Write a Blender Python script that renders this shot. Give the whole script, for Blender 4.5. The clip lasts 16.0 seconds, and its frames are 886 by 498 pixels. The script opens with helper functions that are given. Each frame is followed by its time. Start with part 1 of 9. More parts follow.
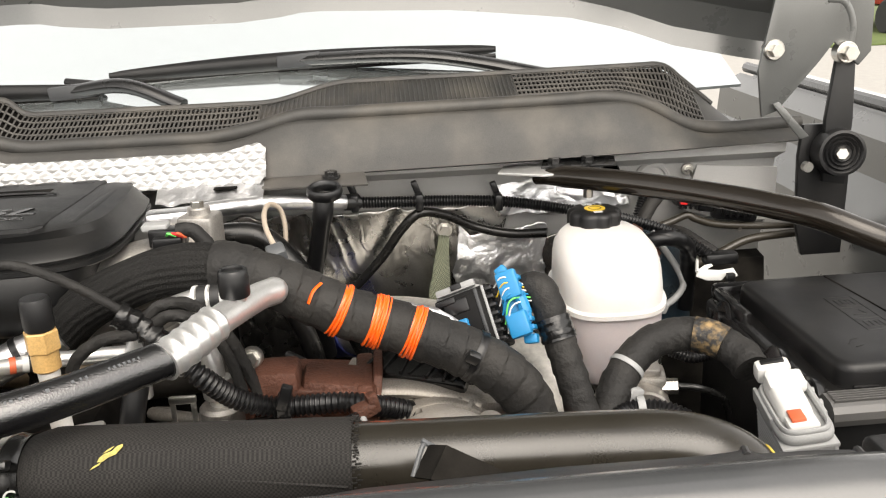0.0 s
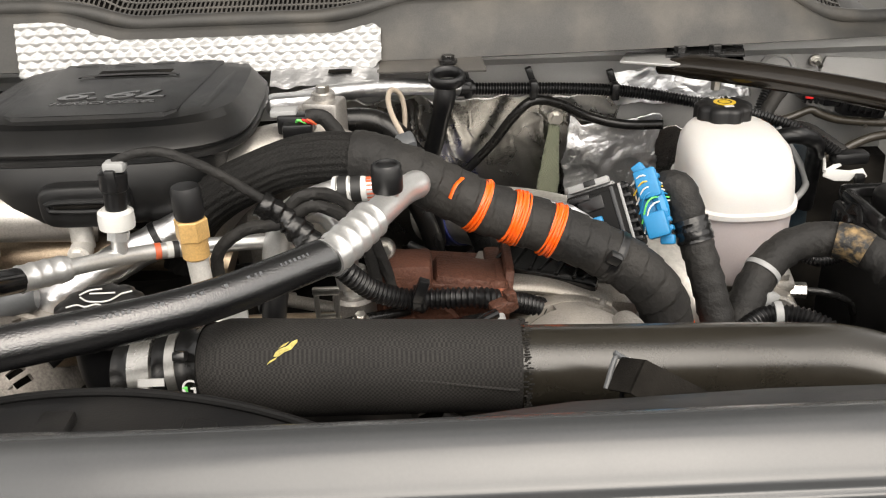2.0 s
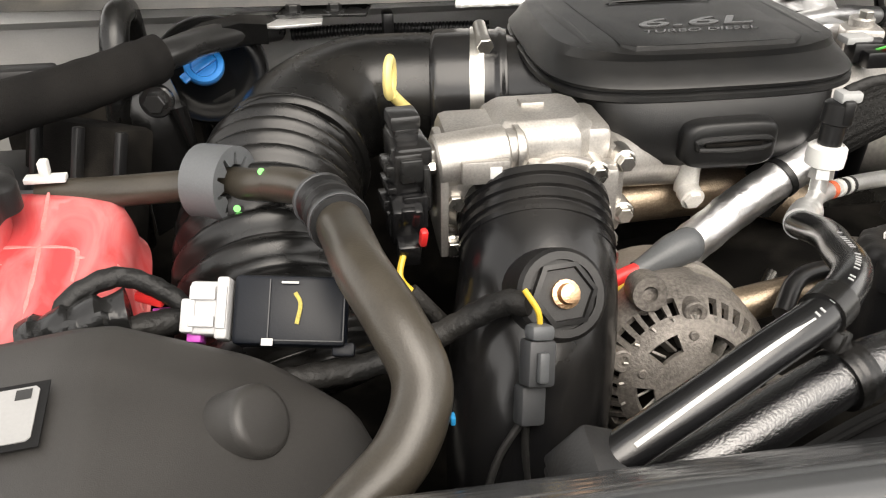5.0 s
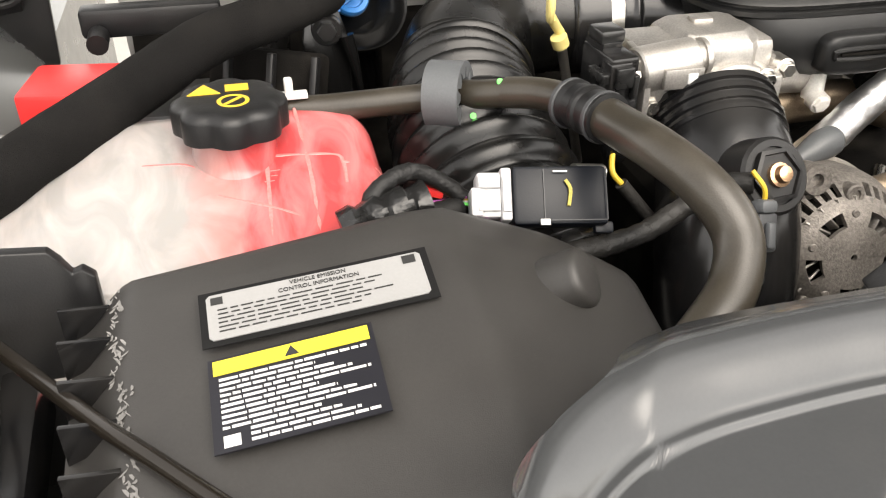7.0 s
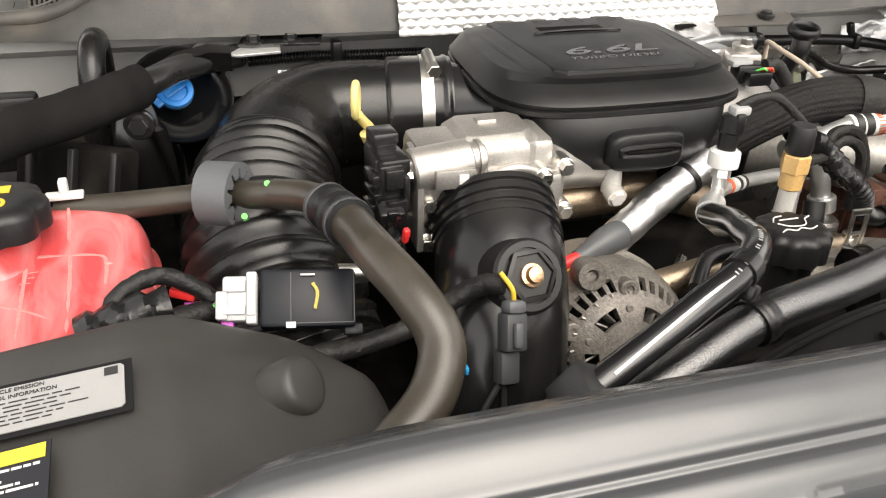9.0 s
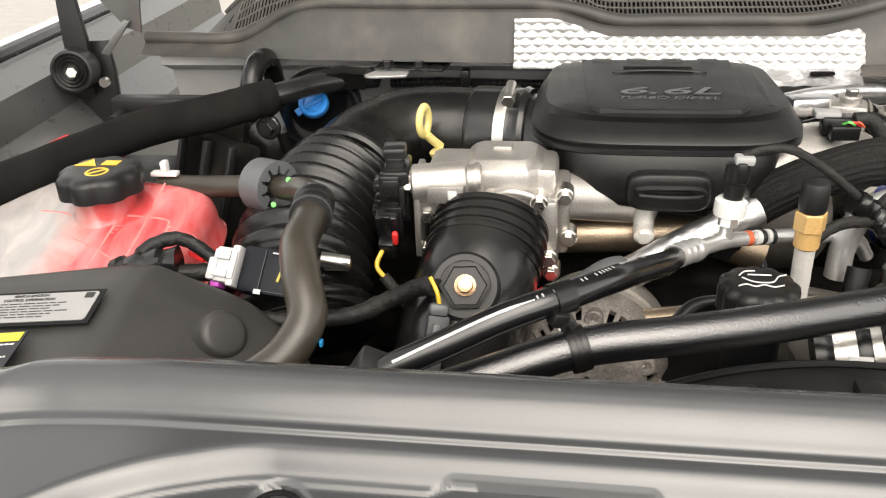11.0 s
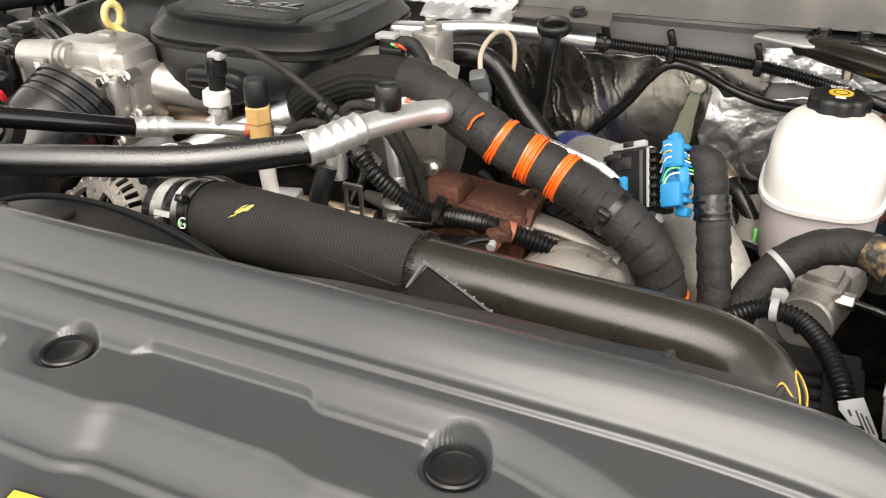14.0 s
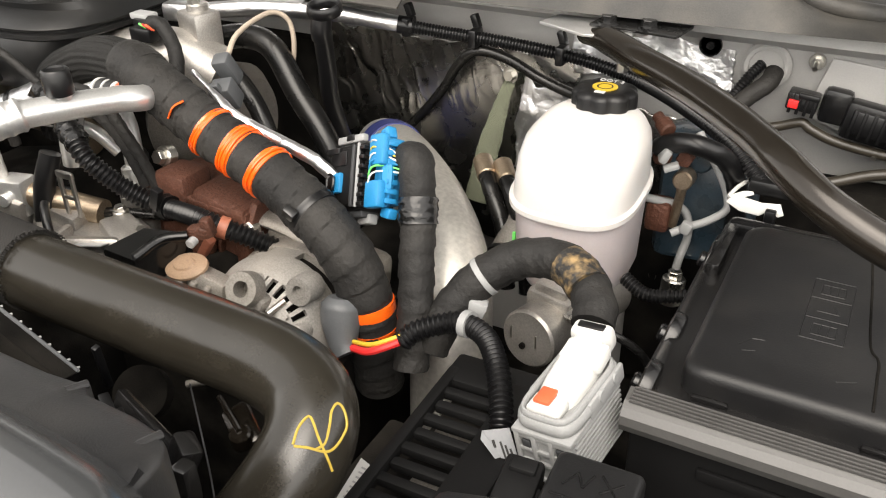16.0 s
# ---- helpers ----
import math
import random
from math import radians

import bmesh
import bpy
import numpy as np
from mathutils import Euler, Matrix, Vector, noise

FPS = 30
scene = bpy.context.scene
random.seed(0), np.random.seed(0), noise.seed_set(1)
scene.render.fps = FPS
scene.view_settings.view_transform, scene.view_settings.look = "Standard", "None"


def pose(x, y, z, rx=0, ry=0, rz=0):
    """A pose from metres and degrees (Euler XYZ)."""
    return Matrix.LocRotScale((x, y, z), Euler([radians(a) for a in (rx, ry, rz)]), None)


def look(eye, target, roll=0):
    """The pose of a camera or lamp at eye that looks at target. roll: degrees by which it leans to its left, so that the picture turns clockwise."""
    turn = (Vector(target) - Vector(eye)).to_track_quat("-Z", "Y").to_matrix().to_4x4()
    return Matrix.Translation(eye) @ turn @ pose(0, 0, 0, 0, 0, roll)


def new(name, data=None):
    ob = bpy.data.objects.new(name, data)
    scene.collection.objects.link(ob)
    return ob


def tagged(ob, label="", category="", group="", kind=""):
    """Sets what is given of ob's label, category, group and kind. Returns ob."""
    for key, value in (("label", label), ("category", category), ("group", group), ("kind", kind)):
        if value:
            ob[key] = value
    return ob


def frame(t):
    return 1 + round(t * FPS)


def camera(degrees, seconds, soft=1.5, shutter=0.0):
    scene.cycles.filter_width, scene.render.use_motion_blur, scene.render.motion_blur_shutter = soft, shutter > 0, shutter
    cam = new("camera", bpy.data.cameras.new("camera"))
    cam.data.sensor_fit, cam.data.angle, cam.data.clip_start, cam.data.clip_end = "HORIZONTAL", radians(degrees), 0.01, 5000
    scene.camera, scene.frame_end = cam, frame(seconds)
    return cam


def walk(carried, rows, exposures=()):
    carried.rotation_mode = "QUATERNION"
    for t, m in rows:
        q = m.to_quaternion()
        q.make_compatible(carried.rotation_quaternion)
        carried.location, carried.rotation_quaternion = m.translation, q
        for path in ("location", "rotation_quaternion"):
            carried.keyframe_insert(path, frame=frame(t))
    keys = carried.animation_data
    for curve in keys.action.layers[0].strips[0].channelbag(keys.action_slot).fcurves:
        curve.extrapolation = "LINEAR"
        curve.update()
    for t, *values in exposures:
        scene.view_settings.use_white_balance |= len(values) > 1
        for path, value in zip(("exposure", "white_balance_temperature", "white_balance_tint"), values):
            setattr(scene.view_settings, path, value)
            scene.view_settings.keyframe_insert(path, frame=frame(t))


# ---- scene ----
cam = camera(55.3, 16.0, soft=1.15)
METRES, EYE, TILT, LEAN, TURN = 3.1, 1.65, -18.0, 2.3, -5.0
ROWS = [
    (0.0, 0.0, 0.0, 0.0, 0.0, 0.0, -0.0),
    (0.5, -0.0002, 0.0072, 0.0029, -0.71, -3.33, -1.35),
    (1.0, -0.0027, 0.013, 0.0064, 1.2, -5.31, -2.27),
    (1.5, -0.0051, 0.0101, 0.0069, 3.34, -7.0, -2.2),
    (2.0, -0.0335, 0.0063, 0.0058, 2.91, -8.43, -1.59),
    (2.5, -0.0809, -0.008, 0.0017, 1.7, -8.81, -1.98),
    (3.0, -0.1261, -0.0108, -0.0056, 1.43, -9.44, -3.24),
    (3.5, -0.1599, -0.0037, -0.0059, 1.66, -10.0, -3.81),
    (4.0, -0.2005, 0.0089, -0.0032, 0.84, -9.85, -3.38),
    (4.5, -0.2287, 0.0222, -0.0025, -0.82, -10.46, -2.29),
    (5.0, -0.2724, 0.0308, -0.004, -4.48, -11.97, -0.8),
    (7.5, -0.3611, -0.0011, -0.0144, -12.28, -15.22, 1.12),
    (8.0, -0.3459, -0.0053, -0.0131, -15.86, -14.18, 1.85),
    (8.5, -0.3338, -0.0106, -0.0069, -16.58, -12.9, 0.92),
    (9.0, -0.3025, -0.0072, -0.0018, -12.01, -10.86, -0.05),
    (11.5, -0.1349, -0.0416, 0.0048, 15.91, -10.3, -5.64),
    (12.0, -0.0763, -0.0245, 0.009, 18.14, -11.04, -7.19),
    (12.5, -0.0306, -0.0133, 0.0101, 20.67, -11.96, -7.63),
    (13.0, 0.0006, -0.0077, 0.0095, 22.98, -12.79, -7.77),
    (13.5, 0.045, -0.0038, 0.0098, 25.82, -13.51, -9.01),
    (14.0, 0.088, -0.0, 0.0148, 28.16, -14.51, -9.91),
    (14.5, 0.1231, 0.0184, 0.0202, 29.78, -15.53, -9.76),
    (15.0, 0.1545, 0.0479, 0.0256, 31.42, -16.58, -10.29),
    (15.5, 0.1735, 0.0697, 0.0318, 32.49, -17.39, -10.54),
    (16.0, 0.1806, 0.0795, 0.0389, 32.13, -16.73, -10.79),
]
walk(cam, [(t, pose(0, 0, EYE, TILT, LEAN, TURN) @ pose(METRES * x, METRES * y, METRES * z, 90 + pitch, roll, yaw)) for t, x, y, z, yaw, pitch, roll in ROWS],
     exposures=[(0.0, 1.68, 7200, 11), (1.5, 1.48, 7200, 11), (2.5, 1.52, 7200, 11), (3.5, 1.66, 7200, 11), (5.0, 1.82, 7200, 11), (7.5, 1.95, 7200, 11), (9.0, 1.78, 7200, 11), (11.5, 1.62, 7200, 11), (12.5, 1.58, 7200, 11), (14.0, 1.72, 7200, 11), (16.0, 1.82, 7200, 11)])

# ---- light: overcast sky, hood open over the bay ----
world = bpy.data.worlds.new("sky")
scene.world = world
world.use_nodes = True
wn, wl = world.node_tree.nodes, world.node_tree.links
wn.clear()
sky = wn.new("ShaderNodeTexSky")
sky.sky_type, sky.sun_disc = "NISHITA", False
sky.sun_elevation, sky.sun_rotation = radians(55), radians(160)
grey = wn.new("ShaderNodeHueSaturation")
grey.inputs["Saturation"].default_value = 0.12
back = wn.new("ShaderNodeBackground")
back.inputs["Strength"].default_value = 0.15
wout = wn.new("ShaderNodeOutputWorld")
wl.new(sky.outputs[0], grey.inputs["Color"])
wl.new(grey.outputs[0], back.inputs["Color"])
wl.new(back.outputs[0], wout.inputs[0])
sun = new("sun", bpy.data.lights.new("sun", "SUN"))
sun.data.energy, sun.data.angle, sun.data.color = 0.95, radians(55), (1.0, 0.97, 0.93)
sun.matrix_world = look((0.5, -2.7, 6.0), (-0.3, 0.8, 1.3))


# ---- materials ----
def mat(name, col, rough=0.5, metal=0.0, var=0.15, scale=60.0, bump=0.1, bscale=None, dust=0.0, coat=0.0, trans=0.0, sub=0.0,
        spec=0.5, aniso=0.0, weave=0.0, dustcol=(0.30, 0.27, 0.23)):
    """A principled surface with grain at two scales, a little dust and fine relief, in metres."""
    m = bpy.data.materials.new(name)
    m.use_nodes = True
    nt = m.node_tree
    n, l = nt.nodes, nt.links
    p = n["Principled BSDF"]
    tc = n.new("ShaderNodeTexCoord")
    fine, wide = n.new("ShaderNodeTexNoise"), n.new("ShaderNodeTexNoise")
    fine.inputs["Scale"].default_value, fine.inputs["Detail"].default_value = scale * 8, 3
    wide.inputs["Scale"].default_value, wide.inputs["Detail"].default_value = scale * 0.4, 5
    for t in (fine, wide):
        l.new(tc.outputs["Object"], t.inputs["Vector"])
    add = n.new("ShaderNodeMath")
    add.operation = "ADD"
    l.new(fine.outputs["Fac"], add.inputs[0])
    l.new(wide.outputs["Fac"], add.inputs[1])
    ramp = n.new("ShaderNodeMapRange")
    ramp.inputs["From Min"].default_value, ramp.inputs["From Max"].default_value = 0.6, 1.4
    ramp.inputs["To Min"].default_value, ramp.inputs["To Max"].default_value = 1 - var, 1 + var
    l.new(add.outputs[0], ramp.inputs["Value"])
    mul = n.new("ShaderNodeVectorMath")
    mul.operation = "SCALE"
    mul.inputs[0].default_value = col
    l.new(ramp.outputs[0], mul.inputs["Scale"])
    colour = mul.outputs["Vector"]
    if dust:
        patch = n.new("ShaderNodeTexNoise")
        patch.inputs["Scale"].default_value, patch.inputs["Detail"].default_value = 14, 8
        l.new(tc.outputs["Object"], patch.inputs["Vector"])
        dr = n.new("ShaderNodeMapRange")
        dr.inputs["From Min"].default_value, dr.inputs["From Max"].default_value = 0.45, 0.75
        dr.inputs["To Max"].default_value = dust
        l.new(patch.outputs["Fac"], dr.inputs["Value"])
        mix = n.new("ShaderNodeMix")
        mix.data_type = "RGBA"
        l.new(dr.outputs[0], mix.inputs["Factor"])
        l.new(colour, mix.inputs["A"])
        mix.inputs["B"].default_value = (*dustcol, 1)
        colour = mix.outputs["Result"]
    l.new(colour, p.inputs["Base Color"])
    rr = n.new("ShaderNodeMapRange")
    rr.inputs["To Min"].default_value, rr.inputs["To Max"].default_value = max(rough - 0.1, 0.02), min(rough + 0.1, 1)
    l.new(wide.outputs["Fac"], rr.inputs["Value"])
    l.new(rr.outputs[0], p.inputs["Roughness"])
    p.inputs["Metallic"].default_value = metal
    p.inputs["Coat Weight"].default_value = coat
    p.inputs["Coat Roughness"].default_value = 0.15
    p.inputs["Transmission Weight"].default_value = trans
    p.inputs["Subsurface Weight"].default_value = sub
    p.inputs["Subsurface Radius"].default_value = (0.02, 0.015, 0.012)
    p.inputs["Specular IOR Level"].default_value = spec
    if bump:
        b = n.new("ShaderNodeBump")
        b.inputs["Strength"].default_value, b.inputs["Distance"].default_value = bump, 0.002
        relief = n.new("ShaderNodeTexNoise")
        relief.inputs["Scale"].default_value, relief.inputs["Detail"].default_value = bscale or scale * 10, 4
        l.new(tc.outputs["Object"], relief.inputs["Vector"])
        height = relief.outputs["Fac"]
        if weave:
            wv = n.new("ShaderNodeTexChecker")
            wv.inputs["Scale"].default_value = weave
            l.new(tc.outputs["Object"], wv.inputs["Vector"])
            s = n.new("ShaderNodeMath")
            s.operation = "ADD"
            l.new(wv.outputs["Fac"], s.inputs[0])
            l.new(relief.outputs["Fac"], s.inputs[1])
            height = s.outputs[0]
            tone = n.new("ShaderNodeMapRange")
            tone.inputs["To Min"].default_value, tone.inputs["To Max"].default_value = 0.62, 1.5
            l.new(wv.outputs["Fac"], tone.inputs["Value"])
            dye = n.new("ShaderNodeVectorMath")
            dye.operation = "SCALE"
            l.new(colour, dye.inputs[0])
            l.new(tone.outputs[0], dye.inputs["Scale"])
            l.new(dye.outputs["Vector"], p.inputs["Base Color"])
        l.new(height, b.inputs["Height"])
        l.new(b.outputs["Normal"], p.inputs["Normal"])
    return m


PLASTIC = mat("black plastic", (0.008, 0.008, 0.0085), 0.42, var=0.2, bump=0.12, dust=0.03, spec=0.4)
PLASTIC_SAT = mat("satin black plastic", (0.007, 0.007, 0.0075), 0.20, var=0.2, bump=0.05, dust=0.04)
COVER = mat("engine cover plastic", (0.0062, 0.0064, 0.0067), 0.38, var=0.2, bump=0.2, bscale=1500, dust=0.02, spec=0.42)
BELLOWS = mat("bellows rubber", (0.005, 0.005, 0.005), 0.27, var=0.2, bump=0.05, dust=0.03, spec=0.4)
GLOSS = mat("gloss rubber", (0.005, 0.005, 0.0055), 0.20, var=0.3, bump=0.05, bscale=900, spec=0.7)
RUBBER = mat("rubber hose", (0.033, 0.028, 0.021), 0.33, var=0.25, bump=0.1, bscale=700, dust=0.1)
CONDUIT = mat("conduit plastic", (0.006, 0.006, 0.0065), 0.32, var=0.2, bump=0.03)
TAPE = mat("cloth tape", (0.0145, 0.014, 0.0135), 0.66, var=0.3, bump=0.8, bscale=180, dust=0.06, spec=0.32)
TAPE_DK = mat("black loom tape", (0.009, 0.009, 0.009), 0.5, var=0.3, bump=0.6, bscale=220, dust=0.06, spec=0.3)
KNIT = mat("black knitted fabric", (0.007, 0.0066, 0.0064), 0.85, var=0.4, bump=0.7, bscale=900, spec=0.12, dust=0.12, dustcol=(0.05, 0.045, 0.04))
TAPE_SHINY = mat("glossy tape", (0.008, 0.008, 0.008), 0.25, var=0.3, bump=0.8, bscale=90)
FABRIC = mat("woven sleeve", (0.0185, 0.0172, 0.0160), 0.7, var=0.35, bump=0.35, bscale=2200, weave=560, spec=0.30)
BRAID = mat("braided sleeve", (0.010, 0.0096, 0.009), 0.6, var=0.5, bump=1.0, weave=420, spec=0.25)
PIPE_DK = mat("dark painted pipe", (0.020, 0.0175, 0.0132), 0.23, var=0.15, bump=0.05, bscale=1200, dust=0.04, spec=0.6)
PANEL = mat("grey panel plastic", (0.044, 0.046, 0.048), 0.21, spec=0.80, var=0.05, bump=0.03, bscale=1400, dust=0.02)
COWL = mat("cowl plastic", (0.040, 0.0388, 0.0363), 0.55, var=0.25, bump=0.12, dust=0.22, dustcol=(0.24, 0.21, 0.17))
GRID = mat("cowl grid plastic", (0.070, 0.066, 0.061), 0.55, var=0.12, bump=0.1, dust=0.2)
BODY = mat("grey body paint", (0.40, 0.395, 0.385), 0.38, var=0.07, bump=0.03, dust=0.1)
PAINT = mat("grey paint", (0.105, 0.108, 0.106), 0.3, metal=0.25, var=0.08, bump=0.02, coat=0.5)
BLACK_METAL = mat("black painted steel", (0.012, 0.012, 0.012), 0.28, var=0.2, bump=0.05, coat=0.3)
BROWN_METAL = mat("black oxide steel", (0.020, 0.016, 0.012), 0.20, metal=0.4, var=0.2, bump=0.04, coat=0.3)
ALU = mat("aluminium pipe", (0.74, 0.74, 0.73), 0.36, metal=0.8, var=0.1, bump=0.12, bscale=300)
CAST = mat("cast aluminium", (0.44, 0.42, 0.395), 0.40, metal=0.8, var=0.28, bump=0.16, bscale=800, dust=0.25, dustcol=(0.40, 0.36, 0.30))
CAST_DULL = mat("weathered aluminium", (0.30, 0.28, 0.255), 0.5, metal=0.6, var=0.4, bump=0.22, bscale=700, dust=0.45, dustcol=(0.44, 0.40, 0.34))
CAST_DUST = mat("dusty cast aluminium", (0.30, 0.285, 0.265), 0.55, metal=0.35, var=0.35, bump=0.25, bscale=600, dust=0.55, dustcol=(0.40, 0.365, 0.32))
STEEL = mat("zinc steel", (0.62, 0.60, 0.56), 0.3, metal=1.0, var=0.15, bump=0.1)
FOIL = mat("crinkled foil", (0.80, 0.80, 0.81), 0.36, metal=1.0, var=0.08, bump=0.5, bscale=120)
FOIL_DK = mat("dark foil", (0.46, 0.45, 0.43), 0.27, metal=1.0, var=0.2, bump=0.3, bscale=80)
SHIELD = mat("embossed shield foil", (0.52, 0.52, 0.515), 0.36, metal=0.45, var=0.05, bump=0.2, bscale=140)
RUST = mat("rusted iron", (0.095, 0.036, 0.022), 0.6, metal=0.2, var=0.6, bump=0.9, bscale=240, dust=0.2, dustcol=(0.20, 0.10, 0.06))
HEAT = mat("heat-tinted steel", (0.42, 0.33, 0.24), 0.32, metal=0.9, var=0.3, bump=0.3, dust=0.1)
BRASS = mat("yellow chromate brass", (0.60, 0.37, 0.14), 0.4, metal=0.15, var=0.25, bump=0.25, dust=0.3, dustcol=(0.66, 0.50, 0.26))
COPPER = mat("copper bolt", (0.72, 0.46, 0.28), 0.3, metal=1.0, var=0.25, bump=0.3)
WHITE_TANK = mat("translucent white plastic", (0.60, 0.585, 0.57), 0.4, var=0.03, bump=0.04, sub=0.35)
PINKISH = mat("pink-tinged tank plastic", (0.47, 0.425, 0.43), 0.4, var=0.05, bump=0.04, sub=0.35)
WHITE_PL = mat("white plastic", (0.62, 0.62, 0.60), 0.42, var=0.04, bump=0.04)
PALEGREY = mat("pale grey plastic", (0.44, 0.44, 0.445), 0.45, var=0.08, bump=0.05)
GREY_PL = mat("light grey plastic", (0.30, 0.305, 0.305), 0.5, var=0.1, bump=0.06)
DGREY_PL = mat("dark grey plastic", (0.045, 0.047, 0.05), 0.5, var=0.12, bump=0.06)
NAVY = mat("navy module plastic", (0.004, 0.0055, 0.009), 0.38, var=0.15, bump=0.05, spec=0.3)
BLUE = mat("blue plastic", (0.01, 0.14, 0.42), 0.4, var=0.06, bump=0.03)
INDIGO = mat("indigo silicone", (0.03, 0.04, 0.16), 0.5, var=0.1, bump=0.05)
CAPBLUE = mat("strong blue plastic", (0.008, 0.17, 0.50), 0.35, var=0.06, bump=0.03)
CYAN = mat("cyan plastic", (0.01, 0.21, 0.45), 0.42, var=0.06, bump=0.03)
YELLOW = mat("yellow plastic", (0.62, 0.42, 0.04), 0.4, var=0.08, bump=0.03)
PALE_YEL = mat("pale yellow plastic", (0.70, 0.58, 0.22), 0.38, var=0.06, bump=0.03)
ORANGE = mat("orange tape", (0.95, 0.13, 0.012), 0.22, var=0.2, bump=0.1, bscale=300, spec=0.9)
ORANGE_PL = mat("orange plastic", (0.60, 0.12, 0.05), 0.45, var=0.1, bump=0.03)
RED = mat("red plastic", (0.70, 0.03, 0.03), 0.4, var=0.08, bump=0.03)
PURPLE = mat("magenta plastic", (0.45, 0.06, 0.40), 0.45, var=0.05, bump=0.0)
GREEN = mat("green paint mark", (0.15, 0.75, 0.15), 0.6, var=0.1, bump=0.0)
MARK = mat("yellow paint mark", (0.50, 0.42, 0.10), 0.6, var=0.5, bump=0.0)
FLANGE = mat("matt flange plastic", (0.020, 0.020, 0.021), 0.42, var=0.25, bump=0.15, bscale=900, dust=0.05, spec=0.5)
ZINC_PALE = mat("pale zinc plate", (0.74, 0.72, 0.68), 0.42, metal=0.25, var=0.15, bump=0.1, dust=0.15)
BOOSTER = mat("dark blue booster paint", (0.022, 0.040, 0.056), 0.30, var=0.5, bump=0.2, bscale=240, dust=0.15)
RESIDUE = mat("dried residue", (0.17, 0.166, 0.16), 0.8, var=0.3, bump=0.2)
OCHRE = mat("ochre paint scrawl", (0.48, 0.34, 0.05), 0.6, var=0.2, bump=0.0)
BOOT = mat("grey rubber boot", (0.085, 0.090, 0.095), 0.45, var=0.12, bump=0.1)
TANLOOM = mat("tan cord", (0.42, 0.35, 0.28), 0.6, var=0.15, bump=0.3)
GAUZE = mat("green-grey webbing", (0.13, 0.14, 0.095), 0.8, var=0.3, bump=0.9, weave=500)
TERRA = mat("terracotta clip plastic", (0.35, 0.12, 0.07), 0.5, var=0.15, bump=0.05)
# Lighter than the cover: the letters' gloss is painted into the base colour.
LETTER = mat("lettering with painted gloss", (0.024, 0.024, 0.0245), 0.25, var=0.1, bump=0.0, spec=0.8)
BRUSHED = mat("weathered bare steel", (0.58, 0.56, 0.52), 0.42, metal=0.7, var=0.25, scale=22, bump=0.15, bscale=500, dust=0.15, dustcol=(0.30, 0.26, 0.21))
GLOSSBLK = mat("gloss black paint", (0.004, 0.004, 0.004), 0.16, var=0.2, bump=0.05, spec=0.45)
# Base colour lifted to grey, a stand-in for the rail's gloss.
RAIL = mat("rail plastic with painted gloss", (0.075, 0.073, 0.071), 0.34, var=0.1, bump=0.06, spec=0.6)
GRAIN = mat("grained hose rubber", (0.006, 0.006, 0.0065), 0.19, var=0.3, bump=0.28, bscale=640, spec=0.9)
GRAIN.node_tree.nodes["Principled BSDF"].inputs["IOR"].default_value = 1.65
AIRBOX = mat("matt air box plastic", (0.029, 0.0275, 0.026), 0.48, var=0.15, bump=0.12, bscale=1200, dust=0.10, dustcol=(0.08, 0.072, 0.064))
MATTBLK = mat("matt black plastic", (0.006, 0.006, 0.0062), 0.6, var=0.2, bump=0.08, spec=0.2)
CAST_GRIME = mat("grimy cast aluminium", (0.23, 0.21, 0.19), 0.5, metal=0.45, var=0.6, scale=40, bump=0.4, bscale=500, dust=0.5, dustcol=(0.10, 0.088, 0.075))
CAST_GREY = mat("grimy cast housing", (0.36, 0.34, 0.315), 0.42, metal=0.7, var=0.4, bump=0.18, bscale=800, dust=0.35, dustcol=(0.34, 0.31, 0.26))
TANCAP = mat("tan cap plastic", (0.30, 0.20, 0.13), 0.6, var=0.25, bump=0.15, dust=0.2)
LABEL_W = mat("label paper", (0.55, 0.55, 0.54), 0.45, var=0.04, bump=0.02)
LABEL_G = mat("label metal print", (0.27, 0.27, 0.268), 0.4, var=0.05, bump=0.02)
PALETAG = mat("grey label film", (0.30, 0.31, 0.325), 0.35, var=0.08, bump=0.05)
INK = mat("printed ink", (0.02, 0.02, 0.02), 0.5, var=0.1, bump=0.0)
LABEL_Y = mat("label yellow", (0.60, 0.52, 0.04), 0.45, var=0.05, bump=0.0)
LABEL_K = mat("label dark", (0.006, 0.006, 0.010), 0.4, var=0.1, bump=0.0)
# Near-black base: shade of the deep bay and of openings is painted in.
DARK = mat("near-black shade and dust", (0.005, 0.0045, 0.004), 0.9, var=0.4, bump=0.3, dust=0.08, spec=0.1)
ASPHALT = mat("pavement", (0.30, 0.29, 0.27), 0.9, var=0.15, scale=20, bump=0.4)
GRASS = mat("grass", (0.08, 0.11, 0.03), 0.9, var=0.4, scale=8, bump=0.6)
REDCAR = mat("red car paint", (0.35, 0.015, 0.02), 0.25, var=0.05, bump=0.0, coat=1.0)
LIGHTCAR = mat("silver bumper", (0.5, 0.48, 0.46), 0.35, metal=0.4, var=0.05, bump=0.0)
TYRE = mat("tyre rubber", (0.02, 0.02, 0.02), 0.85, var=0.2, bump=0.2)
SCUFF = mat("scuffed tape", (0.017, 0.0165, 0.016), 0.6, var=0.3, bump=0.8, bscale=200, dust=1.0, dustcol=(0.30, 0.20, 0.09))
SCUFF.node_tree.nodes["Noise Texture.002"].inputs["Scale"].default_value = 110


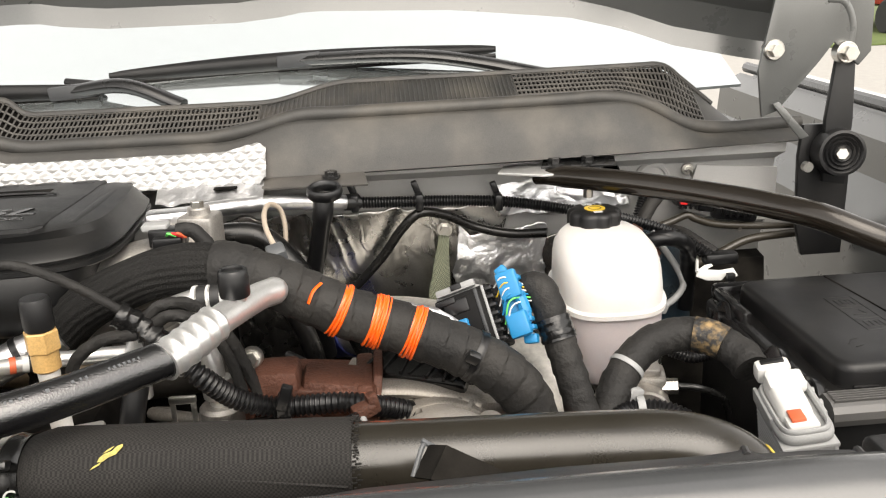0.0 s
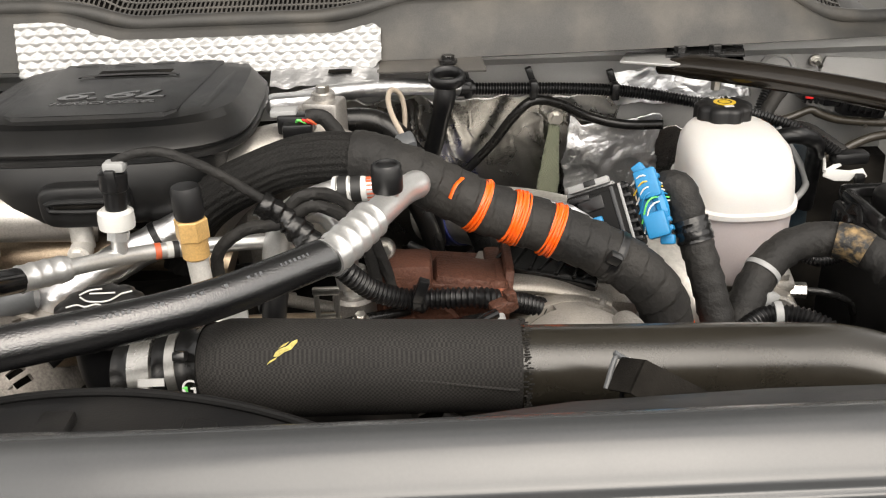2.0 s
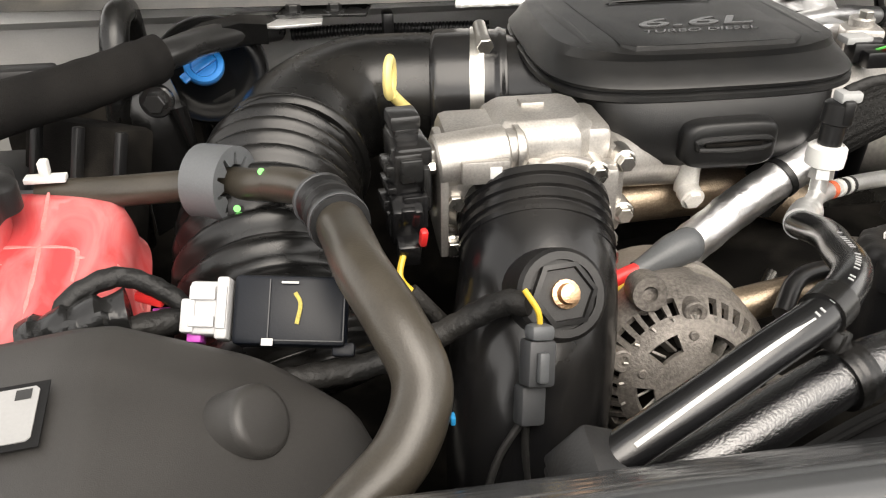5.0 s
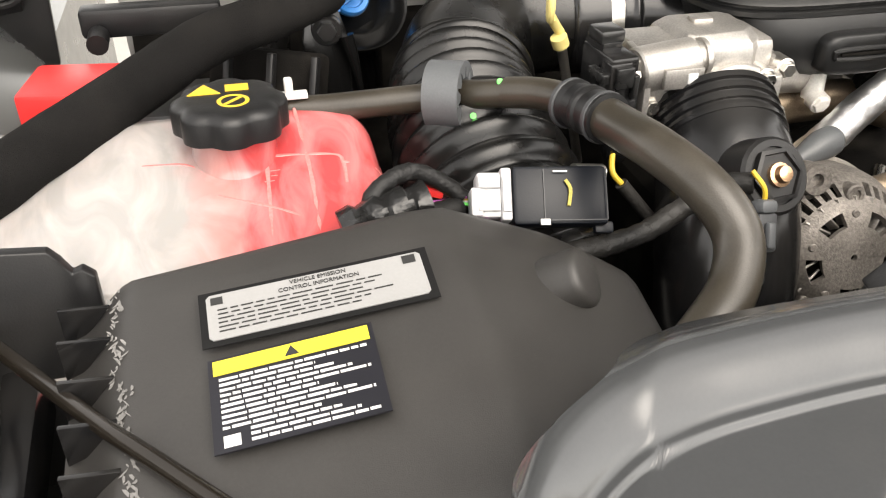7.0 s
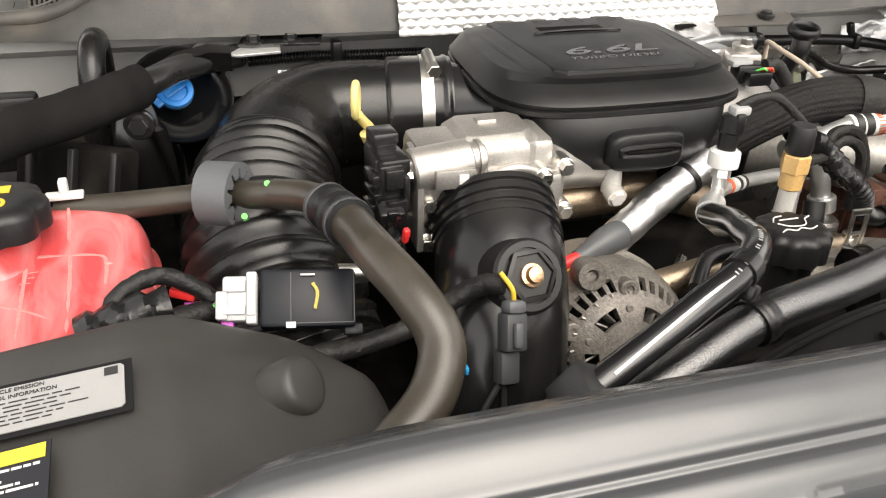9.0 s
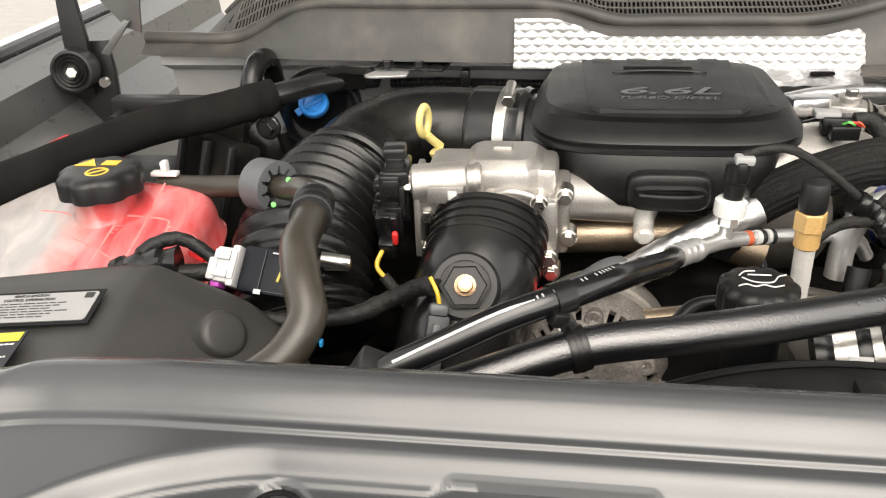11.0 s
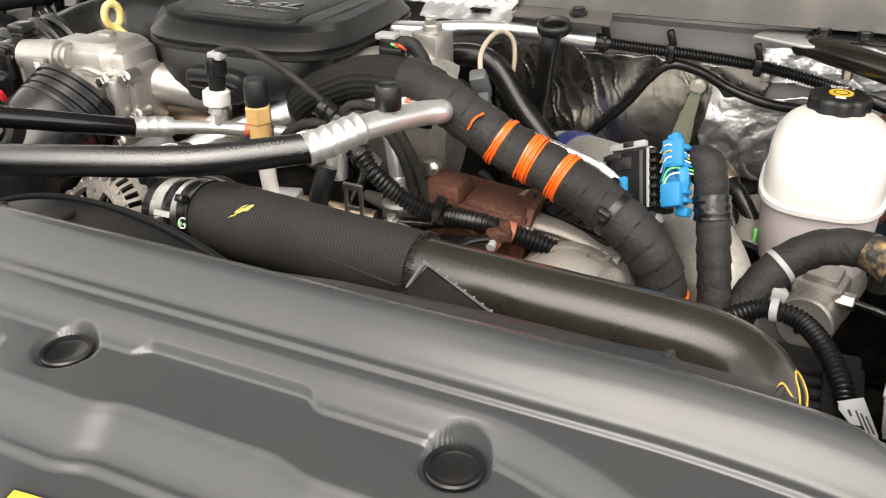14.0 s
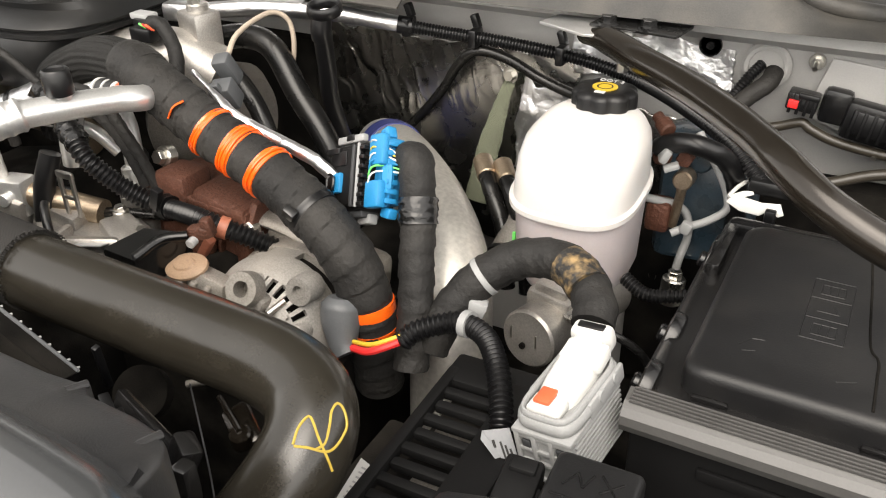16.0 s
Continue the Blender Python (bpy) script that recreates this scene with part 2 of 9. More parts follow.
def tank_material():
    """Milky plastic that turns red where the coolant stands behind it."""
    m = mat("coolant tank plastic", (0.66, 0.07, 0.075), 0.16, var=0.10, scale=18, bump=0.05, sub=0.4, spec=0.7, coat=0.5)
    n, l = m.node_tree.nodes, m.node_tree.links
    p = n["Principled BSDF"]
    tc, sep, nz = n.new("ShaderNodeTexCoord"), n.new("ShaderNodeSeparateXYZ"), n.new("ShaderNodeTexNoise")
    nz.inputs["Scale"].default_value = 22
    l.new(tc.outputs["Object"], sep.inputs[0])
    l.new(tc.outputs["Object"], nz.inputs["Vector"])
    add = n.new("ShaderNodeMath")
    add.operation = "MULTIPLY_ADD"
    add.inputs[1].default_value = 0.05
    l.new(nz.outputs["Fac"], add.inputs[0])
    l.new(sep.outputs["X"], add.inputs[2])
    ramp = n.new("ShaderNodeValToRGB")
    rng = n.new("ShaderNodeMapRange")
    rng.inputs["From Min"].default_value, rng.inputs["From Max"].default_value = -1.25, -0.98
    l.new(add.outputs[0], rng.inputs["Value"])
    l.new(rng.outputs[0], ramp.inputs[0])
    e = ramp.color_ramp.elements
    e[0].position, e[0].color = 0.36, (0.31, 0.298, 0.288, 1)
    e[1].position, e[1].color = 0.62, (0.50, 0.062, 0.066, 1)
    mid = e.new(0.52)
    mid.color = (0.46, 0.20, 0.185, 1)
    # Pale streaks: bright gleams inside the tank wall, mixed into the colour.
    streak = n.new("ShaderNodeTexNoise")
    streak.inputs["Scale"].default_value, streak.inputs["Detail"].default_value, streak.inputs["Distortion"].default_value = 26, 5, 1.2
    squash = n.new("ShaderNodeMapping")
    squash.inputs["Scale"].default_value = (1.0, 0.45, 0.3)
    l.new(tc.outputs["Object"], squash.inputs["Vector"])
    l.new(squash.outputs["Vector"], streak.inputs["Vector"])
    sr = n.new("ShaderNodeMapRange")
    sr.inputs["From Min"].default_value, sr.inputs["From Max"].default_value = 0.42, 0.72
    sr.inputs["To Max"].default_value = 0.55
    l.new(streak.outputs["Fac"], sr.inputs["Value"])
    mix = n.new("ShaderNodeMix")
    mix.data_type = "RGBA"
    l.new(sr.outputs[0], mix.inputs["Factor"])
    l.new(ramp.outputs[0], mix.inputs["A"])
    pale = n.new("ShaderNodeMix")
    pale.data_type = "RGBA"
    pale.inputs["Factor"].default_value = 0.35
    pale.inputs["B"].default_value = (0.95, 0.80, 0.78, 1)
    l.new(ramp.outputs[0], pale.inputs["A"])
    l.new(pale.outputs["Result"], mix.inputs["B"])
    l.new(mix.outputs["Result"], p.inputs["Base Color"])
    return m


PINK_TANK = tank_material()
WELD = mat("thick pink tank plastic", (0.62, 0.20, 0.19), 0.22, var=0.25, scale=40, bump=0.05, sub=0.3, coat=0.4)
GLASS = mat("windscreen glass", (0.80, 0.86, 0.86), 0.03, metal=0.9, var=0.02, bump=0.0, coat=1.0)


# ---- mesh helpers ----
def V(*a):
    return Vector(a)


def cat(pts, step):
    """Points at even steps along a smooth line through pts, with the length run at each."""
    k = [Vector(p) for p in pts]
    if len(k) == 2:
        dense = [k[0].lerp(k[1], i / 40) for i in range(41)]
    else:
        e = [2 * k[0] - k[1], *k, 2 * k[-1] - k[-2]]
        dense = []
        for i in range(len(k) - 1):
            a, b, c, d = e[i:i + 4]
            for j in range(24):
                f = j / 24
                dense.append(0.5 * (2 * b + (c - a) * f + (2 * a - 5 * b + 4 * c - d) * f * f + (3 * b - a - 3 * c + d) * f ** 3))
        dense.append(k[-1])
    run = [0.0]
    for a, b in zip(dense, dense[1:]):
        run.append(run[-1] + (b - a).length)
    count = max(2, int(round(run[-1] / step)) + 1)
    out, j = [], 0
    for i in range(count):
        s = run[-1] * i / (count - 1)
        while j < len(run) - 2 and run[j + 1] < s:
            j += 1
        f = (s - run[j]) / max(run[j + 1] - run[j], 1e-9)
        out.append((dense[j].lerp(dense[j + 1], f), s))
    return out, run[-1]


def loft(rings, cap=True, closed=False):
    bm = bmesh.new()
    vs = [[bm.verts.new(p) for p in r] for r in rings]
    n = len(vs[0])
    pairs = list(zip(vs, vs[1:])) + ([(vs[-1], vs[0])] if closed else [])
    for a, b in pairs:
        for i in range(n):
            bm.faces.new((a[i], a[(i + 1) % n], b[(i + 1) % n], b[i]))
    if cap and not closed:
        bm.faces.new(vs[0][::-1])
        bm.faces.new(vs[-1])
    bmesh.ops.recalc_face_normals(bm, faces=bm.faces)
    return bm


def sweep(pts, r, seg=14, step=0.006, rf=None, flat=1.0, up=(0, 0, 1)):
    """A tube along pts. rf(s, length, angle) scales its radius; flat squeezes it along the up axis."""
    line, length = cat(pts, step)
    rings, side = [], None
    for i, (p, s) in enumerate(line):
        a, b = line[max(i - 1, 0)][0], line[min(i + 1, len(line) - 1)][0]
        t = (b - a).normalized()
        if side is None:
            side = t.cross(Vector(up))
            if side.length < 0.1:
                side = t.cross(Vector((1, 0, 0)))
        side = (side - t * side.dot(t)).normalized()
        top = side.cross(t)
        ring = []
        for j in range(seg):
            w = 2 * math.pi * j / seg
            k = r * (rf(s, length, w) if rf else 1)
            ring.append(p + side * (k * math.cos(w)) + top * (k * flat * math.sin(w)))
        rings.append(ring)
    return loft(rings)


def ribbed(pitch, depth):
    return lambda s, n, w: 1 - depth * (0.5 + 0.5 * math.cos(2 * math.pi * s / pitch)) ** 0.7


def wrapped(depth=0.04, pitch=0.02):
    """The overlapping turns of wound tape, with a little unevenness."""
    return lambda s, n, w: 1 + depth * (((s + w * pitch / 6.283) / pitch) % 1.0 - 0.5) + depth * 0.8 * noise.noise((s * 40, w, 3.7))


def conduit(pts, r=0.007, pitch=0.0042, seg=10):
    return sweep(pts, r, seg, pitch / 5, ribbed(pitch, 0.24))


def lathe(profile, seg=24, m=None):
    rings = [[V(r * math.cos(2 * math.pi * j / seg), r * math.sin(2 * math.pi * j / seg), z) for j in range(seg)] for r, z in profile]
    bm = loft(rings)
    if m is not None:
        bm.transform(m)
    return bm


def aim(at, way):
    """A pose at a point whose z axis looks along way."""
    return Matrix.Translation(at) @ Vector(way).to_track_quat("Z", "Y").to_matrix().to_4x4()


def rod(a, b, r, seg=14, bev=0.0):
    a, b = Vector(a), Vector(b)
    h = (b - a).length
    prof = [(r, 0), (r, h)] if not bev else [(r - bev, 0), (r, bev), (r, h - bev), (r - bev, h)]
    return lathe(prof, seg, aim(a, b - a))


def hexnut(a, b, r):
    return rod(a, b, r, 6, r * 0.08)


def place(bm, m):
    bm.transform(m)
    return bm


def rbox(c, size, bev=0.003, rot=(0, 0, 0), seg=2):
    bm = bmesh.new()
    bmesh.ops.create_cube(bm, size=1)
    bm.transform(Matrix.Diagonal((*size, 1)))
    if bev:
        bmesh.ops.bevel(bm, geom=bm.edges[:], offset=min(bev, min(size) * 0.45), segments=seg, affect="EDGES", profile=0.5)
    bm.transform(pose(*c, *rot))
    return bm


def prism(poly, h, m=None, bev=0.0):
    """A flat outline in x and y, given a thickness upwards."""
    bm = bmesh.new()
    vs = [bm.verts.new((x, y, 0)) for x, y in poly]
    f = bm.faces.new(vs)
    res = bmesh.ops.extrude_face_region(bm, geom=[f])
    bmesh.ops.translate(bm, vec=(0, 0, h), verts=[v for v in res["geom"] if isinstance(v, bmesh.types.BMVert)])
    bmesh.ops.recalc_face_normals(bm, faces=bm.faces)
    if bev:
        bmesh.ops.bevel(bm, geom=bm.edges[:], offset=bev, segments=2, affect="EDGES", profile=0.5)
    if m is not None:
        bm.transform(m)
    return bm


def oval(cx, cy, z, ax, ay, n=2.0, count=48, tilt=0.0):
    out = []
    for j in range(count):
        w = 2 * math.pi * j / count
        c, s = math.cos(w), math.sin(w)
        x = math.copysign(abs(c) ** (2 / n), c) * ax
        y = math.copysign(abs(s) ** (2 / n), s) * ay
        out.append(V(cx + x, cy + y, z + tilt * y))
    return out


def merge(*bms):
    out = bmesh.new()
    for b in bms:
        me = bpy.data.meshes.new("join")
        b.to_mesh(me)
        b.free()
        out.from_mesh(me)
        bpy.data.meshes.remove(me)
    return out


def mesh_of(name, bm, material, sharp=38):
    me = bpy.data.meshes.new(name)
    bm.to_mesh(me)
    bm.free()
    me.materials.append(material)
    me.polygons.foreach_set("use_smooth", [True] * len(me.polygons))
    me.set_sharp_from_angle(angle=radians(sharp))
    return me


def part(name, bm, material, parent, label="", sharp=38):
    ob = new(name, mesh_of(name, bm, material, sharp))
    ob.parent = parent
    if parent.type == "EMPTY":
        ob.matrix_parent_inverse = parent.matrix_basis.inverted()
    return tagged(ob, label) if label else ob


def thing(name, base, label, category, group=""):
    ob = new(name)
    ob.empty_display_size = 0.02
    ob.matrix_basis = Matrix.Translation(base)
    return tagged(ob, label, category, group)


def solid(name, bm, material, label, category, group="", kind="", sharp=38):
    return tagged(new(name, mesh_of(name, bm, material, sharp)), label, category, group, kind)


def words(text, size, m, material, parent, depth=0.0006, name="lettering", align="CENTER", slant=0.0, bold=0.0):
    cu = bpy.data.curves.new(name, "FONT")
    cu.body, cu.size, cu.extrude, cu.align_x, cu.align_y = text, size, depth, align, "CENTER"
    cu.shear, cu.offset = slant, bold
    cu.materials.append(material)
    ob = new(name, cu)
    ob.parent = parent
    ob.matrix_parent_inverse = parent.matrix_basis.inverted() if parent.type == "EMPTY" else Matrix()
    ob.matrix_basis = m
    return ob


def frame_of(o, x, y):
    """A pose at o whose x axis runs along x and whose z axis is square to x and y."""
    x, y = Vector(x).normalized(), Vector(y)
    z = x.cross(y).normalized()
    y = z.cross(x)
    m = Matrix((x, y, z)).transposed().to_4x4()
    m.translation = o
    return m


def smooth(a, b, x):
    t = min(max((x - a) / (b - a), 0), 1)
    return t * t * (3 - 2 * t)
# ---- setting: ground, body shell, firewall, cowl, hood ----
CX = -0.305  # middle of the vehicle

solid("ground", loft([[V(-60, -60, -0.02), V(60, -60, -0.02), V(60, 60, -0.02), V(-60, 60, -0.02)], [V(-60, -60, 0), V(60, -60, 0), V(60, 60, 0), V(-60, 60, 0)]]),
      ASPHALT, "pale worn concrete yard under the truck", "ground", kind="structure")
solid("lawn", rbox((18, 24, 0.02), (30, 16, 0.04), 0.01), GRASS, "strip of dry green grass beyond the yard", "grass", kind="structure")


CLIPS = ((-0.739, 0.296), (-0.455, 0.299), (-0.153, 0.303), (0.130, 0.308))


def glide(xs, ys):
    """A smooth curve through the given steps that never overshoots them."""
    n = len(xs)
    h = [xs[i + 1] - xs[i] for i in range(n - 1)]
    d = [(ys[i + 1] - ys[i]) / h[i] for i in range(n - 1)]
    m = [d[0]] + [0.0] * (n - 2) + [d[-1]]
    for i in range(1, n - 1):
        if d[i - 1] * d[i] > 0:
            w1, w2 = 2 * h[i] + h[i - 1], h[i] + 2 * h[i - 1]
            m[i] = (w1 + w2) / (w1 / d[i - 1] + w2 / d[i])

    def at(x):
        if x <= xs[0]:
            return ys[0]
        if x >= xs[-1]:
            return ys[-1]
        i = bisect(xs, x) - 1
        t = (x - xs[i]) / h[i]
        return ys[i] + t * (h[i] * m[i] + t * ((3 * d[i] - 2 * m[i] - m[i + 1]) * h[i] + t * (m[i] + m[i + 1] - 2 * d[i]) * h[i]))
    return at


def bisect(xs, x):
    lo, hi = 0, len(xs)
    while lo < hi:
        mid = (lo + hi) // 2
        if x < xs[mid]:
            hi = mid
        else:
            lo = mid + 1
    return lo


bend_1 = glide((0.0, 0.52, 0.600, 0.648, 0.692, 0.738, 0.79), (0.0, 0.001, 0.006, 0.016, 0.043, 0.11, 0.20))
bend_2 = glide((0.0, 0.44, 0.50, 0.545, 0.60, 0.68, 0.79), (0.0, 0.0, 0.014, 0.036, 0.085, 0.20, 0.40))
bend_3 = glide((0.0, 0.44, 0.50, 0.56, 0.79), (0.0, 0.0, 0.03, 0.12, 0.60))
PROFILE = (0.324, 0.3425, 0.3433, 0.3447, 0.3455, 0.3500, 0.3517, 0.3560, 0.3605, 0.3650, 0.3695, 0.3745, 0.3790, 0.3830, 0.3880, 0.395, 0.403, 0.410, 0.414, 0.424, 0.434, 0.442, 0.450)
crown = glide(PROFILE, (1.3695, 1.3697, 1.3702, 1.3726, 1.3731, 1.3734, 1.3742, 1.3789, 1.3832, 1.3868, 1.3896, 1.3919, 1.3930, 1.3929, 1.3915, 1.3875, 1.3790, 1.3700, 1.3600, 1.350, 1.340, 1.334, 1.326))
crown_tail = glide(PROFILE[15:], (0.0, 0.0035, 0.0075, 0.0145, 0.0160, 0.0165, 0.0135, 0.0115))
swell = glide((0.3150, 0.3170, 0.3195, 0.3215, 0.3235, 0.3260, 0.3290, 0.3320, 0.3350, 0.3385), (0.0150, 0.0147, 0.0138, 0.0123, 0.0100, 0.0071, 0.0041, 0.0019, 0.0005, 0.0))
back_driver = glide((0, 0.50, 0.603, 0.668, 0.708, 0.740, 0.766, 0.785), (0.412, 0.4119, 0.407, 0.386, 0.356, 0.305, 0.20, 0.10))
back_passenger = glide((-0.10, 0.06, 0.46, 0.53, 0.58, 0.624, 0.642, 0.650, 0.690, 0.717, 0.724, 0.745, 0.77), (0.412, 0.440, 0.441, 0.434, 0.421, 0.402, 0.386, 0.374, 0.346, 0.324, 0.285, 0.20, 0.10))


def panel_height(x, y):
    """Terraces of the radiator cover: crown, groove, second swell, sunken field with round clip dishes, front step."""
    a = abs(x - CX)
    v1, v2 = y + bend_1(a), y + bend_2(a)
    jog = 0.0085 * smooth(0.0740, 0.0590, abs(a - 0.270))
    z = crown(v1) + smooth(CX + 0.10, CX - 0.02, x) * crown_tail(v1)
    z = 1.352 + (z - swell(v2) - 1.352) * smooth(0.3135, 0.3168, v2 - jog)
    front = 0.264 + 0.007 * smooth(0.085, 0.050, abs(a - 0.285)) + 0.030 * smooth(0.115, 0.100, a)
    f = y + bend_3(a) - front
    z -= 0.020 * smooth(0.004, -0.026, f) + 0.004 * smooth(-0.0295, -0.0340, f) + 0.0016 * smooth(0.0035, -0.0005, f)
    z -= 0.10 * smooth(0.12, -0.25, y) ** 2
    for gx, gy in CLIPS:
        d = math.hypot(x - gx, y - gy)
        if d < 0.04:
            z += (1.3475 - z) * smooth(0.0220, 0.0185, d)
    return z


def panel_back(x):
    return back_driver(x - CX) if x > CX + 0.10 else back_passenger(CX - x)


rings = []
for i in range(661):
    x = CX - 0.77 + 1.54 * i / 660
    yb = panel_back(x)
    ys = [yb - 0.0008 * j for j in range(145)]
    ys += [ys[-1] - 0.0016 * j for j in range(1, 60)]
    ys += [ys[-1] - 0.010 * j for j in range(1, int((ys[-1] + 0.40) / 0.010))]
    ys = ys[:240]
    while len(ys) < 240:
        ys.append(ys[-1] - 0.01)
    col = [V(x, yb + 0.001, panel_height(x, yb) - 0.022 - 0.012 * smooth(0.6, 0.77, abs(x - CX)))]
    for y in ys:
        d = yb - y
        slant = 1.0 / (1 + 4 * smooth(0.60, 0.70, abs(x - CX)))
        side = 1.0 if x > CX else 0.35
        roll = side * (0.010 * smooth(0.016, 0.0, d * slant) * smooth(0.58, 0.645, abs(x - CX)) + 0.012 * smooth(0.64, 0.78, abs(x - CX)))
        col.append(V(x, y, panel_height(x, y) - roll))
    rings.append(col)
bm = bmesh.new()
vs = [[bm.verts.new(p) for p in r] for r in rings]
for a, b in zip(vs, vs[1:]):
    for i in range(len(a) - 1):
        bm.faces.new((a[i], a[i + 1], b[i + 1], b[i]))
bmesh.ops.recalc_face_normals(bm, faces=bm.faces)
cover = thing("radiator_cover", (CX, 0.3, 1.30), "smooth dark grey moulded plastic cover over the radiator support", "engine cover")
panel = part("panel", bm, PANEL, cover, sharp=60)
mod = panel.modifiers.new("thick", "SOLIDIFY")
mod.thickness, mod.offset = 0.003, -1
for gx, gy in CLIPS:
    clip = part("push_clip", lathe([(0.0175, -0.010), (0.0175, 0.0010), (0.0165, 0.0022), (0.0140, 0.0020), (0.0135, -0.0005), (0.0125, -0.001), (0.002, -0.001)], 28, pose(gx, gy, panel_height(gx, gy) + 0.0018)), PLASTIC_SAT, cover, "round black push-in fastener")
part("rear_flange", loft([[V(x, y0_, z0_) for y0_, z0_ in ((0.39, 1.366), (0.5 * yb_ + 0.20, 1.365), (yb_ - 0.010, 1.3595), (yb_ - 0.003, 1.358), (yb_, 1.354), (yb_ + 0.002, 1.27), (0.39, 1.27))] for x, yb_ in ((-0.30, 0.412), (-0.16, 0.425), (-0.02, 0.446), (0.10, 0.451), (0.190, 0.450), (0.212, 0.452), (0.218, 0.454), (0.226, 0.447), (0.262, 0.446), (0.282, 0.443), (0.294, 0.437), (0.302, 0.425), (0.306, 0.405))]), FLANGE, cover, sharp=45)
for pts_ in ([(0.216, 0.440, 1.3595), (0.219, 0.452, 1.357)], [(0.284, 0.426, 1.3595), (0.287, 0.441, 1.357)]):
    part("flange_rib", sweep(pts_, 0.0028, 8, 0.004), FLANGE, cover)
# warning sticker near the front of the panel
st = frame_of(V(-0.015, 0.190, panel_height(-0.015, 0.19) + 0.002), (1, 0.10, 0), (-0.1, 1, 0.06))
sticker = part("sticker", prism([(-0.085, -0.05), (0.085, -0.05), (0.085, 0.028), (-0.085, 0.028)], 0.0008, st), LABEL_K, cover, "black and yellow warning sticker")
part("stripe", prism([(-0.083, -0.048), (-0.062, -0.048), (-0.062, 0.026), (-0.083, 0.026)], 0.0008, st @ pose(0, 0, 0.0006)), LABEL_Y, sticker)
part("symbol", prism([(-0.050, 0.004), (-0.028, 0.004), (-0.030, 0.018), (-0.042, 0.024)], 0.0008, st @ pose(0, 0, 0.0006)), ORANGE_PL, sticker)
part("text_bar", prism([(-0.018, 0.010), (0.070, 0.010), (0.070, 0.018), (-0.018, 0.018)], 0.0008, st @ pose(0, 0, 0.0006)), LABEL_W, sticker)

# fan shroud behind the cover
bm = bmesh.new()
rows = []
for i in range(61):
    w = math.pi * (0.06 + 0.88 * i / 60)
    c, s = math.cos(w), math.sin(w)
    rows.append([V(CX - 0.04 + c * rr, yy, 1.045 + s * rr * 0.9) for rr, yy in ((0.30, 0.40), (0.315, 0.43), (0.318, 0.50), (0.312, 0.525), (0.29, 0.53), (0.27, 0.53))])
vv = [[bm.verts.new(p) for p in r] for r in rows]
for a, b in zip(vv, vv[1:]):
    for i in range(len(a) - 1):
        bm.faces.new((a[i], a[i + 1], b[i + 1], b[i]))
bmesh.ops.recalc_face_normals(bm, faces=bm.faces)
fsh = thing("fan_shroud", (CX - 0.04, 0.46, 1.05), "arched black plastic radiator fan shroud", "fan shroud")
shroud = part("arch", bm, PLASTIC, fsh)
part("rim", sweep([(CX - 0.04 + 0.318 * math.cos(w), 0.512, 1.045 + 0.318 * 0.9 * math.sin(w)) for w in [math.pi * (0.06 + 0.88 * k / 30) for k in range(31)]], 0.003, 8, 0.02), MATTBLK, fsh)
for k in range(9):
    w = math.pi * (0.14 + 0.09 * k)
    part("clip", rbox((CX - 0.04 + 0.320 * math.cos(w), 0.47, 1.045 + 0.288 * math.sin(w)), (0.022, 0.030, 0.010), 0.003, (0, 90 - math.degrees(w), 0)), PLASTIC, fsh)
mod = shroud.modifiers.new("thick", "SOLIDIFY")
mod.thickness = 0.004
# Core takes DARK as well: its deep shade sits in the colour.
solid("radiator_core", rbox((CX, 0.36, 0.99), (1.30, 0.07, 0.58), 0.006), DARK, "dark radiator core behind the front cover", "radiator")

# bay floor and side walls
# Unseen pan added to stop light leaks, then the unseen front wall, both near-black.
solid("bay_light_stop", rbox((CX, 0.85, 0.76), (2.1, 1.2, 0.03), 0.004), DARK, "unseen near-black pan added to close the bay from below", "floor", kind="structure")
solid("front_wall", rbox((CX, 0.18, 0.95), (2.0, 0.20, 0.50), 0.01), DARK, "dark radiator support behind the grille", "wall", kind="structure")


def fender(sx):
    """Inner wing with its ledge, black seal and outer skin."""
    x = CX + sx * 1.045
    th = thing("fender", (CX + sx * 1.0, 0.7, 0.9), "dark grey painted inner fender with black rubber edge seal", "fender", "fenders")
    sec = [(0.0, 0.80), (0.0, 1.24), (0.05, 1.30), (0.055, 1.36), (0.10, 1.385), (0.13, 1.375), (0.15, 1.39), (0.20, 1.385), (0.24, 1.33), (0.25, 0.80)]
    rr = []
    for y in (-0.3, 0.1, 0.5, 0.9, 1.3, 1.9):
        rr.append([V(x + sx * a, y, z + 0.02 * (y - 0.7)) for a, z in sec])
    part("wing", loft(rr), PAINT, th, sharp=25)
    part("seal", sweep([(x + sx * 0.115, -0.3, 1.375), (x + sx * 0.115, 0.7, 1.40), (x + sx * 0.115, 1.9, 1.42)], 0.012, 8, 0.05), BLACK_METAL, th, "black rubber bulb seal")
    part("skin", loft([[V(x + sx * a, y, z + 0.02 * (y - 0.7)) for a, z in ((0.155, 1.393), (0.20, 1.39), (0.245, 1.335), (0.252, 0.9), (0.24, 0.9), (0.232, 1.33), (0.195, 1.384), (0.155, 1.388))] for y in (-0.3, 0.5, 1.9)]), PAINT, th, "dark grey painted fender skin", sharp=25)
    return th


fender(1)
fender(-1)

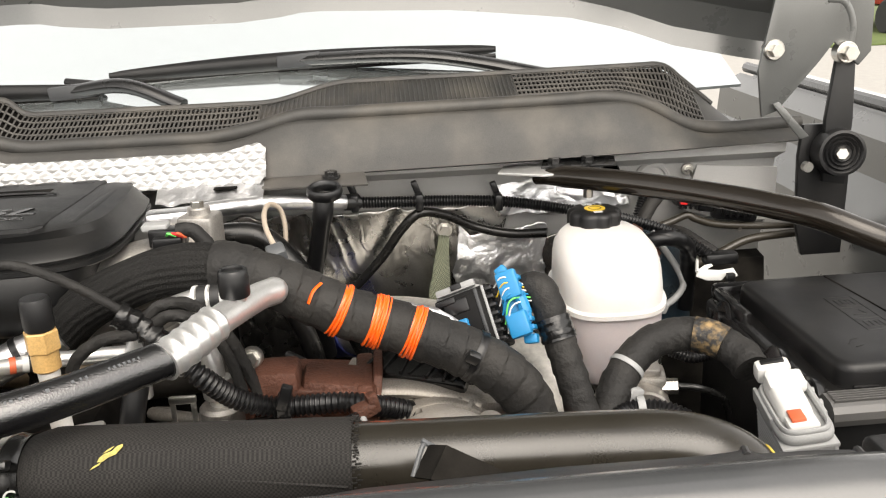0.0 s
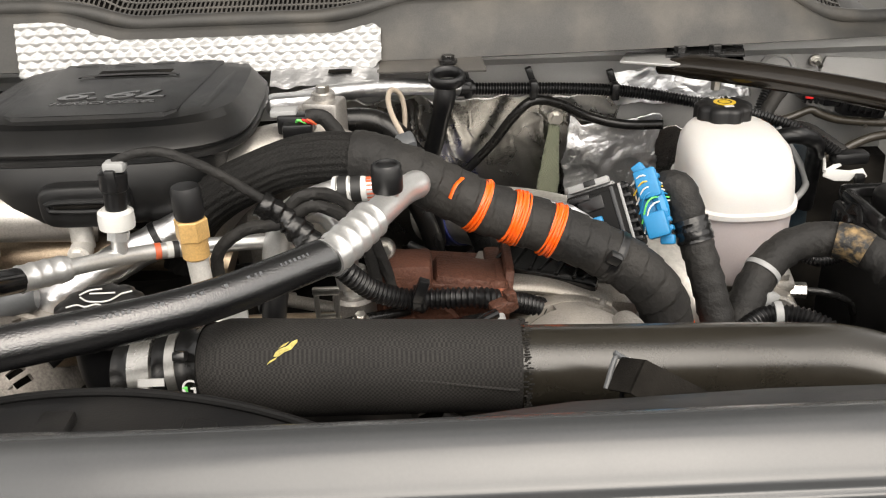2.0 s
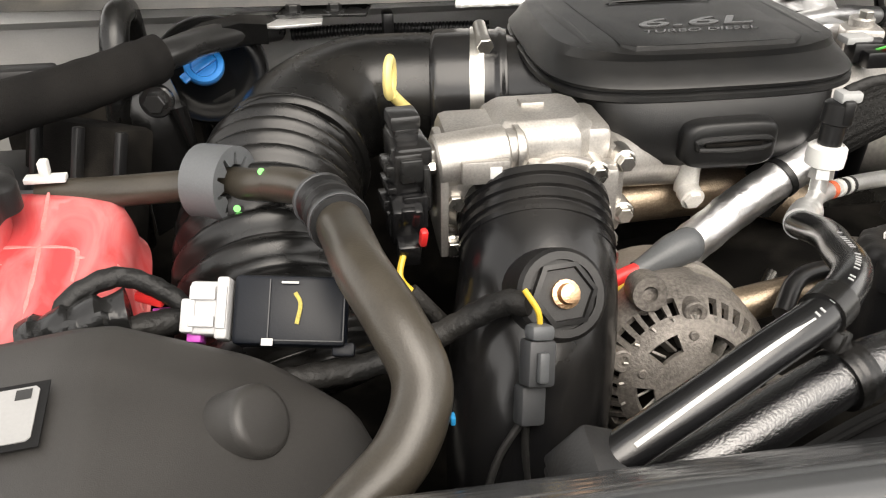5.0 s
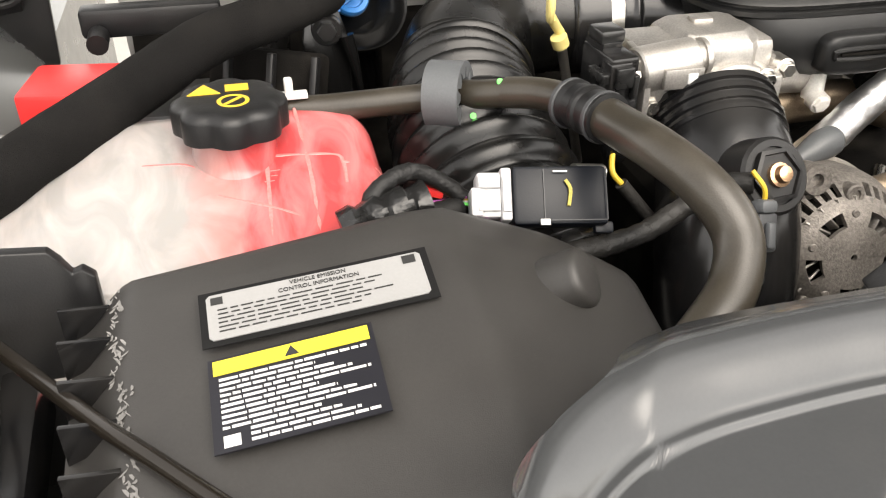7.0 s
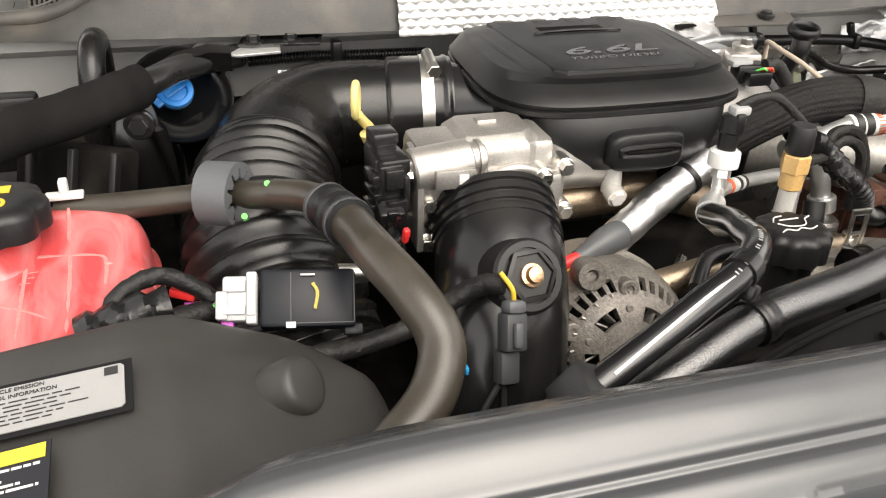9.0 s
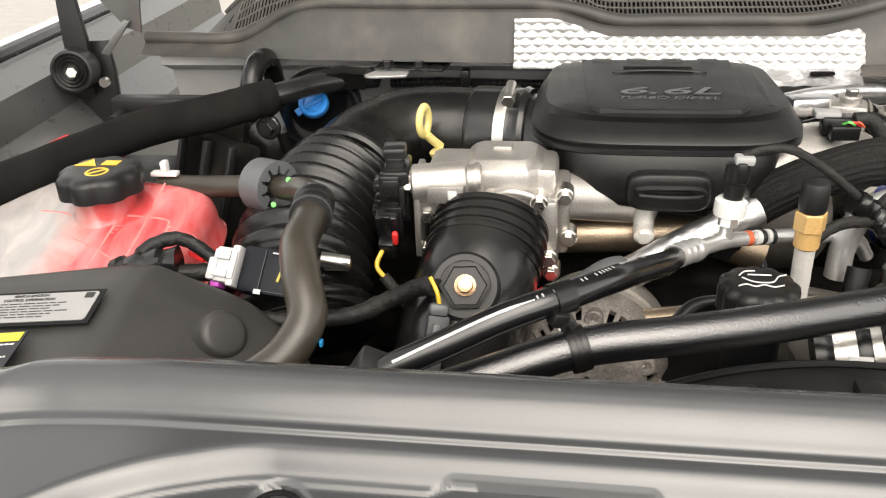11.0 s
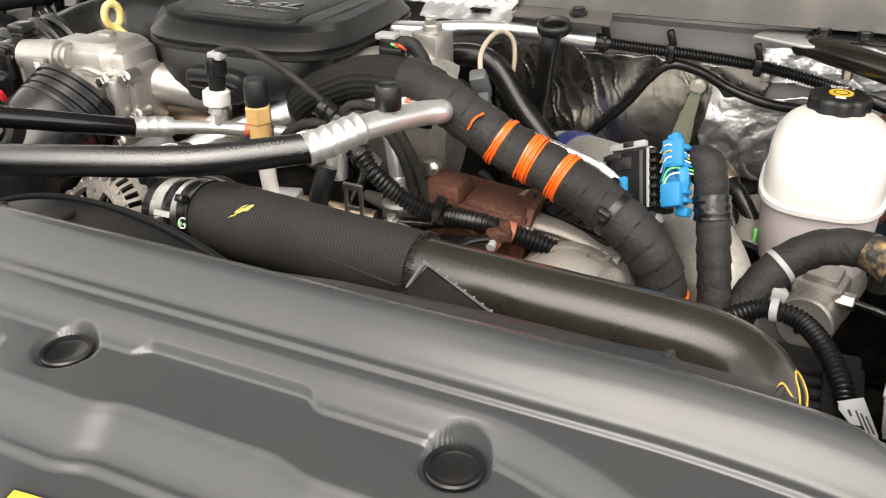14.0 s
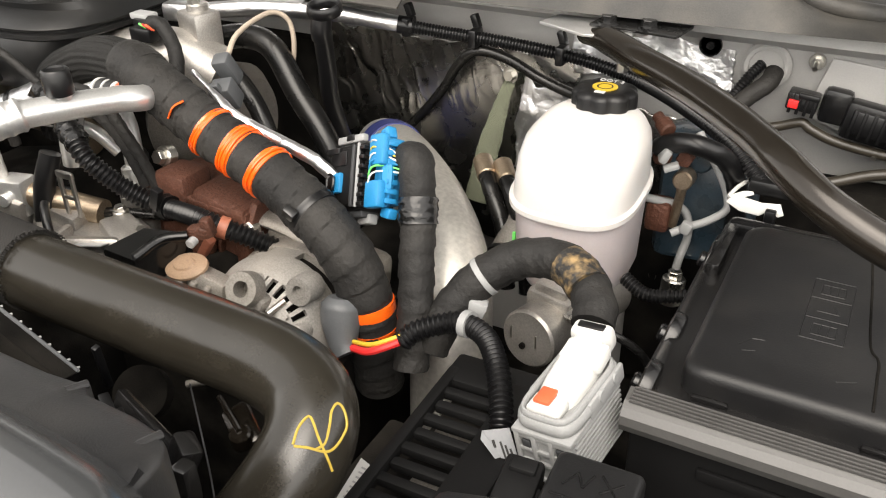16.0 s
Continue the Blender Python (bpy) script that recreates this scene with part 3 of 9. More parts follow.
# firewall: upper painted bulkhead, flange under the cowl
fw = thing("firewall", (CX, 1.32, 0.8), "light grey painted steel firewall with pressed ledge", "firewall")
tagged(fw, kind="structure")
prof = [(1.34, 0.76), (1.34, 1.20), (1.325, 1.235), (1.315, 1.30), (1.305, 1.345), (1.27, 1.362), (1.27, 1.378), (1.36, 1.380), (1.38, 0.76)]
part("bulkhead", loft([[V(x, y, z) for y, z in prof] for x in (CX - 0.95, CX - 0.4, CX, CX + 0.4, CX + 0.95)]), BODY, fw, sharp=25)


# Near-black sheets added on the lower firewall, where only shade falls.
part("insulation", loft([[V(x, y, z) for y, z in ((1.335, 0.77), (1.300, 0.79), (1.292, 1.20), (1.305, 1.262), (1.335, 1.270))] for x in (CX - 0.94, -0.62, -0.25)]), DARK, fw, "near-black sheet painting in shade on the lower firewall", sharp=30)
part("insulation", loft([[V(x, y, z) for y, z in ((1.335, 0.77), (1.300, 0.79), (1.296, 1.12), (1.305, 1.175), (1.335, 1.180))] for x in (0.30, 0.45, 0.64)]), DARK, fw, "near-black sheet painting in shade on the lower firewall", sharp=30)


def lip(x):
    """Height of the cowl's seal line across the bay: low at the hinges, raised over each grille end, dipped in the middle."""
    a = x - CX
    return 1.397 + 0.060 * smooth(0.83, 0.67, abs(a)) - 0.025 * smooth(0.20, 0.08, a) * smooth(-0.30, -0.20, a)


xs = [CX - 0.98 + 1.96 * i / 120 for i in range(121)]
cowl = thing("cowl_panel", (CX, 1.25, 1.37), "dusty dark grey plastic cowl panel with mesh air inlets", "cowl")
tagged(cowl, kind="structure")
rr = []
for x in xs:
    h = lip(x)
    bow = 0.05 * ((x - CX) / 0.95) ** 2
    rr.append([V(x, 1.20 + bow, 1.383), V(x, 1.205 + bow, 1.380 + 0.25 * (h - 1.383)), V(x, 1.225 + bow, h - 0.004), V(x, 1.232 + bow, h), V(x, 1.245 + bow, h), V(x, 1.252 + bow, h - 0.006), V(x, 1.25 + bow, 1.37)])
part("front_face", loft(rr), COWL, cowl, sharp=50)
seal = part("seal", sweep([(x, 1.242 + 0.05 * ((x - CX) / 0.95) ** 2, lip(x) + 0.006) for x in xs[::4]], 0.011, 10, 0.012), COWL, cowl, "brown-dusted rubber seal bead")


def grid_top(x):
    """Upper edge of the inlets: level, dipped in the middle, cut off at a slant at both ends."""
    a = x - CX
    return 1.494 - 0.026 * smooth(0.27, 0.13, a) * smooth(-0.26, -0.22, a) - 0.80 * max(0.0, abs(a) - 0.782)


def cowl_ramp(x0, x1, n=30, y0=1.252, z0=0.0, dz=0.0):
    rr = []
    for i in range(n + 1):
        x = x0 + (x1 - x0) * i / n
        bow = 0.05 * ((x - CX) / 0.95) ** 2
        rr.append([V(x, 1.250 + bow, lip(x) + dz), V(x, 1.345 + bow, grid_top(x) + dz), V(x, 1.345 + bow, grid_top(x) + dz - 0.006), V(x, 1.250 + bow, lip(x) + dz - 0.006)])
    return loft(rr)


# Near-black sheet close behind the mesh paints the inlets' inner shade.
part("inlet_shade_sheet", cowl_ramp(CX - 0.86, CX + 0.86, 60, dz=-0.0045), DARK, cowl)
part("top_rail", sweep([(x, 1.346 + 0.05 * ((x - CX) / 0.95) ** 2, grid_top(x) + 0.001) for x in [CX - 0.87 + 0.02 * k for k in range(88)]], 0.0055, 8, 0.01), COWL, cowl)
part("solid_ramp", cowl_ramp(-0.175, 0.222, 30), COWL, cowl)
part("end_ramp", cowl_ramp(0.525, 0.58, 8), COWL, cowl)
part("end_ramp", cowl_ramp(CX - 0.885, -1.135, 8), COWL, cowl)
ribs = []
for i in range(56):
    x = -0.172 + i * 0.0071
    bow = 0.05 * ((x - CX) / 0.95) ** 2
    ribs.append(sweep([(x, 1.262 + bow, lip(x) + 0.007), (x, 1.338 + bow, grid_top(x) - 0.001)], 0.0014, 4, 0.1))
part("rib", merge(*ribs), COWL, cowl)


def mesh_inlet(x0, x1, rows):
    bars = []
    n = int((x1 - x0) / 0.0066)
    for i in range(n + 1):
        x = x0 + (x1 - x0) * i / n
        bow = 0.05 * ((x - CX) / 0.95) ** 2
        bars.append(sweep([(x, 1.252 + bow, lip(x) + 0.002), (x, 1.342 + bow, grid_top(x) - 0.001)], 0.0016, 4, 0.1))
    for k in range(rows + 1):
        f = k / rows
        pts = []
        for i in range(n + 1):
            x = x0 + (x1 - x0) * i / n
            bow = 0.05 * ((x - CX) / 0.95) ** 2
            pts.append((x, 1.252 + 0.09 * f + bow, (lip(x) + 0.002) * (1 - f) + (grid_top(x) - 0.001) * f))
        bars.append(sweep(pts, 0.0020, 4, 0.02))
    return merge(*bars)


part("mesh_inlet", mesh_inlet(0.222, 0.525, 7), GRID, cowl, "square plastic mesh inlet")
part("mesh_inlet", mesh_inlet(-1.135, -0.175, 5), GRID, cowl, "square plastic mesh inlet")

# windscreen, wipers
wsr = []
for i in range(25):
    x = CX - 0.95 + 1.9 * i / 24
    bow = 0.10 * ((x - CX) / 0.95) ** 2
    wsr.append([V(x, 1.352 + bow, 1.446), V(x, 2.05 + bow * 2, 1.795), V(x, 2.05 + bow * 2, 1.79), V(x, 1.354 + bow, 1.441)])
solid("windscreen", loft(wsr), GLASS, "bright sky-reflecting windscreen glass", "windscreen", kind="structure")


def wiper(piv, tip_a, tip_b, mid):
    w = thing("wiper", piv, "black windscreen wiper parked over the cowl", "wiper", "windscreen wipers")
    part("arm", sweep([piv, V(*piv).lerp(V(*mid), 0.5) + V(0, 0, 0.02), mid], 0.015, 10, 0.02, flat=0.8), BLACK_METAL, w)
    part("blade", sweep([tip_a, mid, tip_b], 0.012, 10, 0.02, lambda s, n, q: 0.35 + 0.65 * math.sin(math.pi * min(max(s / n, 0.0), 1.0)) ** 0.6, flat=1.3), PLASTIC, w)
    part("rubber", sweep([V(*tip_a) - V(0, 0, 0.012), V(*mid) - V(0, 0, 0.014), V(*tip_b) - V(0, 0, 0.012)], 0.003, 6, 0.02, flat=2), BELLOWS, w)
    part("joint", rbox(mid, (0.075, 0.03, 0.022), 0.004, (0, -4, 0)), DGREY_PL, w, "grey moulded blade joint")
    return w


wiper((0.32, 1.40, 1.478), (-0.43, 1.455, 1.512), (0.215, 1.478, 1.524), (-0.12, 1.475, 1.522))
wiper((-0.30, 1.375, 1.468), (-1.15, 1.455, 1.51), (-0.50, 1.452, 1.508), (-0.48, 1.425, 1.494))

# open hood: its rear edge stands above the cowl, the rest rises over the bay
hood = thing("hood", (CX, 1.5, 1.6), "open dark grey hood with pressed inner panel", "hood")
hr = []
for i in range(61):
    x = CX - 1.0 + 2.0 * i / 60
    a = abs(x - CX)
    y0 = 1.40 - 0.05 * smooth(0.7, 0.95, a)
    z0 = float(np.interp(a, (0.0, 0.10, 0.17, 0.21, 0.44, 0.63, 0.72, 0.80, 0.90, 1.0), (1.590, 1.590, 1.596, 1.603, 1.595, 1.575, 1.553, 1.524, 1.503, 1.485)))
    sec = [(0.0, 0.0), (0.012, 0.03), (0.0, 0.075), (-0.06, 0.12), (-0.10, 0.16), (-0.42, 0.72), (-0.72, 1.16), (-0.70, 1.18), (-0.38, 0.75), (-0.05, 0.19), (0.04, 0.10), (0.05, 0.03)]
    hr.append([V(x, y0 + p, z0 + q) for p, q in sec])
part("skin", loft(hr), PAINT, hood, sharp=30)
part("liner", loft([[V(x, 1.36 - 0.02, 1.80), V(x, 1.10, 2.26), V(x, 1.085, 2.25), V(x, 1.325, 1.79)] for x in (CX - 0.7, CX, CX + 0.7)]), DARK, hood, "black insulation pad under the hood")


def hinge(sx):
    x, c = CX - 0.035 + sx * 1.031, CX - 0.035
    h = thing("hinge_assembly", (x, 1.2, 1.30), "grey stamped steel hood hinge with black coil spring", "hinge", "hood hinges")

    def at(u, z, y=1.20):
        return V(c + sx * u, y, z)

    def plate(pts, y, th=0.006):
        m = frame_of(V(c, y, 0), (sx, 0, 0), (0, 0, 1))
        return prism(pts, th, m, 0.0012)

    part("arm", plate([(0.895, 1.500), (0.905, 1.432), (0.928, 1.440), (0.985, 1.508), (1.005, 1.535), (1.045, 1.50), (1.062, 1.52), (1.055, 1.70), (0.93, 1.70)], 1.20), PAINT, h, "grey painted hinge arm")
    part("flange", sweep([at(0.990, 1.595), at(1.015, 1.590), at(1.030, 1.560), at(1.030, 1.52)], 0.008, 10, 0.006), PAINT, h)
    part("bolt", merge(rod(at(0.915, 1.528, 1.205), at(0.915, 1.528, 1.188), 0.015, 20, 0.002), hexnut(at(0.915, 1.528, 1.19), at(0.915, 1.528, 1.178), 0.010)), STEEL, h)
    part("bolt", merge(rod(at(1.022, 1.520, 1.205), at(1.022, 1.520, 1.185), 0.016, 20, 0.002), hexnut(at(1.022, 1.520, 1.187), at(1.022, 1.520, 1.172), 0.011)), STEEL, h)
    part("link", plate([(1.015, 1.325), (1.05, 1.32), (1.052, 1.42), (1.045, 1.53), (1.020, 1.53), (1.010, 1.42)], 1.215, 0.010), PLASTIC, h)
    part("spring", lathe([(0.005, 0.018), (0.012, 0.020), (0.014, 0.016), (0.018, 0.020), (0.020, 0.016), (0.024, 0.020), (0.026, 0.016), (0.030, 0.020), (0.034, 0.019), (0.036, 0.0), (0.036, -0.015), (0.01, -0.018)], 36, aim(at(1.031, 1.372, 1.20), (-0.15 * sx, -1, 0.1))), PLASTIC, h, "black coil spring drum", sharp=20)
    part("pivot", hexnut(at(1.028, 1.373, 1.184), at(1.025, 1.374, 1.176), 0.009), STEEL, h)
    # Base plate is black to paint in the dark gap round the hinge.
    part("base", plate([(1.005, 1.20), (1.07, 1.20), (1.07, 1.345), (1.03, 1.41), (0.990, 1.41), (0.986, 1.36), (0.992, 1.25)], 1.240, 0.010), PLASTIC, h)
    part("stay", plate([(0.915, 1.452), (0.925, 1.455), (0.975, 1.402), (0.962, 1.398)], 1.19), PAINT, h)
    part("rubber_stop", rod(at(0.985, 1.352, 1.205), at(0.985, 1.352, 1.196), 0.008, 14), STEEL, h)
    return h


hinge(1)
hinge(-1)

# heat shield blanket on the cowl face
hs = thing("heat_shield", (-0.41, 1.2, 1.36), "bright embossed aluminium heat shield on the cowl", "heat shield")


def shield_sheet(x0, x1, low, high, y0, y1, nx, nz, emboss, seed):
    bm_ = bmesh.new()
    gg = []
    for i in range(nx + 1):
        x = x0 + (x1 - x0) * i / nx
        row = []
        for j in range(nz + 1):
            f = j / nz
            z = low(x) + (high(x) - low(x)) * f
            y = y0 + (y1 - y0) * f + 0.05 * ((x - CX) / 0.95) ** 2
            k = int(z / 0.0105)
            cell = abs(((x / 0.0185 + 0.5 * (k % 2)) % 1.0) - 0.5) + abs((z / 0.0105) % 1.0 - 0.5)
            y -= emboss * max(0.0, 0.62 - cell) - 0.006 * noise.noise((x * 14, z * 14, seed)) - 0.0015 * noise.noise((x * 70, z * 70, seed))
            row.append(bm_.verts.new((x, y, z)))
        gg.append(row)
    for a, b_ in zip(gg, gg[1:]):
        for j in range(nz):
            bm_.faces.new((a[j], a[j + 1], b_[j + 1], b_[j]))
    bmesh.ops.recalc_face_normals(bm_, faces=bm_.faces)
    bmesh.ops.solidify(bm_, geom=bm_.faces[:], thickness=0.0015)
    return bm_


part("blanket", shield_sheet(-0.655, -0.158, lambda x: 1.378 + 0.010 * smooth(-0.170, -0.158, x), lambda x: lip(x) - 0.010 - 0.012 * smooth(-0.170, -0.158, x), 1.190, 1.212, 260, 44, 0.0068, 0), SHIELD, hs, sharp=80)
part("lower_fold", shield_sheet(-0.31, -0.162, lambda x: 1.362 + 0.006 * noise.noise((x * 40, 0, 1)), lambda x: 1.382 + 0.004 * noise.noise((x * 55, 3, 1)), 1.162, 1.192, 90, 16, 0.0, 4), FOIL, hs, "crinkled folded lower hem", sharp=80)
# Slot is a near-black box, its inner shade given by colour.
part("slot", rbox((-0.215, 1.180, 1.3765), (0.032, 0.010, 0.003), 0.001), DARK, hs)
# ---- engine cover ----
ec = thing("engine_cover", (-0.455, 0.99, 1.28), "black plastic engine cover with embossed lettering and slotted front snout", "engine cover")


def cover_ring(z, grow, front=0.0, back=0.0):
    """Outline of the lid: square at the back, a wide arc in front."""
    out = []
    for j in range(112):
        w = 2 * math.pi * (j + 0.5) / 112
        c, s = math.cos(w), math.sin(w)
        n = 9.0 if s > 0 else 3.7
        x = math.copysign(abs(c) ** (2 / n), c) * (0.160 + grow)
        y = math.copysign(abs(s) ** (2 / n), s) * ((0.145 + grow - back) if s > 0 else (0.140 + grow - front))
        x *= 1 - 0.05 * smooth(0.0, 0.14, y)
        out.append(V(-0.4555 + x, 1.002 + y, z))
    return out


def lid_top(inset):
    """Gently crowned top with a falling front brow."""
    ring = cover_ring(1.404, -inset, 0.012)
    return [V(p.x, p.y, 1.4095 - 0.010 * smooth(0.93, 0.86, p.y) - 0.006 * smooth(1.09, 1.15, p.y) - 0.25 * max(0.0, abs(p.x + 0.4555) - 0.105) ** 1.2) for p in ring]


lid = part("lid", loft([cover_ring(1.365, -0.010), cover_ring(1.366, -0.001), cover_ring(1.3685, 0.002), cover_ring(1.3735, 0.002), cover_ring(1.3750, -0.001), cover_ring(1.3755, -0.0035), cover_ring(1.3775, -0.0035), cover_ring(1.3780, 0.0), cover_ring(1.3805, 0.001), cover_ring(1.3830, -0.001),
                        cover_ring(1.390, -0.006, 0.010), cover_ring(1.3965, -0.010, 0.022), lid_top(0.016), lid_top(0.024), lid_top(0.045), lid_top(0.075), lid_top(0.11)]), COVER, ec, sharp=30)


def bowl_ring(z, ax, front):
    out = []
    for j in range(96):
        w = 2 * math.pi * (j + 0.5) / 96
        c, s = math.cos(w), math.sin(w)
        n = 9.0 if s > 0 else 4.2
        out.append(V(-0.4555 + math.copysign(abs(c) ** (2 / n), c) * ax, 1.002 + math.copysign(abs(s) ** (2 / n), s) * (0.12 if s > 0 else 1.002 - front), z))
    return out


bowl = part("bowl", loft([bowl_ring(1.296, 0.104, 0.885), bowl_ring(1.298, 0.116, 0.870), bowl_ring(1.305, 0.124, 0.861), bowl_ring(1.325, 0.130, 0.854), bowl_ring(1.355, 0.136, 0.855), bowl_ring(1.368, 0.140, 0.862)]), COVER, ec)
pad = frame_of(V(-0.4555, 0.985, 1.4088), (1, 0, 0), (0, 1, 0.0))
part("raised_pad", loft([[pad @ V(x * k, y + dy, z) for x, y in ((-0.092, -0.075), (-0.080, -0.086), (0.080, -0.086), (0.092, -0.075), (0.098, 0.06), (0.100, 0.135), (-0.100, 0.135), (-0.098, 0.06))]
                         for k, dy, z in ((1.0, 0.0, -0.006), (0.992, 0.001, 0.0008), (0.975, 0.0018, 0.0015), (0.5, 0.0, 0.0017))]), COVER, lid, sharp=25)
# Flush near-black slab: the handle recess's shade is painted, not cut.
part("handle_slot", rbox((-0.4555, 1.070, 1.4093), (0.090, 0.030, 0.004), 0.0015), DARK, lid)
part("handle_lip", sweep([(-0.514, 1.048, 1.4122), (-0.508, 1.054, 1.4128), (-0.4555, 1.057, 1.4132), (-0.403, 1.054, 1.4128), (-0.397, 1.048, 1.4122)], 0.0022, 8, 0.004, flat=0.5), COVER, lid)
for sx in (-1, 1):
    part("rib", sweep([(-0.4555 + sx * 0.116, 0.925, 1.4060), (-0.4555 + sx * 0.119, 1.00, 1.4066), (-0.4555 + sx * 0.121, 1.10, 1.4045), (-0.4555 + sx * 0.122, 1.135, 1.4000)], 0.007, 8, 0.01, flat=0.35), COVER, lid)
    for k in (0.024, 0.072):
        part("notch", rbox((-0.4555 + sx * k, 1.124, 1.4062), (0.030, 0.030, 0.008), 0.0035, (-8, 0, 0)), COVER, lid)
words("6.6L", 0.0405, pad @ pose(0.002, -0.016, 0.0017) @ Matrix.Diagonal((1.80, 0.95, 1, 1)), LETTER, lid, 0.0014, slant=0.3, bold=0.0004)
words("TURBO DIESEL", 0.0135, pad @ pose(0.001, -0.043, 0.0017) @ Matrix.Diagonal((1.36, 1, 1, 1)), LETTER, lid, 0.0008, slant=0.3, bold=0.0)
def snout_ring(k, y):
    return [V(-0.455 + p.x * k, y, 1.3305 + p.y * k) for p in oval(0, 0, 0, 0.045, 0.0225, 4.5, 40)]


sn = part("snout", loft([snout_ring(1.06, 0.885), snout_ring(1.04, 0.850), snout_ring(1.02, 0.843), snout_ring(0.97, 0.8395), snout_ring(0.90, 0.8380), snout_ring(0.6, 0.8378)]), COVER, ec, sharp=50)
part("slot_frame", sweep([(-0.489, 0.8375, 1.329), (-0.489, 0.8370, 1.337), (-0.455, 0.8365, 1.3385), (-0.421, 0.8370, 1.337), (-0.421, 0.8375, 1.329), (-0.455, 0.8370, 1.3275), (-0.489, 0.8375, 1.329)], 0.0030, 8, 0.004), COVER, sn)
# Snout opening likewise: a near-black bar painted as its shade.
part("slot", rbox((-0.455, 0.8375, 1.333), (0.056, 0.005, 0.004), 0.001), DARK, sn)
part("bolt", merge(hexnut((-0.478, 0.868, 1.272), (-0.478, 0.850, 1.268), 0.0095), rod((-0.478, 0.868, 1.272), (-0.478, 0.854, 1.269), 0.012, 16), rod((-0.478, 0.875, 1.300), (-0.478, 0.872, 1.27), 0.012, 16)), ZINC_PALE, ec, "zinc flange bolt")

# ---- intake duct: bellows, elbow, coupling ----
du = thing("intake_duct", (-0.87, 0.85, 1.1), "black rubber intake duct with ribbed bellows and smooth elbow", "air duct")
part("bellows", sweep([(-0.866, 0.722, 1.185), (-0.879, 0.77, 1.230), (-0.884, 0.85, 1.262), (-0.876, 0.935, 1.278), (-0.862, 0.985, 1.284)], 0.088, 40, 0.0026,
                      lambda s, n, w: 0.89 + 0.10 * (1 - abs(math.cos(math.pi * s / 0.0245)) ** 5) + 0.025 * abs(math.sin(math.pi * s / 0.0245)) ** 14 - 0.12 * (s / n) ** 2), BELLOWS, du, sharp=60)
part("elbow", sweep([(-0.862, 0.975, 1.284), (-0.845, 1.035, 1.297), (-0.795, 1.080, 1.308), (-0.73, 1.085, 1.312), (-0.690, 1.080, 1.312)], 0.074, 36, 0.01, lambda s, n, w: 1 - 0.12 * s / n), BELLOWS, du)
part("elbow_bead", sweep([(-0.864, 0.962, 1.282), (-0.861, 0.976, 1.284)], 0.080, 40, 0.002, lambda s, n, w: 0.94 + 0.06 * math.sin(math.pi * s / n)), BELLOWS, du)
part("coupling", sweep([(-0.702, 1.081, 1.312), (-0.62, 1.066, 1.314)], 0.0705, 40, 0.003, lambda s, n, w: 1 - 0.02 * smooth(n * 0.70, n * 0.72, s) + 0.03 * smooth(n * 0.86, n * 0.88, s) * smooth(n * 0.96, n * 0.94, s) - 0.06 * smooth(0.004, 0, s)), PLASTIC_SAT, du)
part("outlet", sweep([(-0.63, 1.068, 1.314), (-0.56, 1.04, 1.318)], 0.062, 32, 0.01), PLASTIC_SAT, du)
cl = part("hose_clamp", sweep([(-0.658, 1.074, 1.313), (-0.643, 1.071, 1.3135)], 0.0718, 40, 0.005), STEEL, du, "zinc worm-drive hose clamp")
part("screw", merge(rod((-0.652, 1.040, 1.380), (-0.650, 1.075, 1.388), 0.0075, 14), hexnut((-0.652, 1.028, 1.377), (-0.652, 1.041, 1.380), 0.0095), rbox((-0.651, 1.058, 1.378), (0.017, 0.026, 0.010), 0.002, (12, 0, 0))), STEEL, cl)
part("lower_clamp", sweep([(-0.868, 0.730, 1.196), (-0.871, 0.742, 1.204)], 0.086, 40, 0.005), BLACK_METAL, du)
part("clamp_screw", merge(rod((-0.832, 0.717, 1.297), (-0.802, 0.722, 1.290), 0.0085, 10), rbox((-0.815, 0.72, 1.290), (0.03, 0.014, 0.012), 0.003)), STEEL, du, "dusty worm screw")

# ---- air throttle valve ----
tv = thing("throttle_valve", (-0.66, 0.83, 1.25), "cast aluminium air throttle valve with motor housing", "throttle valve")
part("flange", rbox((-0.655, 0.850, 1.310), (0.150, 0.070, 0.115), 0.010), CAST, tv)
part("dome", loft([[V(-0.640 + 0.78 * x * k, 0.852 + y * k2, z - 0.007) for x, y in ((-0.060, -0.038), (-0.045, -0.046), (0.035, -0.046), (0.058, -0.030), (0.060, 0.030), (0.045, 0.044), (-0.050, 0.044), (-0.060, 0.036))]
                   for k, k2, z in ((1.0, 1.0, 1.345), (1.0, 1.0, 1.366), (0.96, 0.94, 1.373), (0.80, 0.74, 1.381), (0.74, 0.68, 1.3825))]), CAST, tv, sharp=24)
part("dome_lip", loft([[V(-0.640 + 0.78 * x * 1.04, 0.852 + y * 1.05, z - 0.007) for x, y in ((-0.060, -0.038), (-0.045, -0.046), (0.035, -0.046), (0.058, -0.030), (0.060, 0.030), (0.045, 0.044), (-0.050, 0.044), (-0.060, 0.036))] for z in (1.340, 1.350)]), CAST, tv, sharp=24)
part("bulge", lathe([(0.034, -0.02), (0.034, 0.004), (0.031, 0.010), (0.022, 0.015), (0.004, 0.017)], 32, aim(V(-0.618, 0.828, 1.338), (0.25, -0.62, 0.72))), CAST, tv)
part("boss", rbox((-0.645, 0.860, 1.3765), (0.022, 0.016, 0.006), 0.002), CAST, tv)
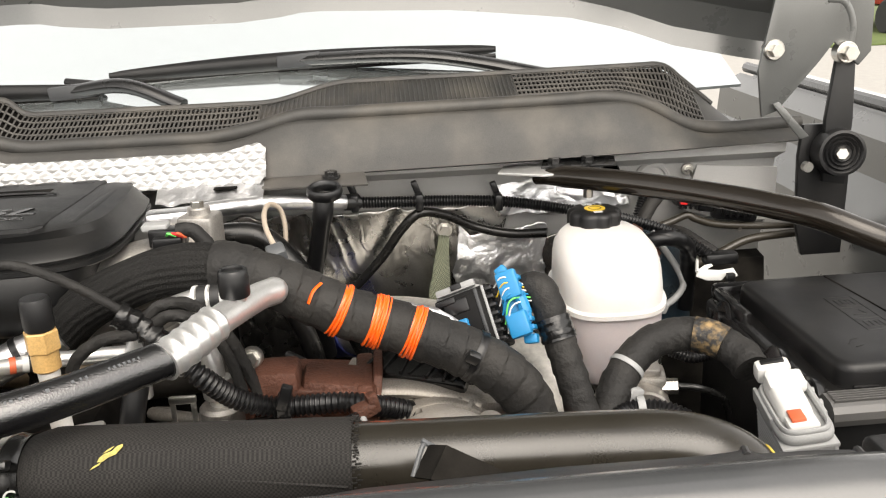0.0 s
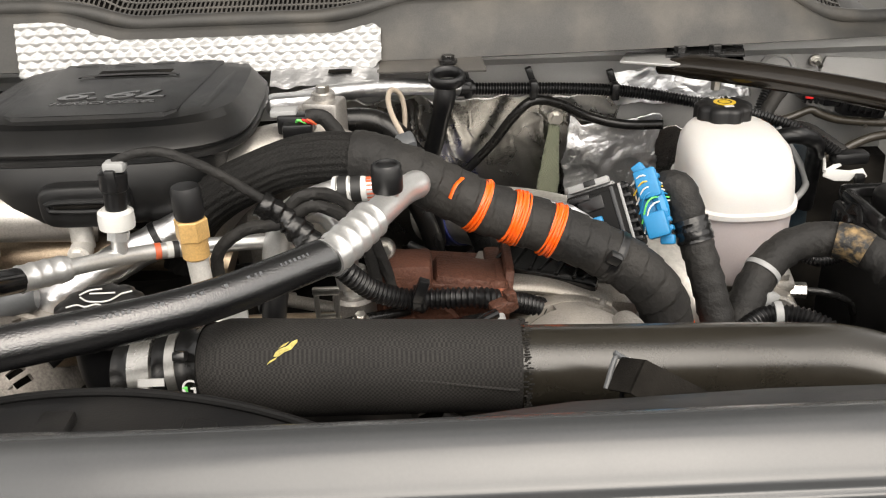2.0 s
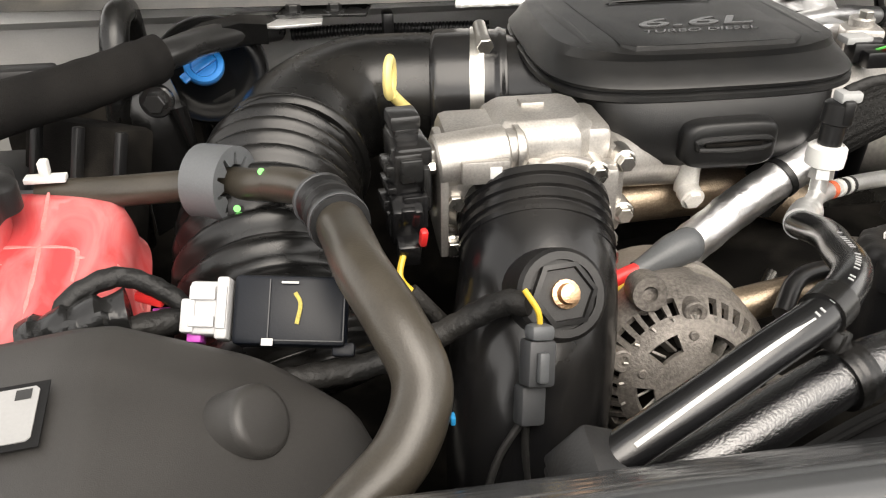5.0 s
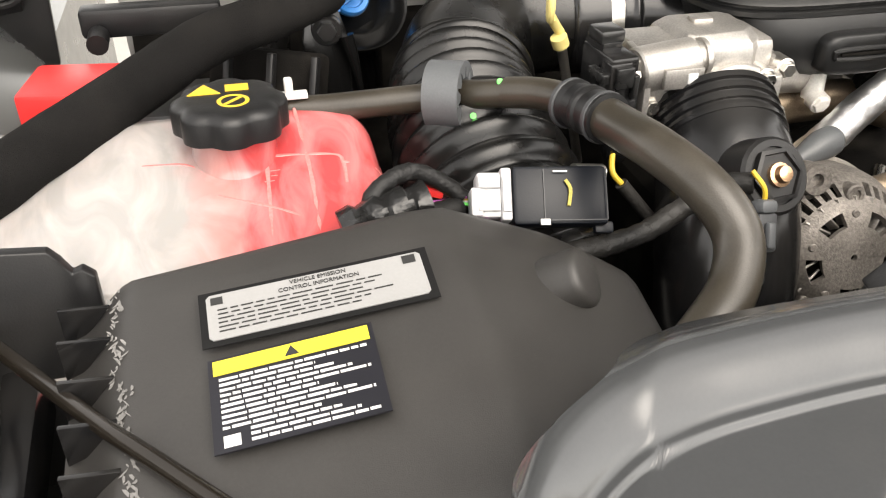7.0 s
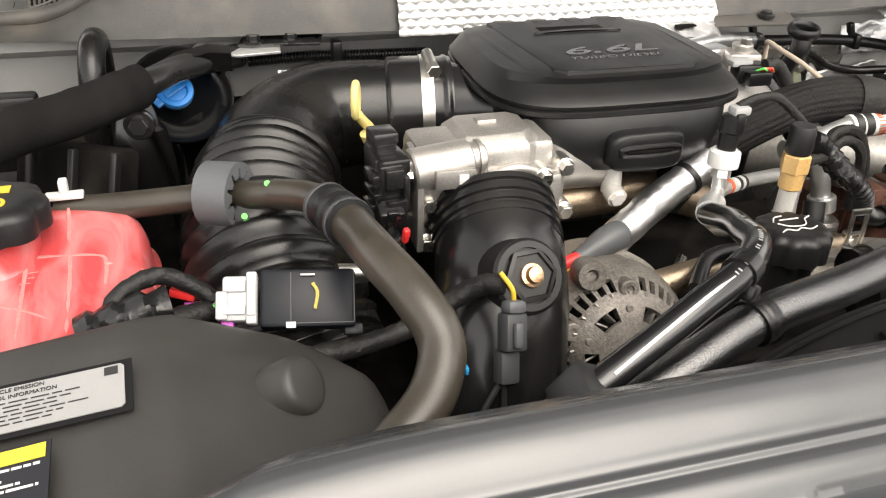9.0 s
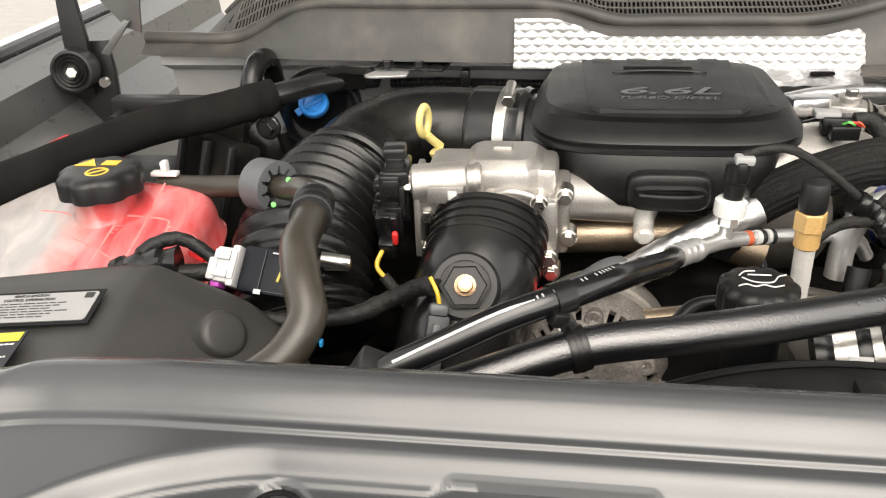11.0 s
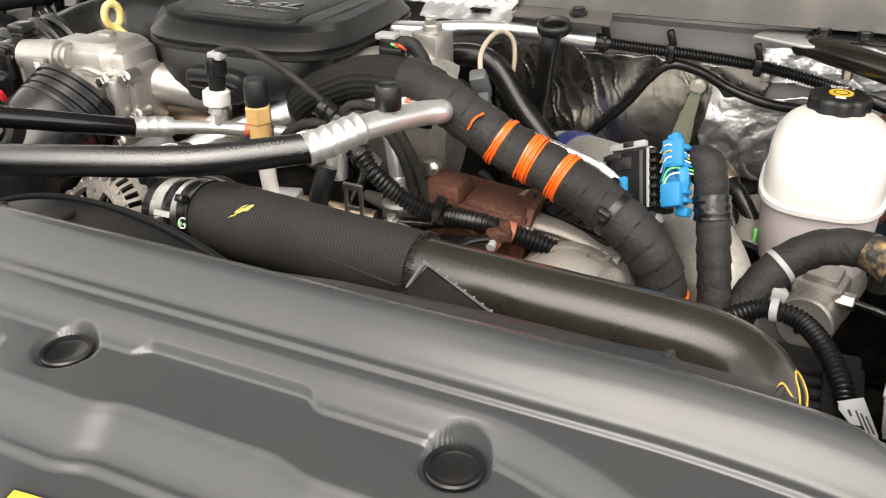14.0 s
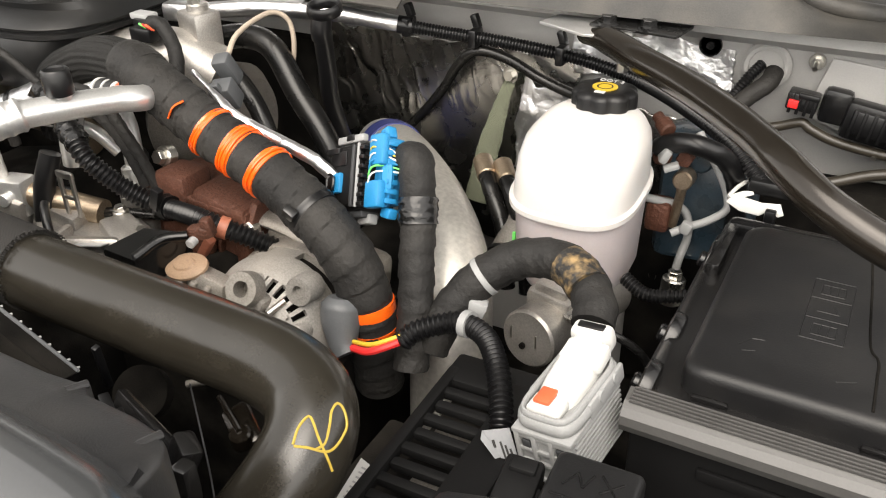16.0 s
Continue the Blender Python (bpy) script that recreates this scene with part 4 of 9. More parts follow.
part("motor", merge(rod((-0.742, 0.800, 1.352), (-0.680, 0.806, 1.356), 0.0225, 28, 0.002), rod((-0.682, 0.806, 1.356), (-0.664, 0.808, 1.357), 0.0175, 20, 0.002), rod((-0.672, 0.807, 1.356), (-0.668, 0.807, 1.356), 0.0205, 20)), CAST, tv)
part("motor_saddle", merge(rbox((-0.705, 0.806, 1.333), (0.062, 0.034, 0.024), 0.004), rbox((-0.746, 0.800, 1.360), (0.016, 0.020, 0.014), 0.003), rbox((-0.702, 0.778, 1.350), (0.040, 0.006, 0.020), 0.001)), CAST, tv)
part("name_plate", rbox((-0.694, 0.7745, 1.350), (0.010, 0.002, 0.010), 0.0005), LABEL_W, tv)
part("side_plate", prism([(-0.034, -0.055), (0.030, -0.050), (0.034, 0.030), (0.016, 0.046), (-0.022, 0.042), (-0.034, 0.020)], 0.007, frame_of(V(-0.739, 0.815, 1.325), (0, 1, 0), (0, 0, 1)), 0.0015), CAST, tv)
for yy, zz in ((0.790, 1.352), (0.838, 1.352), (0.840, 1.282)):
    part("plate_screw", hexnut((-0.742, yy, zz), (-0.749, yy, zz), 0.006), STEEL, tv)
part("tube", rod((-0.60, 0.86, 1.318), (-0.47, 0.905, 1.292), 0.028, 24), CAST, tv)
part("neck", rod((-0.655, 0.85, 1.30), (-0.655, 0.77, 1.285), 0.050, 28), CAST, tv)
part("web", merge(rbox((-0.620, 0.808, 1.333), (0.085, 0.018, 0.020), 0.006, (0, 6, 0)), rbox((-0.590, 0.815, 1.290), (0.022, 0.045, 0.095), 0.006), rbox((-0.575, 0.842, 1.305), (0.018, 0.060, 0.085), 0.007), sweep([(-0.66, 0.806, 1.335), (-0.63, 0.800, 1.345), (-0.60, 0.803, 1.336)], 0.006, 10, 0.005)), CAST, tv)
for p in ((-0.600, 0.797, 1.334), (-0.725, 0.795, 1.318), (-0.588, 0.790, 1.270), (-0.727, 0.793, 1.275), (-0.572, 0.808, 1.338), (-0.567, 0.812, 1.285), (-0.585, 0.790, 1.252)):
    part("bolt", merge(rod(V(*p) + V(0, 0.02, 0), V(*p) - V(0, 0.004, 0), 0.0105, 16, 0.0015), hexnut(V(*p) - V(0, 0.003, 0), V(*p) - V(0, 0.011, 0), 0.0075)), STEEL, tv)
act = thing("actuator", (-0.765, 0.815, 1.25), "black plastic valve actuator with clipped connector", "actuator")
part("body", merge(rbox((-0.762, 0.815, 1.342), (0.030, 0.060, 0.060), 0.004, (0, 0, 6)), rbox((-0.765, 0.826, 1.368), (0.022, 0.035, 0.026), 0.003, (0, 0, 6)), rbox((-0.766, 0.790, 1.330), (0.024, 0.020, 0.078), 0.003, (0, 0, 6))), PLASTIC_SAT, act)
part("grey_cap", rbox((-0.765, 0.822, 1.384), (0.026, 0.028, 0.013), 0.003, (0, 0, 6)), BLACK_METAL, act)
for k, (dx, dy, dz, sx_, sy_, sz_) in enumerate(((-0.018, -0.02, 0.012, 0.008, 0.030, 0.010), (-0.018, -0.02, -0.004, 0.008, 0.034, 0.006), (-0.020, -0.022, -0.018, 0.010, 0.026, 0.010), (0.0, -0.038, 0.014, 0.018, 0.006, 0.020), (0.002, -0.040, -0.022, 0.020, 0.008, 0.030), (-0.016, -0.024, -0.040, 0.008, 0.020, 0.018), (0.012, -0.036, -0.002, 0.006, 0.008, 0.036))):
    part("clip", rbox((-0.763 + dx, 0.815 + dy, 1.342 + dz), (sx_, sy_, sz_), 0.0015, (0, 0, 6)), BLACK_METAL if k % 3 == 0 else PLASTIC_SAT, act)
part("plug", merge(rbox((-0.768, 0.783, 1.312), (0.026, 0.032, 0.042), 0.004, (20, 0, 0)), rbox((-0.768, 0.770, 1.288), (0.020, 0.02, 0.024), 0.003, (20, 0, 0)), rbox((-0.768, 0.765, 1.318), (0.012, 0.006, 0.026), 0.002, (20, 0, 0))), PLASTIC_SAT, act)
part("lock", rbox((-0.757, 0.757, 1.305), (0.007, 0.008, 0.018), 0.003, (20, 0, 10)), RED, act, "red lock tab")
part("wire", sweep([(-0.772, 0.765, 1.290), (-0.778, 0.748, 1.275), (-0.768, 0.742, 1.262)], 0.0028, 8, 0.004), YELLOW, act, "yellow wire")
part("loom", sweep([(-0.770, 0.743, 1.264), (-0.735, 0.735, 1.222), (-0.715, 0.72, 1.20)], 0.0065, 10, 0.005), TAPE, act)

# ---- charge duct on the passenger side with ribbed collar ----
cd = thing("charge_duct", (-0.69, 0.66, 0.9), "black plastic charge duct with ribbed collar and sensor boss", "air duct")
part("duct", sweep([(-0.656, 0.790, 1.294), (-0.664, 0.740, 1.268), (-0.680, 0.690, 1.215), (-0.692, 0.655, 1.13), (-0.70, 0.65, 0.98)], 0.062, 36, 0.008, lambda s, n, w: 1.0 + 0.08 * math.sin(s * 14)), PLASTIC_SAT, cd)
part("collar", sweep([(-0.655, 0.800, 1.300), (-0.657, 0.780, 1.289), (-0.661, 0.750, 1.273)], 0.0640, 72, 0.0016, lambda s, n, w: 1.0 + 0.045 * (math.sin(s * 480) > -0.1) - 0.02 * (s > n * 0.8)), PLASTIC_SAT, cd, "ribbed quick-connect collar", sharp=30)
ax = V(0.10, -0.80, 0.55).normalized()
b0 = V(-0.668, 0.664, 1.300)
boss = part("boss", lathe([(0.040, -0.045), (0.036, -0.01), (0.035, 0.004), (0.032, 0.007), (0.026, 0.007), (0.026, 0.004)], 32, aim(b0, ax)), PLASTIC, cd, "dusty round sensor boss")
part("hex", lathe([(0.026, 0.0), (0.026, 0.011), (0.022, 0.012), (0.021, 0.009), (0.014, 0.009)], 6, aim(b0, ax)), PLASTIC, boss)
part("stud", lathe([(0.011, 0.0), (0.011, 0.013), (0.008, 0.014), (0.007, 0.020), (0.003, 0.021)], 14, aim(b0, ax)), COPPER, boss, "corroded copper sensor stud")
ps = thing("sensor_plug", (-0.695, 0.63, 1.22), "dark grey two-piece wiring plug hanging beside the duct", "connector")
part("body", rbox((-0.693, 0.628, 1.268), (0.022, 0.018, 0.034), 0.003, (-25, 12, 10)), DGREY_PL, ps)
part("latch", rbox((-0.692, 0.616, 1.272), (0.008, 0.006, 0.022), 0.002, (-25, 12, 10)), BOOT, ps)
part("skirt", rbox((-0.699, 0.621, 1.236), (0.020, 0.016, 0.030), 0.003, (-25, 12, 10)), DGREY_PL, ps)
part("boot", rbox((-0.691, 0.634, 1.290), (0.019, 0.016, 0.012), 0.004, (-25, 12, 10)), BOOT, ps)
part("yellow_wire", sweep([(-0.690, 0.636, 1.292), (-0.692, 0.638, 1.306), (-0.700, 0.648, 1.318)], 0.0022, 8, 0.003), YELLOW, ps, "yellow wire")
part("wire", sweep([(-0.702, 0.617, 1.224), (-0.703, 0.61, 1.20), (-0.700, 0.60, 1.16)], 0.003, 8, 0.005), TAPE, ps)
part("wire", sweep([(-0.705, 0.617, 1.224), (-0.725, 0.605, 1.20), (-0.74, 0.59, 1.16)], 0.003, 8, 0.005), TAPE, ps)


# ---- alternators ----
def alternator(c, r, depth, way, spin=0.0, ear=114.0, cast=None):
    """Cast end shield: a dome pierced by groups of short slots round its shoulder and by curved windows between five spokes."""
    al = thing("alternator", (c[0], c[1], c[2] - r), "weathered cast aluminium alternator with slotted cooling vents", "alternator", "alternators")
    m = aim(Vector(c), Vector(way).normalized()) @ pose(0, 0, 0, 0, 0, spin)
    h = depth / 2
    cast = cast or CAST_DUST
    prof = [(1.0, -0.104), (1.0, -0.066), (1.0, -0.058), (0.985, -0.049), (0.955, -0.041), (0.91, -0.033), (0.865, -0.0265), (0.80, -0.0190), (0.735, -0.0130), (0.66, -0.0075), (0.58, -0.0035), (0.48, -0.0010), (0.40, 0.0), (0.24, 0.0010), (0.04, 0.0010)]
    count = 180
    bm_ = bmesh.new()
    rows_ = [[bm_.verts.new((r * f * math.cos(2 * math.pi * j / count), r * f * math.sin(2 * math.pi * j / count), h + z)) for j in range(count)] for f, z in prof]
    for i in range(len(prof) - 1):
        for j in range(count):
            w = 2.0 * j
            spoke = abs((w - 18 + 36) % 72 - 36)
            slot = w % 10 < 5.1 and spoke > 9
            if 6 <= i <= 7 and slot or i == 0 and spoke > 12 or 10 <= i <= 11 and spoke > 19:
                continue
            bm_.faces.new((rows_[i][j], rows_[i][(j + 1) % count], rows_[i + 1][(j + 1) % count], rows_[i + 1][j]))
    bmesh.ops.delete(bm_, geom=[v for v in bm_.verts if not v.link_faces], context="VERTS")
    bmesh.ops.recalc_face_normals(bm_, faces=bm_.faces)
    bmesh.ops.solidify(bm_, geom=bm_.faces[:], thickness=0.0060)
    for v in bm_.verts:
        v.co += Vector((noise.noise(v.co * 55), noise.noise(v.co * 55 + V(7, 0, 0)), noise.noise(v.co * 55 + V(0, 7, 0)))) * 0.0009
    part("end_shield", place(bm_, m), cast, al, "dusty pierced aluminium end shield", sharp=34)
    # Near-black core paints the shade seen through the vents.
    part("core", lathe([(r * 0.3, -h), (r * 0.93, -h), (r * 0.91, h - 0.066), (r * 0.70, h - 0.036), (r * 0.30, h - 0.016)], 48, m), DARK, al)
    part("housing", lathe([(r * 0.95, -h - 0.03), (r * 1.05, -h - 0.028), (r * 1.05, h - 0.088), (r * 1.01, h - 0.084), (r * 0.93, h - 0.084)], 48, m), CAST_DULL, al)
    for k in range(20):
        part("fan_blade", place(rbox((0, 0, 0), (r * 0.36, 0.0022, 0.011), 0.0004), m @ pose(0, 0, 0, 0, 0, 18 * k) @ pose(r * 0.55, 0, h - 0.014, 30, 0, 12)), CAST_GREY, al)
    for k in range(5):
        w = radians(18 + 72 * k)
        o = m @ pose(r * 0.74 * math.cos(w), r * 0.74 * math.sin(w), h - 0.0145)
        part("boss", place(lathe([(0.0105, -0.012), (0.0100, 0.0035), (0.0085, 0.0050), (0.0050, 0.0050), (0.0046, 0.0025), (0.0, 0.0025)], 20, Matrix()), o), cast, al)
        o = m @ pose(r * 0.54 * math.cos(w + 0.06), r * 0.54 * math.sin(w + 0.06), h - 0.004)
        part("pin", place(rod((0, 0, 0), (0, 0, 0.0035), 0.0042, 12, 0.001), o), cast, al)
    for k, s_ in ((ear, 1.0), (ear + 130, 1.0), (ear + 235, 0.9)):
        w = radians(k)
        o = m @ pose(r * 1.00 * math.cos(w), r * 1.00 * math.sin(w), h - 0.034)
        part("lug", place(lathe([(0.0068 * s_, -0.014), (0.0150 * s_, -0.014), (0.0158 * s_, -0.011), (0.0158 * s_, 0.011), (0.0148 * s_, 0.014), (0.0068 * s_, 0.014), (0.0068 * s_, -0.014)], 24, Matrix()), o), cast, al, "mounting ear with a bolt hole")
        part("web", place(rbox((0, 0, 0), (0.024, 0.026, 0.018), 0.005), m @ pose(0, 0, 0, 0, 0, k) @ pose(r * 0.90, 0, h - 0.036)), cast, al)
    return al


alternator((-0.537, 0.730, 1.172), 0.083, 0.12, (-0.10, -0.95, 0.28), 70, 44.0, CAST_GRIME)
alternator((0.052, 0.795, 1.128), 0.078, 0.12, (0.08, -0.97, 0.22), 0, 50.0)

# ---- coolant tank ----
ct = thing("coolant_tank", (-1.12, 0.75, 1.15), "translucent coolant expansion tank filled with red coolant, beside the air box", "coolant tank")


def tank_ring(z, g, cy=0.755, ay=0.110, tilt=0.30, x0=-1.46, x1=-0.992):
    return oval((x0 + x1) / 2, cy, z, (x1 - x0) / 2 + g, ay + g, 7.0, 72, tilt)


part("body", loft([tank_ring(1.12, -0.02), tank_ring(1.13, -0.004), tank_ring(1.235, 0.002), tank_ring(1.239, 0.006), tank_ring(1.244, 0.006), tank_ring(1.248, 0.001), tank_ring(1.272, -0.001), tank_ring(1.286, -0.005, x0=-1.45),
                   tank_ring(1.295, -0.012, x0=-1.44), tank_ring(1.2995, -0.024, x0=-1.43), tank_ring(1.301, -0.045, x0=-1.42)]), PINK_TANK, ct, "tank wall, red with coolant on one side and milky on the other", sharp=60)
part("neck", lathe([(0.045, 0), (0.040, 0.010), (0.037, 0.02), (0.037, 0.045)], 32, pose(-1.121, 0.802, 1.295)), PINK_TANK, ct)
for run_ in ([(-1.1449, 0.7488), (-1.1216, 0.7385), (-1.0948, 0.7263), (-1.073, 0.7132), (-1.066, 0.706)], [(-1.0935, 0.838), (-1.0952, 0.7887), (-1.0972, 0.7439), (-1.0998, 0.690)], [(-1.0635, 0.845), (-1.0603, 0.7861), (-1.0596, 0.7505), (-1.0608, 0.690)],
             [(-1.1199, 0.7754), (-1.1091, 0.784), (-1.0816, 0.7855), (-1.0367, 0.7805), (-1.0295, 0.7697), (-1.0302, 0.7451)], [(-1.205, 0.79), (-1.165, 0.786), (-1.150, 0.775)]):
    part("weld_line", sweep([(x_, y_, 1.3000 + 0.3 * (y_ - 0.755)) for x_, y_ in run_], 0.0022, 8, 0.004, lambda s, n, w: 0.6 + 0.5 * noise.noise((s * 60, 0, run_[0][0] * 9)) + 0.4 * smooth(0, 0.02, s) * smooth(n, n - 0.02, s), flat=0.6), WELD, ct, "pale moulded weld line")
for xx in (-1.060, -1.0985):
    part("rib", sweep([(xx, 0.643, 1.15), (xx, 0.643, 1.205), (xx, 0.652, 1.250), (xx, 0.690, 1.279)], 0.0022, 8, 0.006, flat=0.7), WELD, ct)
for yy in (0.70, 0.77):
    part("side_rib", sweep([(-0.990, yy, 1.16 + 0.3 * (yy - 0.755)), (-0.990, yy, 1.25 + 0.3 * (yy - 0.755)), (-1.000, yy, 1.288 + 0.3 * (yy - 0.755)), (-1.03, yy, 1.3005 + 0.3 * (yy - 0.755))], 0.0022, 8, 0.006, flat=0.7), WELD, ct)
part("seam", sweep([(-1.44, 0.6425, 1.206), (-1.15, 0.6415, 1.206), (-1.03, 0.643, 1.206), (-0.997, 0.66, 1.211), (-0.9885, 0.72, 1.230), (-0.9885, 0.80, 1.255)], 0.0042, 8, 0.006, flat=0.8), WELD, ct, "moulded seam bead")
for k in range(3):
    part("max_mark", rbox((-1.079 - 0.003 * k, 0.768 - 0.006 * k, 1.3040 - 0.0018 * k), (0.030 - 0.006 * (k == 1), 0.0018, 0.0016), 0.0004, (16.7, 0, 2)), WELD, ct)


def knob_cap(name, c, r, h, par, m, n=8, lab=""):
    def rf(w):
        return 1 - 0.095 * (0.5 - 0.5 * math.cos(n * w)) ** 2
    rings = []
    for g, z in ((0.90, 0), (1.0, 0.002), (1.0, h * 0.72), (0.97, h * 0.85), (0.86, h * 0.96), (0.74, h), (0.55, h * 0.99)):
        rings.append([V(c[0] + r * g * rf(w) * math.cos(w), c[1] + r * g * rf(w) * math.sin(w), c[2] + z) for w in [2 * math.pi * j / 64 for j in range(64)]])
    return part(name, loft(rings), m, par, lab)


cap = knob_cap("cap", (-1.121, 0.802, 1.333), 0.050, 0.030, ct, PLASTIC, 8, "black ribbed pressure cap with yellow warning symbols")
part("symbol", merge(prism([(-0.034, -0.004), (-0.006, -0.004), (-0.020, 0.018)], 0.0008, pose(-1.121, 0.812, 1.3628)), prism([(-0.002, 0.004), (0.018, 0.004), (0.018, 0.018), (-0.002, 0.018)], 0.0008, pose(-1.121, 0.808, 1.3628)),
                     sweep([(-1.117 + 0.012 * math.cos(w), 0.791 + 0.012 * math.sin(w), 1.3628) for w in [2 * math.pi * k / 20 for k in range(21)]], 0.0018, 6, 0.003, flat=0.3), rbox((-1.117, 0.791, 1.3630), (0.020, 0.003, 0.0008), 0, (0, 0, 45))), YELLOW, cap, "yellow printed warning symbols")
# outlet hose with star grommet
th = thing("coolant_hose", (-0.9, 0.75, 1.25), "brown-black rubber coolant hose with quick connector and round rubber isolator", "hose")
part("upper_hose", sweep([(-1.075, 0.862, 1.318), (-1.02, 0.850, 1.322), (-0.92, 0.824, 1.335), (-0.895, 0.803, 1.342), (-0.8686, 0.7813, 1.3500)], 0.0135, 18, 0.006), RUBBER, th)
part("elbow", sweep([(-0.874, 0.7865, 1.3485), (-0.855, 0.766, 1.3545), (-0.8395, 0.742, 1.3580), (-0.832, 0.715, 1.3610)], 0.0145, 18, 0.005), RUBBER, th)
part("connector", sweep([(-0.836, 0.732, 1.359), (-0.829, 0.700, 1.3630), (-0.8245, 0.676, 1.3660)], 0.0195, 20, 0.0025, lambda s, n, w: 1 + 0.10 * (math.sin(s * 260) > 0.5)), PLASTIC, th, "black quick connector")
part("lower_hose", sweep([(-0.826, 0.685, 1.365), (-0.8215, 0.655, 1.3670), (-0.8147, 0.605, 1.3705), (-0.8000, 0.560, 1.3620), (-0.7885, 0.530, 1.3400), (-0.8020, 0.503, 1.3180), (-0.830, 0.482, 1.3020), (-0.865, 0.464, 1.282)], 0.0175, 24, 0.005), RUBBER, th)
part("paint_dab", rbox((-0.7735, 0.5165, 1.3235), (0.003, 0.006, 0.006), 0.001), CYAN, th)
pts, iso = [], V(-0.921, 0.823, 1.336)
iw = V(0.86, -0.50, 0.08).normalized()
gm = aim(iso - iw * 0.016, iw)
star = []
for j in range(60):
    w = 2 * math.pi * j / 60
    star.append((w, 0.0265 if j % 6 < 2 else 0.0172))
bm = bmesh.new()
ringsv = []
for rr_, zz in ((1, 0.0), (1, 0.034)):
    ringsv.append([bm.verts.new(gm @ V(0.032 * math.cos(w), 0.032 * math.sin(w), zz)) for w, r_ in star])
    ringsv.append([bm.verts.new(gm @ V(r_ * math.cos(w), r_ * math.sin(w), zz)) for w, r_ in star])
o0, i0, o1, i1 = ringsv
for a, b in ((o0, o1), (i1, i0), (o1, i1), (i0, o0)):
    for j in range(60):
        k = (j + 1) % 60
        bm.faces.new((a[j], a[k], b[k], b[j]))
core = rod(iso - iw * 0.016, iso + iw * 0.006, 0.027, 24)
bmesh.ops.recalc_face_normals(bm, faces=bm.faces)
part("isolator", merge(bm, core), BOOT, th, "grey star-shaped rubber isolator", sharp=30)
for q in (V(-0.905, 0.790, 1.327), V(-0.882, 0.786, 1.360)):
    part("green_dot", lathe([(0.0, 0.0), (0.003, 0.0), (0.003, 0.0015), (0.0, 0.0015)], 12, aim(q, (0.1, -0.8, 0.4))), GREEN, th)
for q, w_ in ((V(-0.8365, 0.730, 1.3588), V(0.22, -0.97, 0.10)), (V(-0.8262, 0.685, 1.3645), V(0.18, -0.97, 0.10))):
    part("collar_ring", rod(q, q + w_.normalized() * 0.006, 0.0222, 24, 0.001), DGREY_PL, th)
part("clip", merge(sweep([(-1.066, 0.860, 1.333), (-1.066, 0.860, 1.300)], 0.0035, 8, 0.01), rbox((-1.066, 0.855, 1.336), (0.034, 0.012, 0.005), 0.001), rbox((-1.066, 0.857, 1.345), (0.008, 0.012, 0.014), 0.002)), WHITE_PL, th, "white plastic hose clip")

# ---- air box with labels ----
ab = thing("air_box", (-1.03, 0.5, 1.0), "large matt black air cleaner box with printed labels", "air box")
bm = bmesh.new()
g = []
NX, NY = 64, 56
for i in range(NX + 1):
    x = -1.245 + 0.458 * i / NX
    row = []
    for j in range(NY + 1):
        y = 0.26 + 0.405 * j / NY
        # back edge curves forward towards the duct
        yb = 0.664 - 0.05 * smooth(-0.90, -0.785, x) - 0.01 * smooth(-0.93, -1.25, x)
        y = 0.26 + (yb - 0.26) * j / NY
        z = 1.320 + 0.12 * min(0.0, x + 1.0) + 0.20 * (min(y, 0.60) - 0.557)
        z -= 0.42 * max(0.0, x + 0.975) + 0.10 * smooth(-0.835, -0.782, x) ** 1.5
        z -= 0.045 * smooth(yb - 0.035, yb, y) ** 1.6
        z -= 0.040 * smooth(0.40, 0.26, y)
        z -= 0.05 * smooth(-0.94, -0.84, x) * smooth(0.52, 0.38, y)
        z -= 0.03 * smooth(-1.20, -1.245, x)
        row.append(bm.verts.new((x, y, z)))
    g.append(row)
for a, b in zip(g, g[1:]):
    for j in range(NY):
        bm.faces.new((a[j], a[j + 1], b[j + 1], b[j]))
edge = [e for e in bm.edges if e.is_boundary]
res = bmesh.ops.extrude_edge_only(bm, edges=edge)
for v in [v for v in res["geom"] if isinstance(v, bmesh.types.BMVert)]:
    v.co.z = 1.0
bmesh.ops.recalc_face_normals(bm, faces=bm.faces)
part("lid", bm, AIRBOX, ab, sharp=60)


def lid_top(x, y):
    """Top of the air box lid near its outer edge."""
    return 1.320 + 0.12 * (x + 1.0) + 0.20 * (min(y, 0.60) - 0.557) - 0.03 * smooth(-1.20, -1.245, x) - 0.045 * smooth(0.619, 0.654, y) ** 1.6 - 0.040 * smooth(0.40, 0.26, y)


for k in range(8):
    y_, x_ = 0.615 - 0.036 * k, -1.218 + 0.0035 * k
    part("fin", prism([(0.0, 0.0), (-0.034, 0.002), (-0.034, -0.030), (-0.02, -0.024)], 0.0035, frame_of(V(x_, y_, lid_top(x_, y_) + 0.0015), (1, 0, 0), (0, 0, 1)), 0.0005), PLASTIC_SAT, ab)
# dried white residue creeping along the lid edge
rz, flecks = random.Random(12), []
